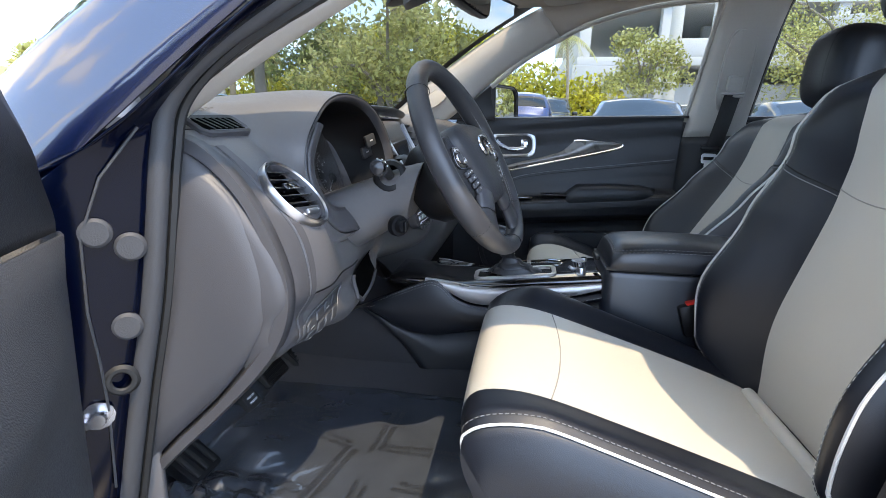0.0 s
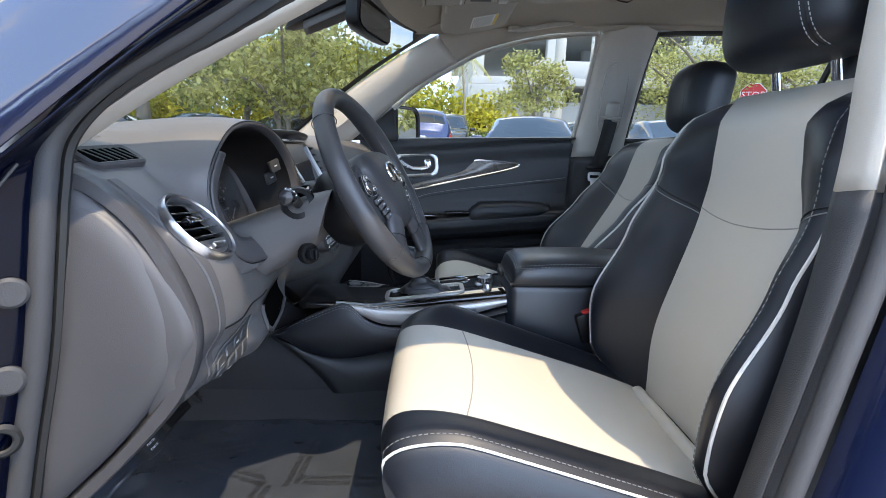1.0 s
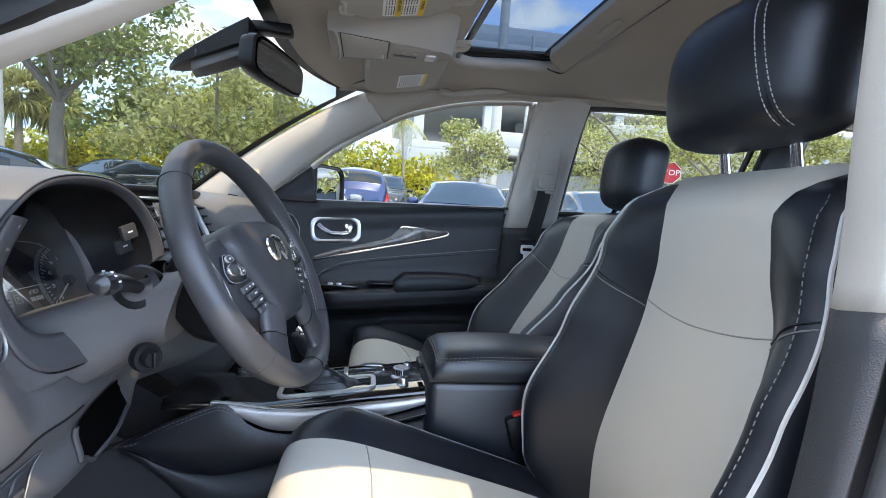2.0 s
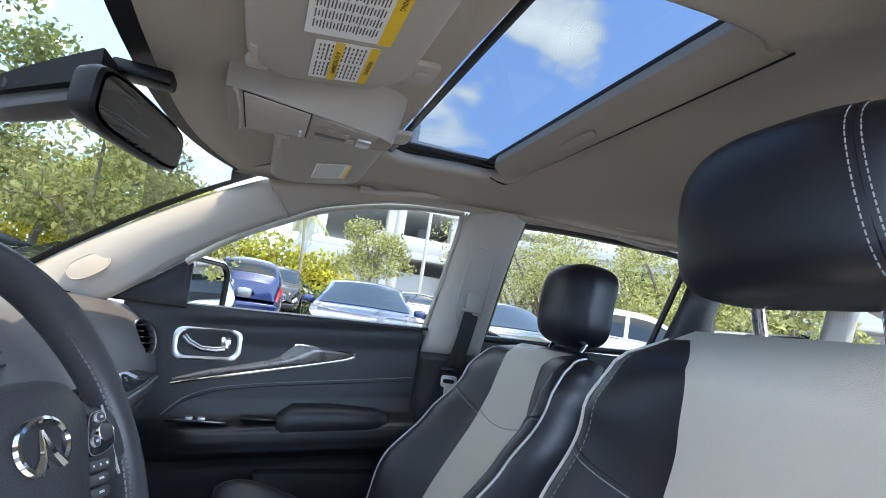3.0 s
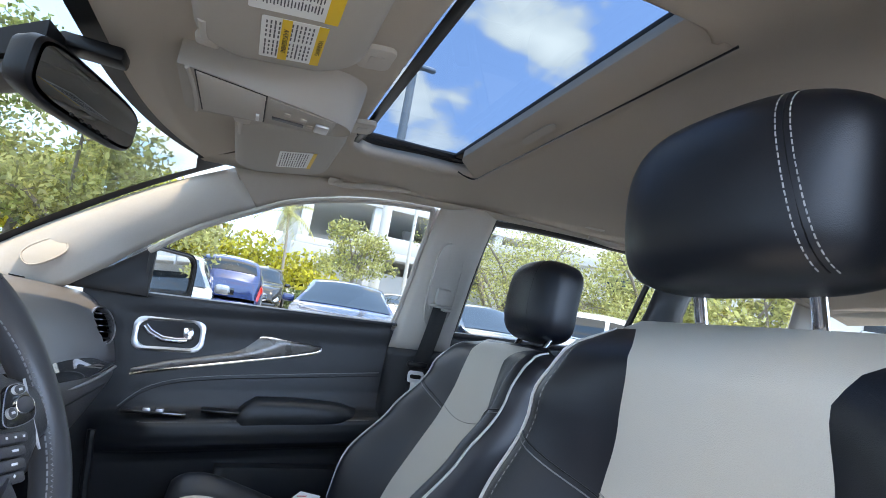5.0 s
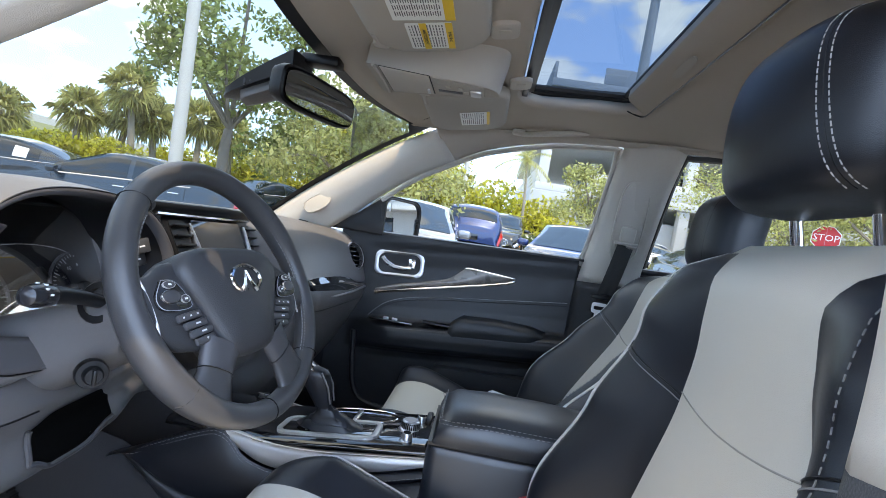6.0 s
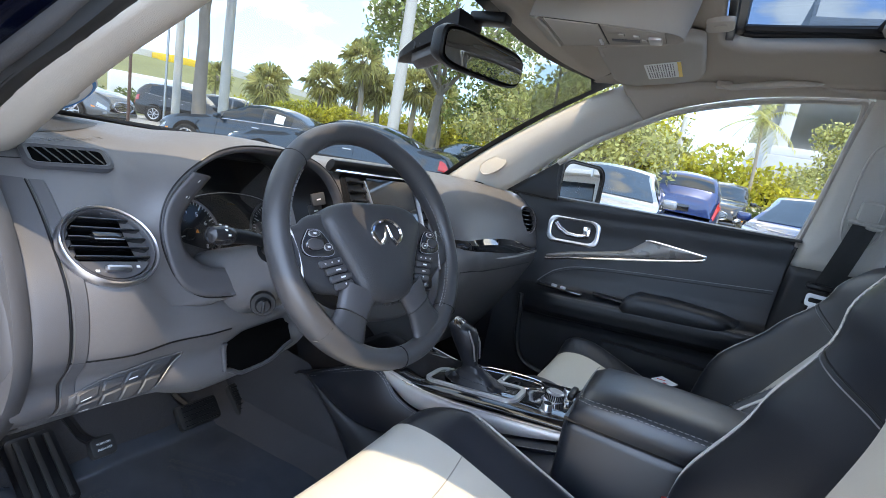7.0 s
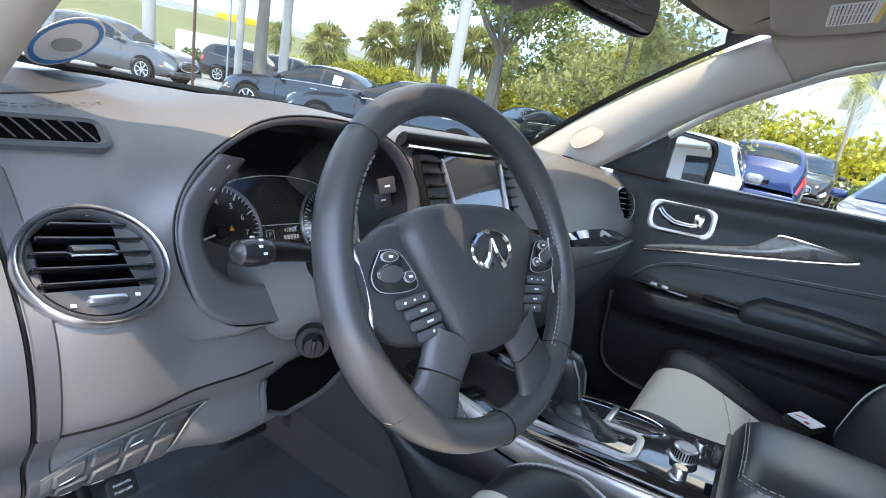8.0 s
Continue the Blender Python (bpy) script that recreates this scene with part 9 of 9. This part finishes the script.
def parked_car(x, y, hd, suv, pnt, label, paper=False):
    """A parked car: hd is its heading; local x forwards, y to its left."""
    h = Vector((hd[0], hd[1], 0)).normalized()
    m = Matrix.Translation((x, y, 0)) @ Matrix.Rotation(math.atan2(h.y, h.x), 4, "Z")
    th = thing("parked_car", (0, 0, 0), label, "car", "parked cars", m=m)
    K = SUV if suv else SEDAN
    W = 0.955 if suv else 0.925
    front, rear = K["top"][-1][0], K["top"][0][0]

    def line(tab, sx):
        return catmull_y(tab, sx)

    def sect(sx, a):
        """A point of the skin: a from 0 at the sill over 1 at the belt and 2 at the roof's edge to 3 at the middle."""
        w = W * (1 - 0.30 * max(0, (sx - 1.5) / (front - 1.5)) ** 2.6 - 0.22 * max(0, (-sx - 1.6) / (-rear - 1.6)) ** 3)
        top, bl = line(K["top"], sx), line(K["belt"], sx)
        bl = min(bl, top - 0.02)
        bot = 0.25 + 0.12 * max(0, (abs(sx) - 1.9) / 0.5)
        up_ = max(0.0, min(1.0, (top - bl - 0.05) / 0.35))
        if a <= 1:
            z = bot + (bl - bot) * a
            yy = w * (0.93 + 0.07 * math.sin(math.pi * min(1, a * 1.15)) ** 0.7 - 0.02 * a + (0.014 if 0.70 < a < 0.80 else 0))
            return Vector((sx, yy, z))
        re_ = w * (0.93 - 0.22 * up_)
        ze = top - 0.055 * up_ - 0.012
        if a <= 2:
            v = a - 1
            return Vector((sx, w * 0.91 * (1 - v) + re_ * v + 0.030 * math.sin(math.pi * v) * up_, bl * (1 - v) + ze * v))
        v = a - 2
        return Vector((sx, re_ * (1 - v), ze + (top - ze) * math.sin(v * math.pi / 2) ** 0.8))

    A = [k / 7 for k in range(8)] + [1 + k / 4 for k in range(1, 5)] + [2 + k / 5 for k in range(1, 6)]
    xs = [rear + (front - rear) * (0.5 - 0.5 * math.cos(math.pi * k / 46)) for k in range(47)]
    rows = []
    for sx in xs:
        half = [sect(sx, a) for a in A]
        rows.append(half + [Vector((q.x, -q.y, q.z)) for q in half[-2::-1]])
    part("body", grid(rows), pnt, th, "painted body", angle=50)
    part("underside", box((0, 0, 0.27), (4.3, 1.5, 0.10), 0.03), DIAL, th)

    def patch(x0, x1, a0, a1, s, lift=0.006, nx=10, na=6):
        g = []
        for i in range(nx + 1):
            row = []
            for j in range(na + 1):
                q = sect(x0 + (x1 - x0) * i / nx, a0 + (a1 - a0) * j / na)
                row.append(Vector((q.x, s * (q.y + lift), q.z + lift * (a1 > 2))))
            g.append(row)
        return grid(g)

    g0, g1, g2, g3 = K["glass"]
    for nm, xa, xb in (("windshield", g0, g1), ("rear_window", g2, g3)):
        full = []
        for i in range(13):
            sx = xa + (xb - xa) * i / 12
            half = [sect(sx, 2.08 + 0.92 * j / 5) + Vector((0.004 if nm == "windshield" else -0.004, 0, 0.006)) for j in range(6)]
            full.append(half + [Vector((q.x, -q.y, q.z)) for q in half[-2::-1]])
        part(nm, grid(full), CARGLASS, th, "glass reflecting the sky")
    s0, s1 = K["side"]
    for s in (-1, 1):
        for xa, xb in ((s0 - 0.02, K["post"] + 0.04), (K["post"] - 0.04, s1 + 0.22)):
            w_ = part("side_window", patch(xa, xb, 1.12, 1.86, s), CARGLASS, th, "dark glass")
        if paper and s == paper:
            part("paper", patch(s1 + 0.42, s1 + 0.66, 1.20, 1.75, s, 0.012, 3, 3), WHITE, th, "white paper sheet")
        part("window_line", tube([(q.x, s * (q.y + 0.004), q.z) for q in [sect(s0 - (s0 - s1) * k / 12, 1.06) for k in range(13)]], 0.010, 5), CHROME, th)
        for jx in (0.72, K["post"], -1.30):
            part("door_joint", tube([(q.x, s * (q.y + 0.001), q.z) for q in [sect(jx, 0.12 + 0.86 * k / 8) for k in range(9)]], 0.006, 4), DIAL, th)
        for jx in (-0.28, -1.12):
            q = sect(jx, 0.86)
            part("handle", box((jx, s * (q.y + 0.012), q.z), (0.18, 0.022, 0.024), 0.008), CHROME, th)
        q = sect(0.62, 1.0)
        part("mirror", box((0.66, s * (q.y + 0.13), q.z + 0.07), (0.13, 0.20, 0.13), 0.045, None, 3), pnt, th, "door mirror")
        part("headlight", patch(front - 0.30, front - 0.06, 0.62, 0.93, s, 0.008, 5, 4), HEADLAMP, th, "clear headlamp")
        part("tail_light", patch(rear + 0.30, rear + 0.03, 0.66, 0.93, s, 0.010, 5, 4), TAILLAMP, th, "red tail lamp")
        part("side_marker", patch(front - 0.42, front - 0.32, 0.50, 0.58, s, 0.006, 2, 2), AMBER, th, "amber side marker")
        for sx in (1.46, -1.40):
            part("arch", lathe([(0.0, 0.0), (0.385, 0.0), (0.40, 0.012)], 26, Matrix.Translation((sx, s * (W - 0.012), 0.36)) @ Matrix.Rotation(radians(-90 * s), 4, "X"), False), DIAL, th, "dark wheel arch")
            mw = Matrix.Translation((sx, s * (W - 0.09), 0.335)) @ Matrix.Rotation(radians(-90 * s), 4, "X")
            wl_ = part("wheel", lathe([(0.20, 0.10), (0.24, 0.118), (0.31, 0.118), (0.335, 0.09), (0.335, -0.09), (0.31, -0.11)], 28, mw, False), TYRE, th, "black tyre")
            part("rim", join(lathe([(0.0, 0.098), (0.05, 0.10), (0.06, 0.085)], 14, mw, False), lathe([(0.205, 0.105), (0.235, 0.120), (0.245, 0.112)], 28, mw, False), *[box((0.13, 0, 0.098), (0.19, 0.042, 0.02), 0.006, mw @ Matrix.Rotation(q_ * math.tau / 7, 4, "Z")) for q_ in range(7)]), SILVER, wl_, "silver alloy rim")
    nose = facing((front + 0.012, 0, 0.62), (1, 0, 0.12))
    part("grille", plate(oval(0.86, 0.27, 28, power=3), 0.10, nose, 0.02), BLACKC, th, "black grille")
    part("grille_frame", ringplate(oval(0.92, 0.32, 28, power=3), oval(0.86, 0.27, 28, power=3), 0.04, nose @ Matrix.Translation((0, 0, 0.006))), CHROME, th)
    for k in range(4):
        part("grille_bar", box((0, -0.08 + 0.053 * k, 0.004), (0.80, 0.010, 0.010), 0.003, nose), CHROME, th)
    part("bumper", box((front - 0.13, 0, 0.38), (0.26, 1.52, 0.17), 0.07, None, 3), pnt, th)
    part("bumper", box((rear + 0.12, 0, 0.46), (0.26, 1.56, 0.26), 0.08, None, 3), pnt, th)
    part("plate_holder", box((rear - 0.012, 0, 0.80), (0.02, 0.34, 0.16), 0.006), BLACKC, th)
    return th


parked_car(-10.0, 8.65, (-0.94, -0.33), False, NAVY, "dark navy sedan with a paper in its side window", 1)
parked_car(-6.5, 7.75, (-0.94, -0.33), False, NAVY, "dark navy sedan with a paper in its side window", 1)
parked_car(-18.6, 7.9, (0.86, 0.42), True, GREYC, "grey silver crossover parked before the bank")
parked_car(-21.2, 15.0, (0.80, 0.50), True, BLACKC, "black crossover parked before the bank")
parked_car(-20.7, 17.5, (0.80, 0.50), True, GREYC, "blue-grey crossover parked before the bank")
parked_car(-1.05, 7.4, (0.05, -1), False, SILVERC, "silver car with stickers on its windshield")
parked_car(-0.35, 15.0, (-0.10, 1), True, BLUE, "bright blue crossover showing its tail lamps")
parked_car(0.85, 19.6, (-0.10, -1), True, BLACKC, "black crossover facing the lot")
parked_car(2.03, 8.66, (-0.18, -1), False, BLUE, "blue sedan with clouds mirrored in its windshield")
parked_car(4.75, 8.4, (0.0, -1), False, NAVY, "dark sedan parked beside the trees")
parked_car(7.9, 7.7, (0.75, -0.66), True, WHITEC, "white crossover parked beside the trees")
parked_car(12.4, 8.6, (-0.1, -1), True, WHITEC, "white crossover parked beside the trees")
parked_car(2.7, 27.5, (-0.3, -1), False, WHITEC, "white sedan far down the lane")
parked_car(5.0, 15.4, (0.1, 1), False, WHITEC, "white sedan showing its tail lamps")
parked_car(-7.6, 15.8, (-0.5, -0.9), False, NAVY, "dark sedan among the trees")
parked_car(-5.0, 16.8, (-0.5, -0.9), False, GREYC, "grey sedan among the trees")
van = thing("white_van", (-11.0, 21.2, 0), "white delivery van behind the trees", "van", m=Matrix.Translation((-11.0, 20.6, 0)) @ Matrix.Rotation(radians(60), 4, "Z"))
OFF[van.name] = Vector((0, 0, 0))
part("body", box((0, 0, 1.25), (5.2, 1.95, 2.0), 0.25, None, 4), WHITEC, van, "white van body")
part("windshield", box((2.35, 0, 1.6), (0.5, 1.6, 0.7), 0.1, Matrix.Identity(4)), CARGLASS, van)
part("side_window", box((1.5, 0, 1.6), (0.9, 1.98, 0.6), 0.05), CARGLASS, van)
for sx in (1.6, -1.6):
    for s in (-1, 1):
        part("wheel", lathe([(0.0, 0.1), (0.2, 0.11), (0.34, 0.1), (0.34, -0.1)], 20, Matrix.Translation((sx, s * 0.9, 0.34)) @ Matrix.Rotation(radians(-90 * s), 4, "X"), False), TYRE, van, "black tyre")
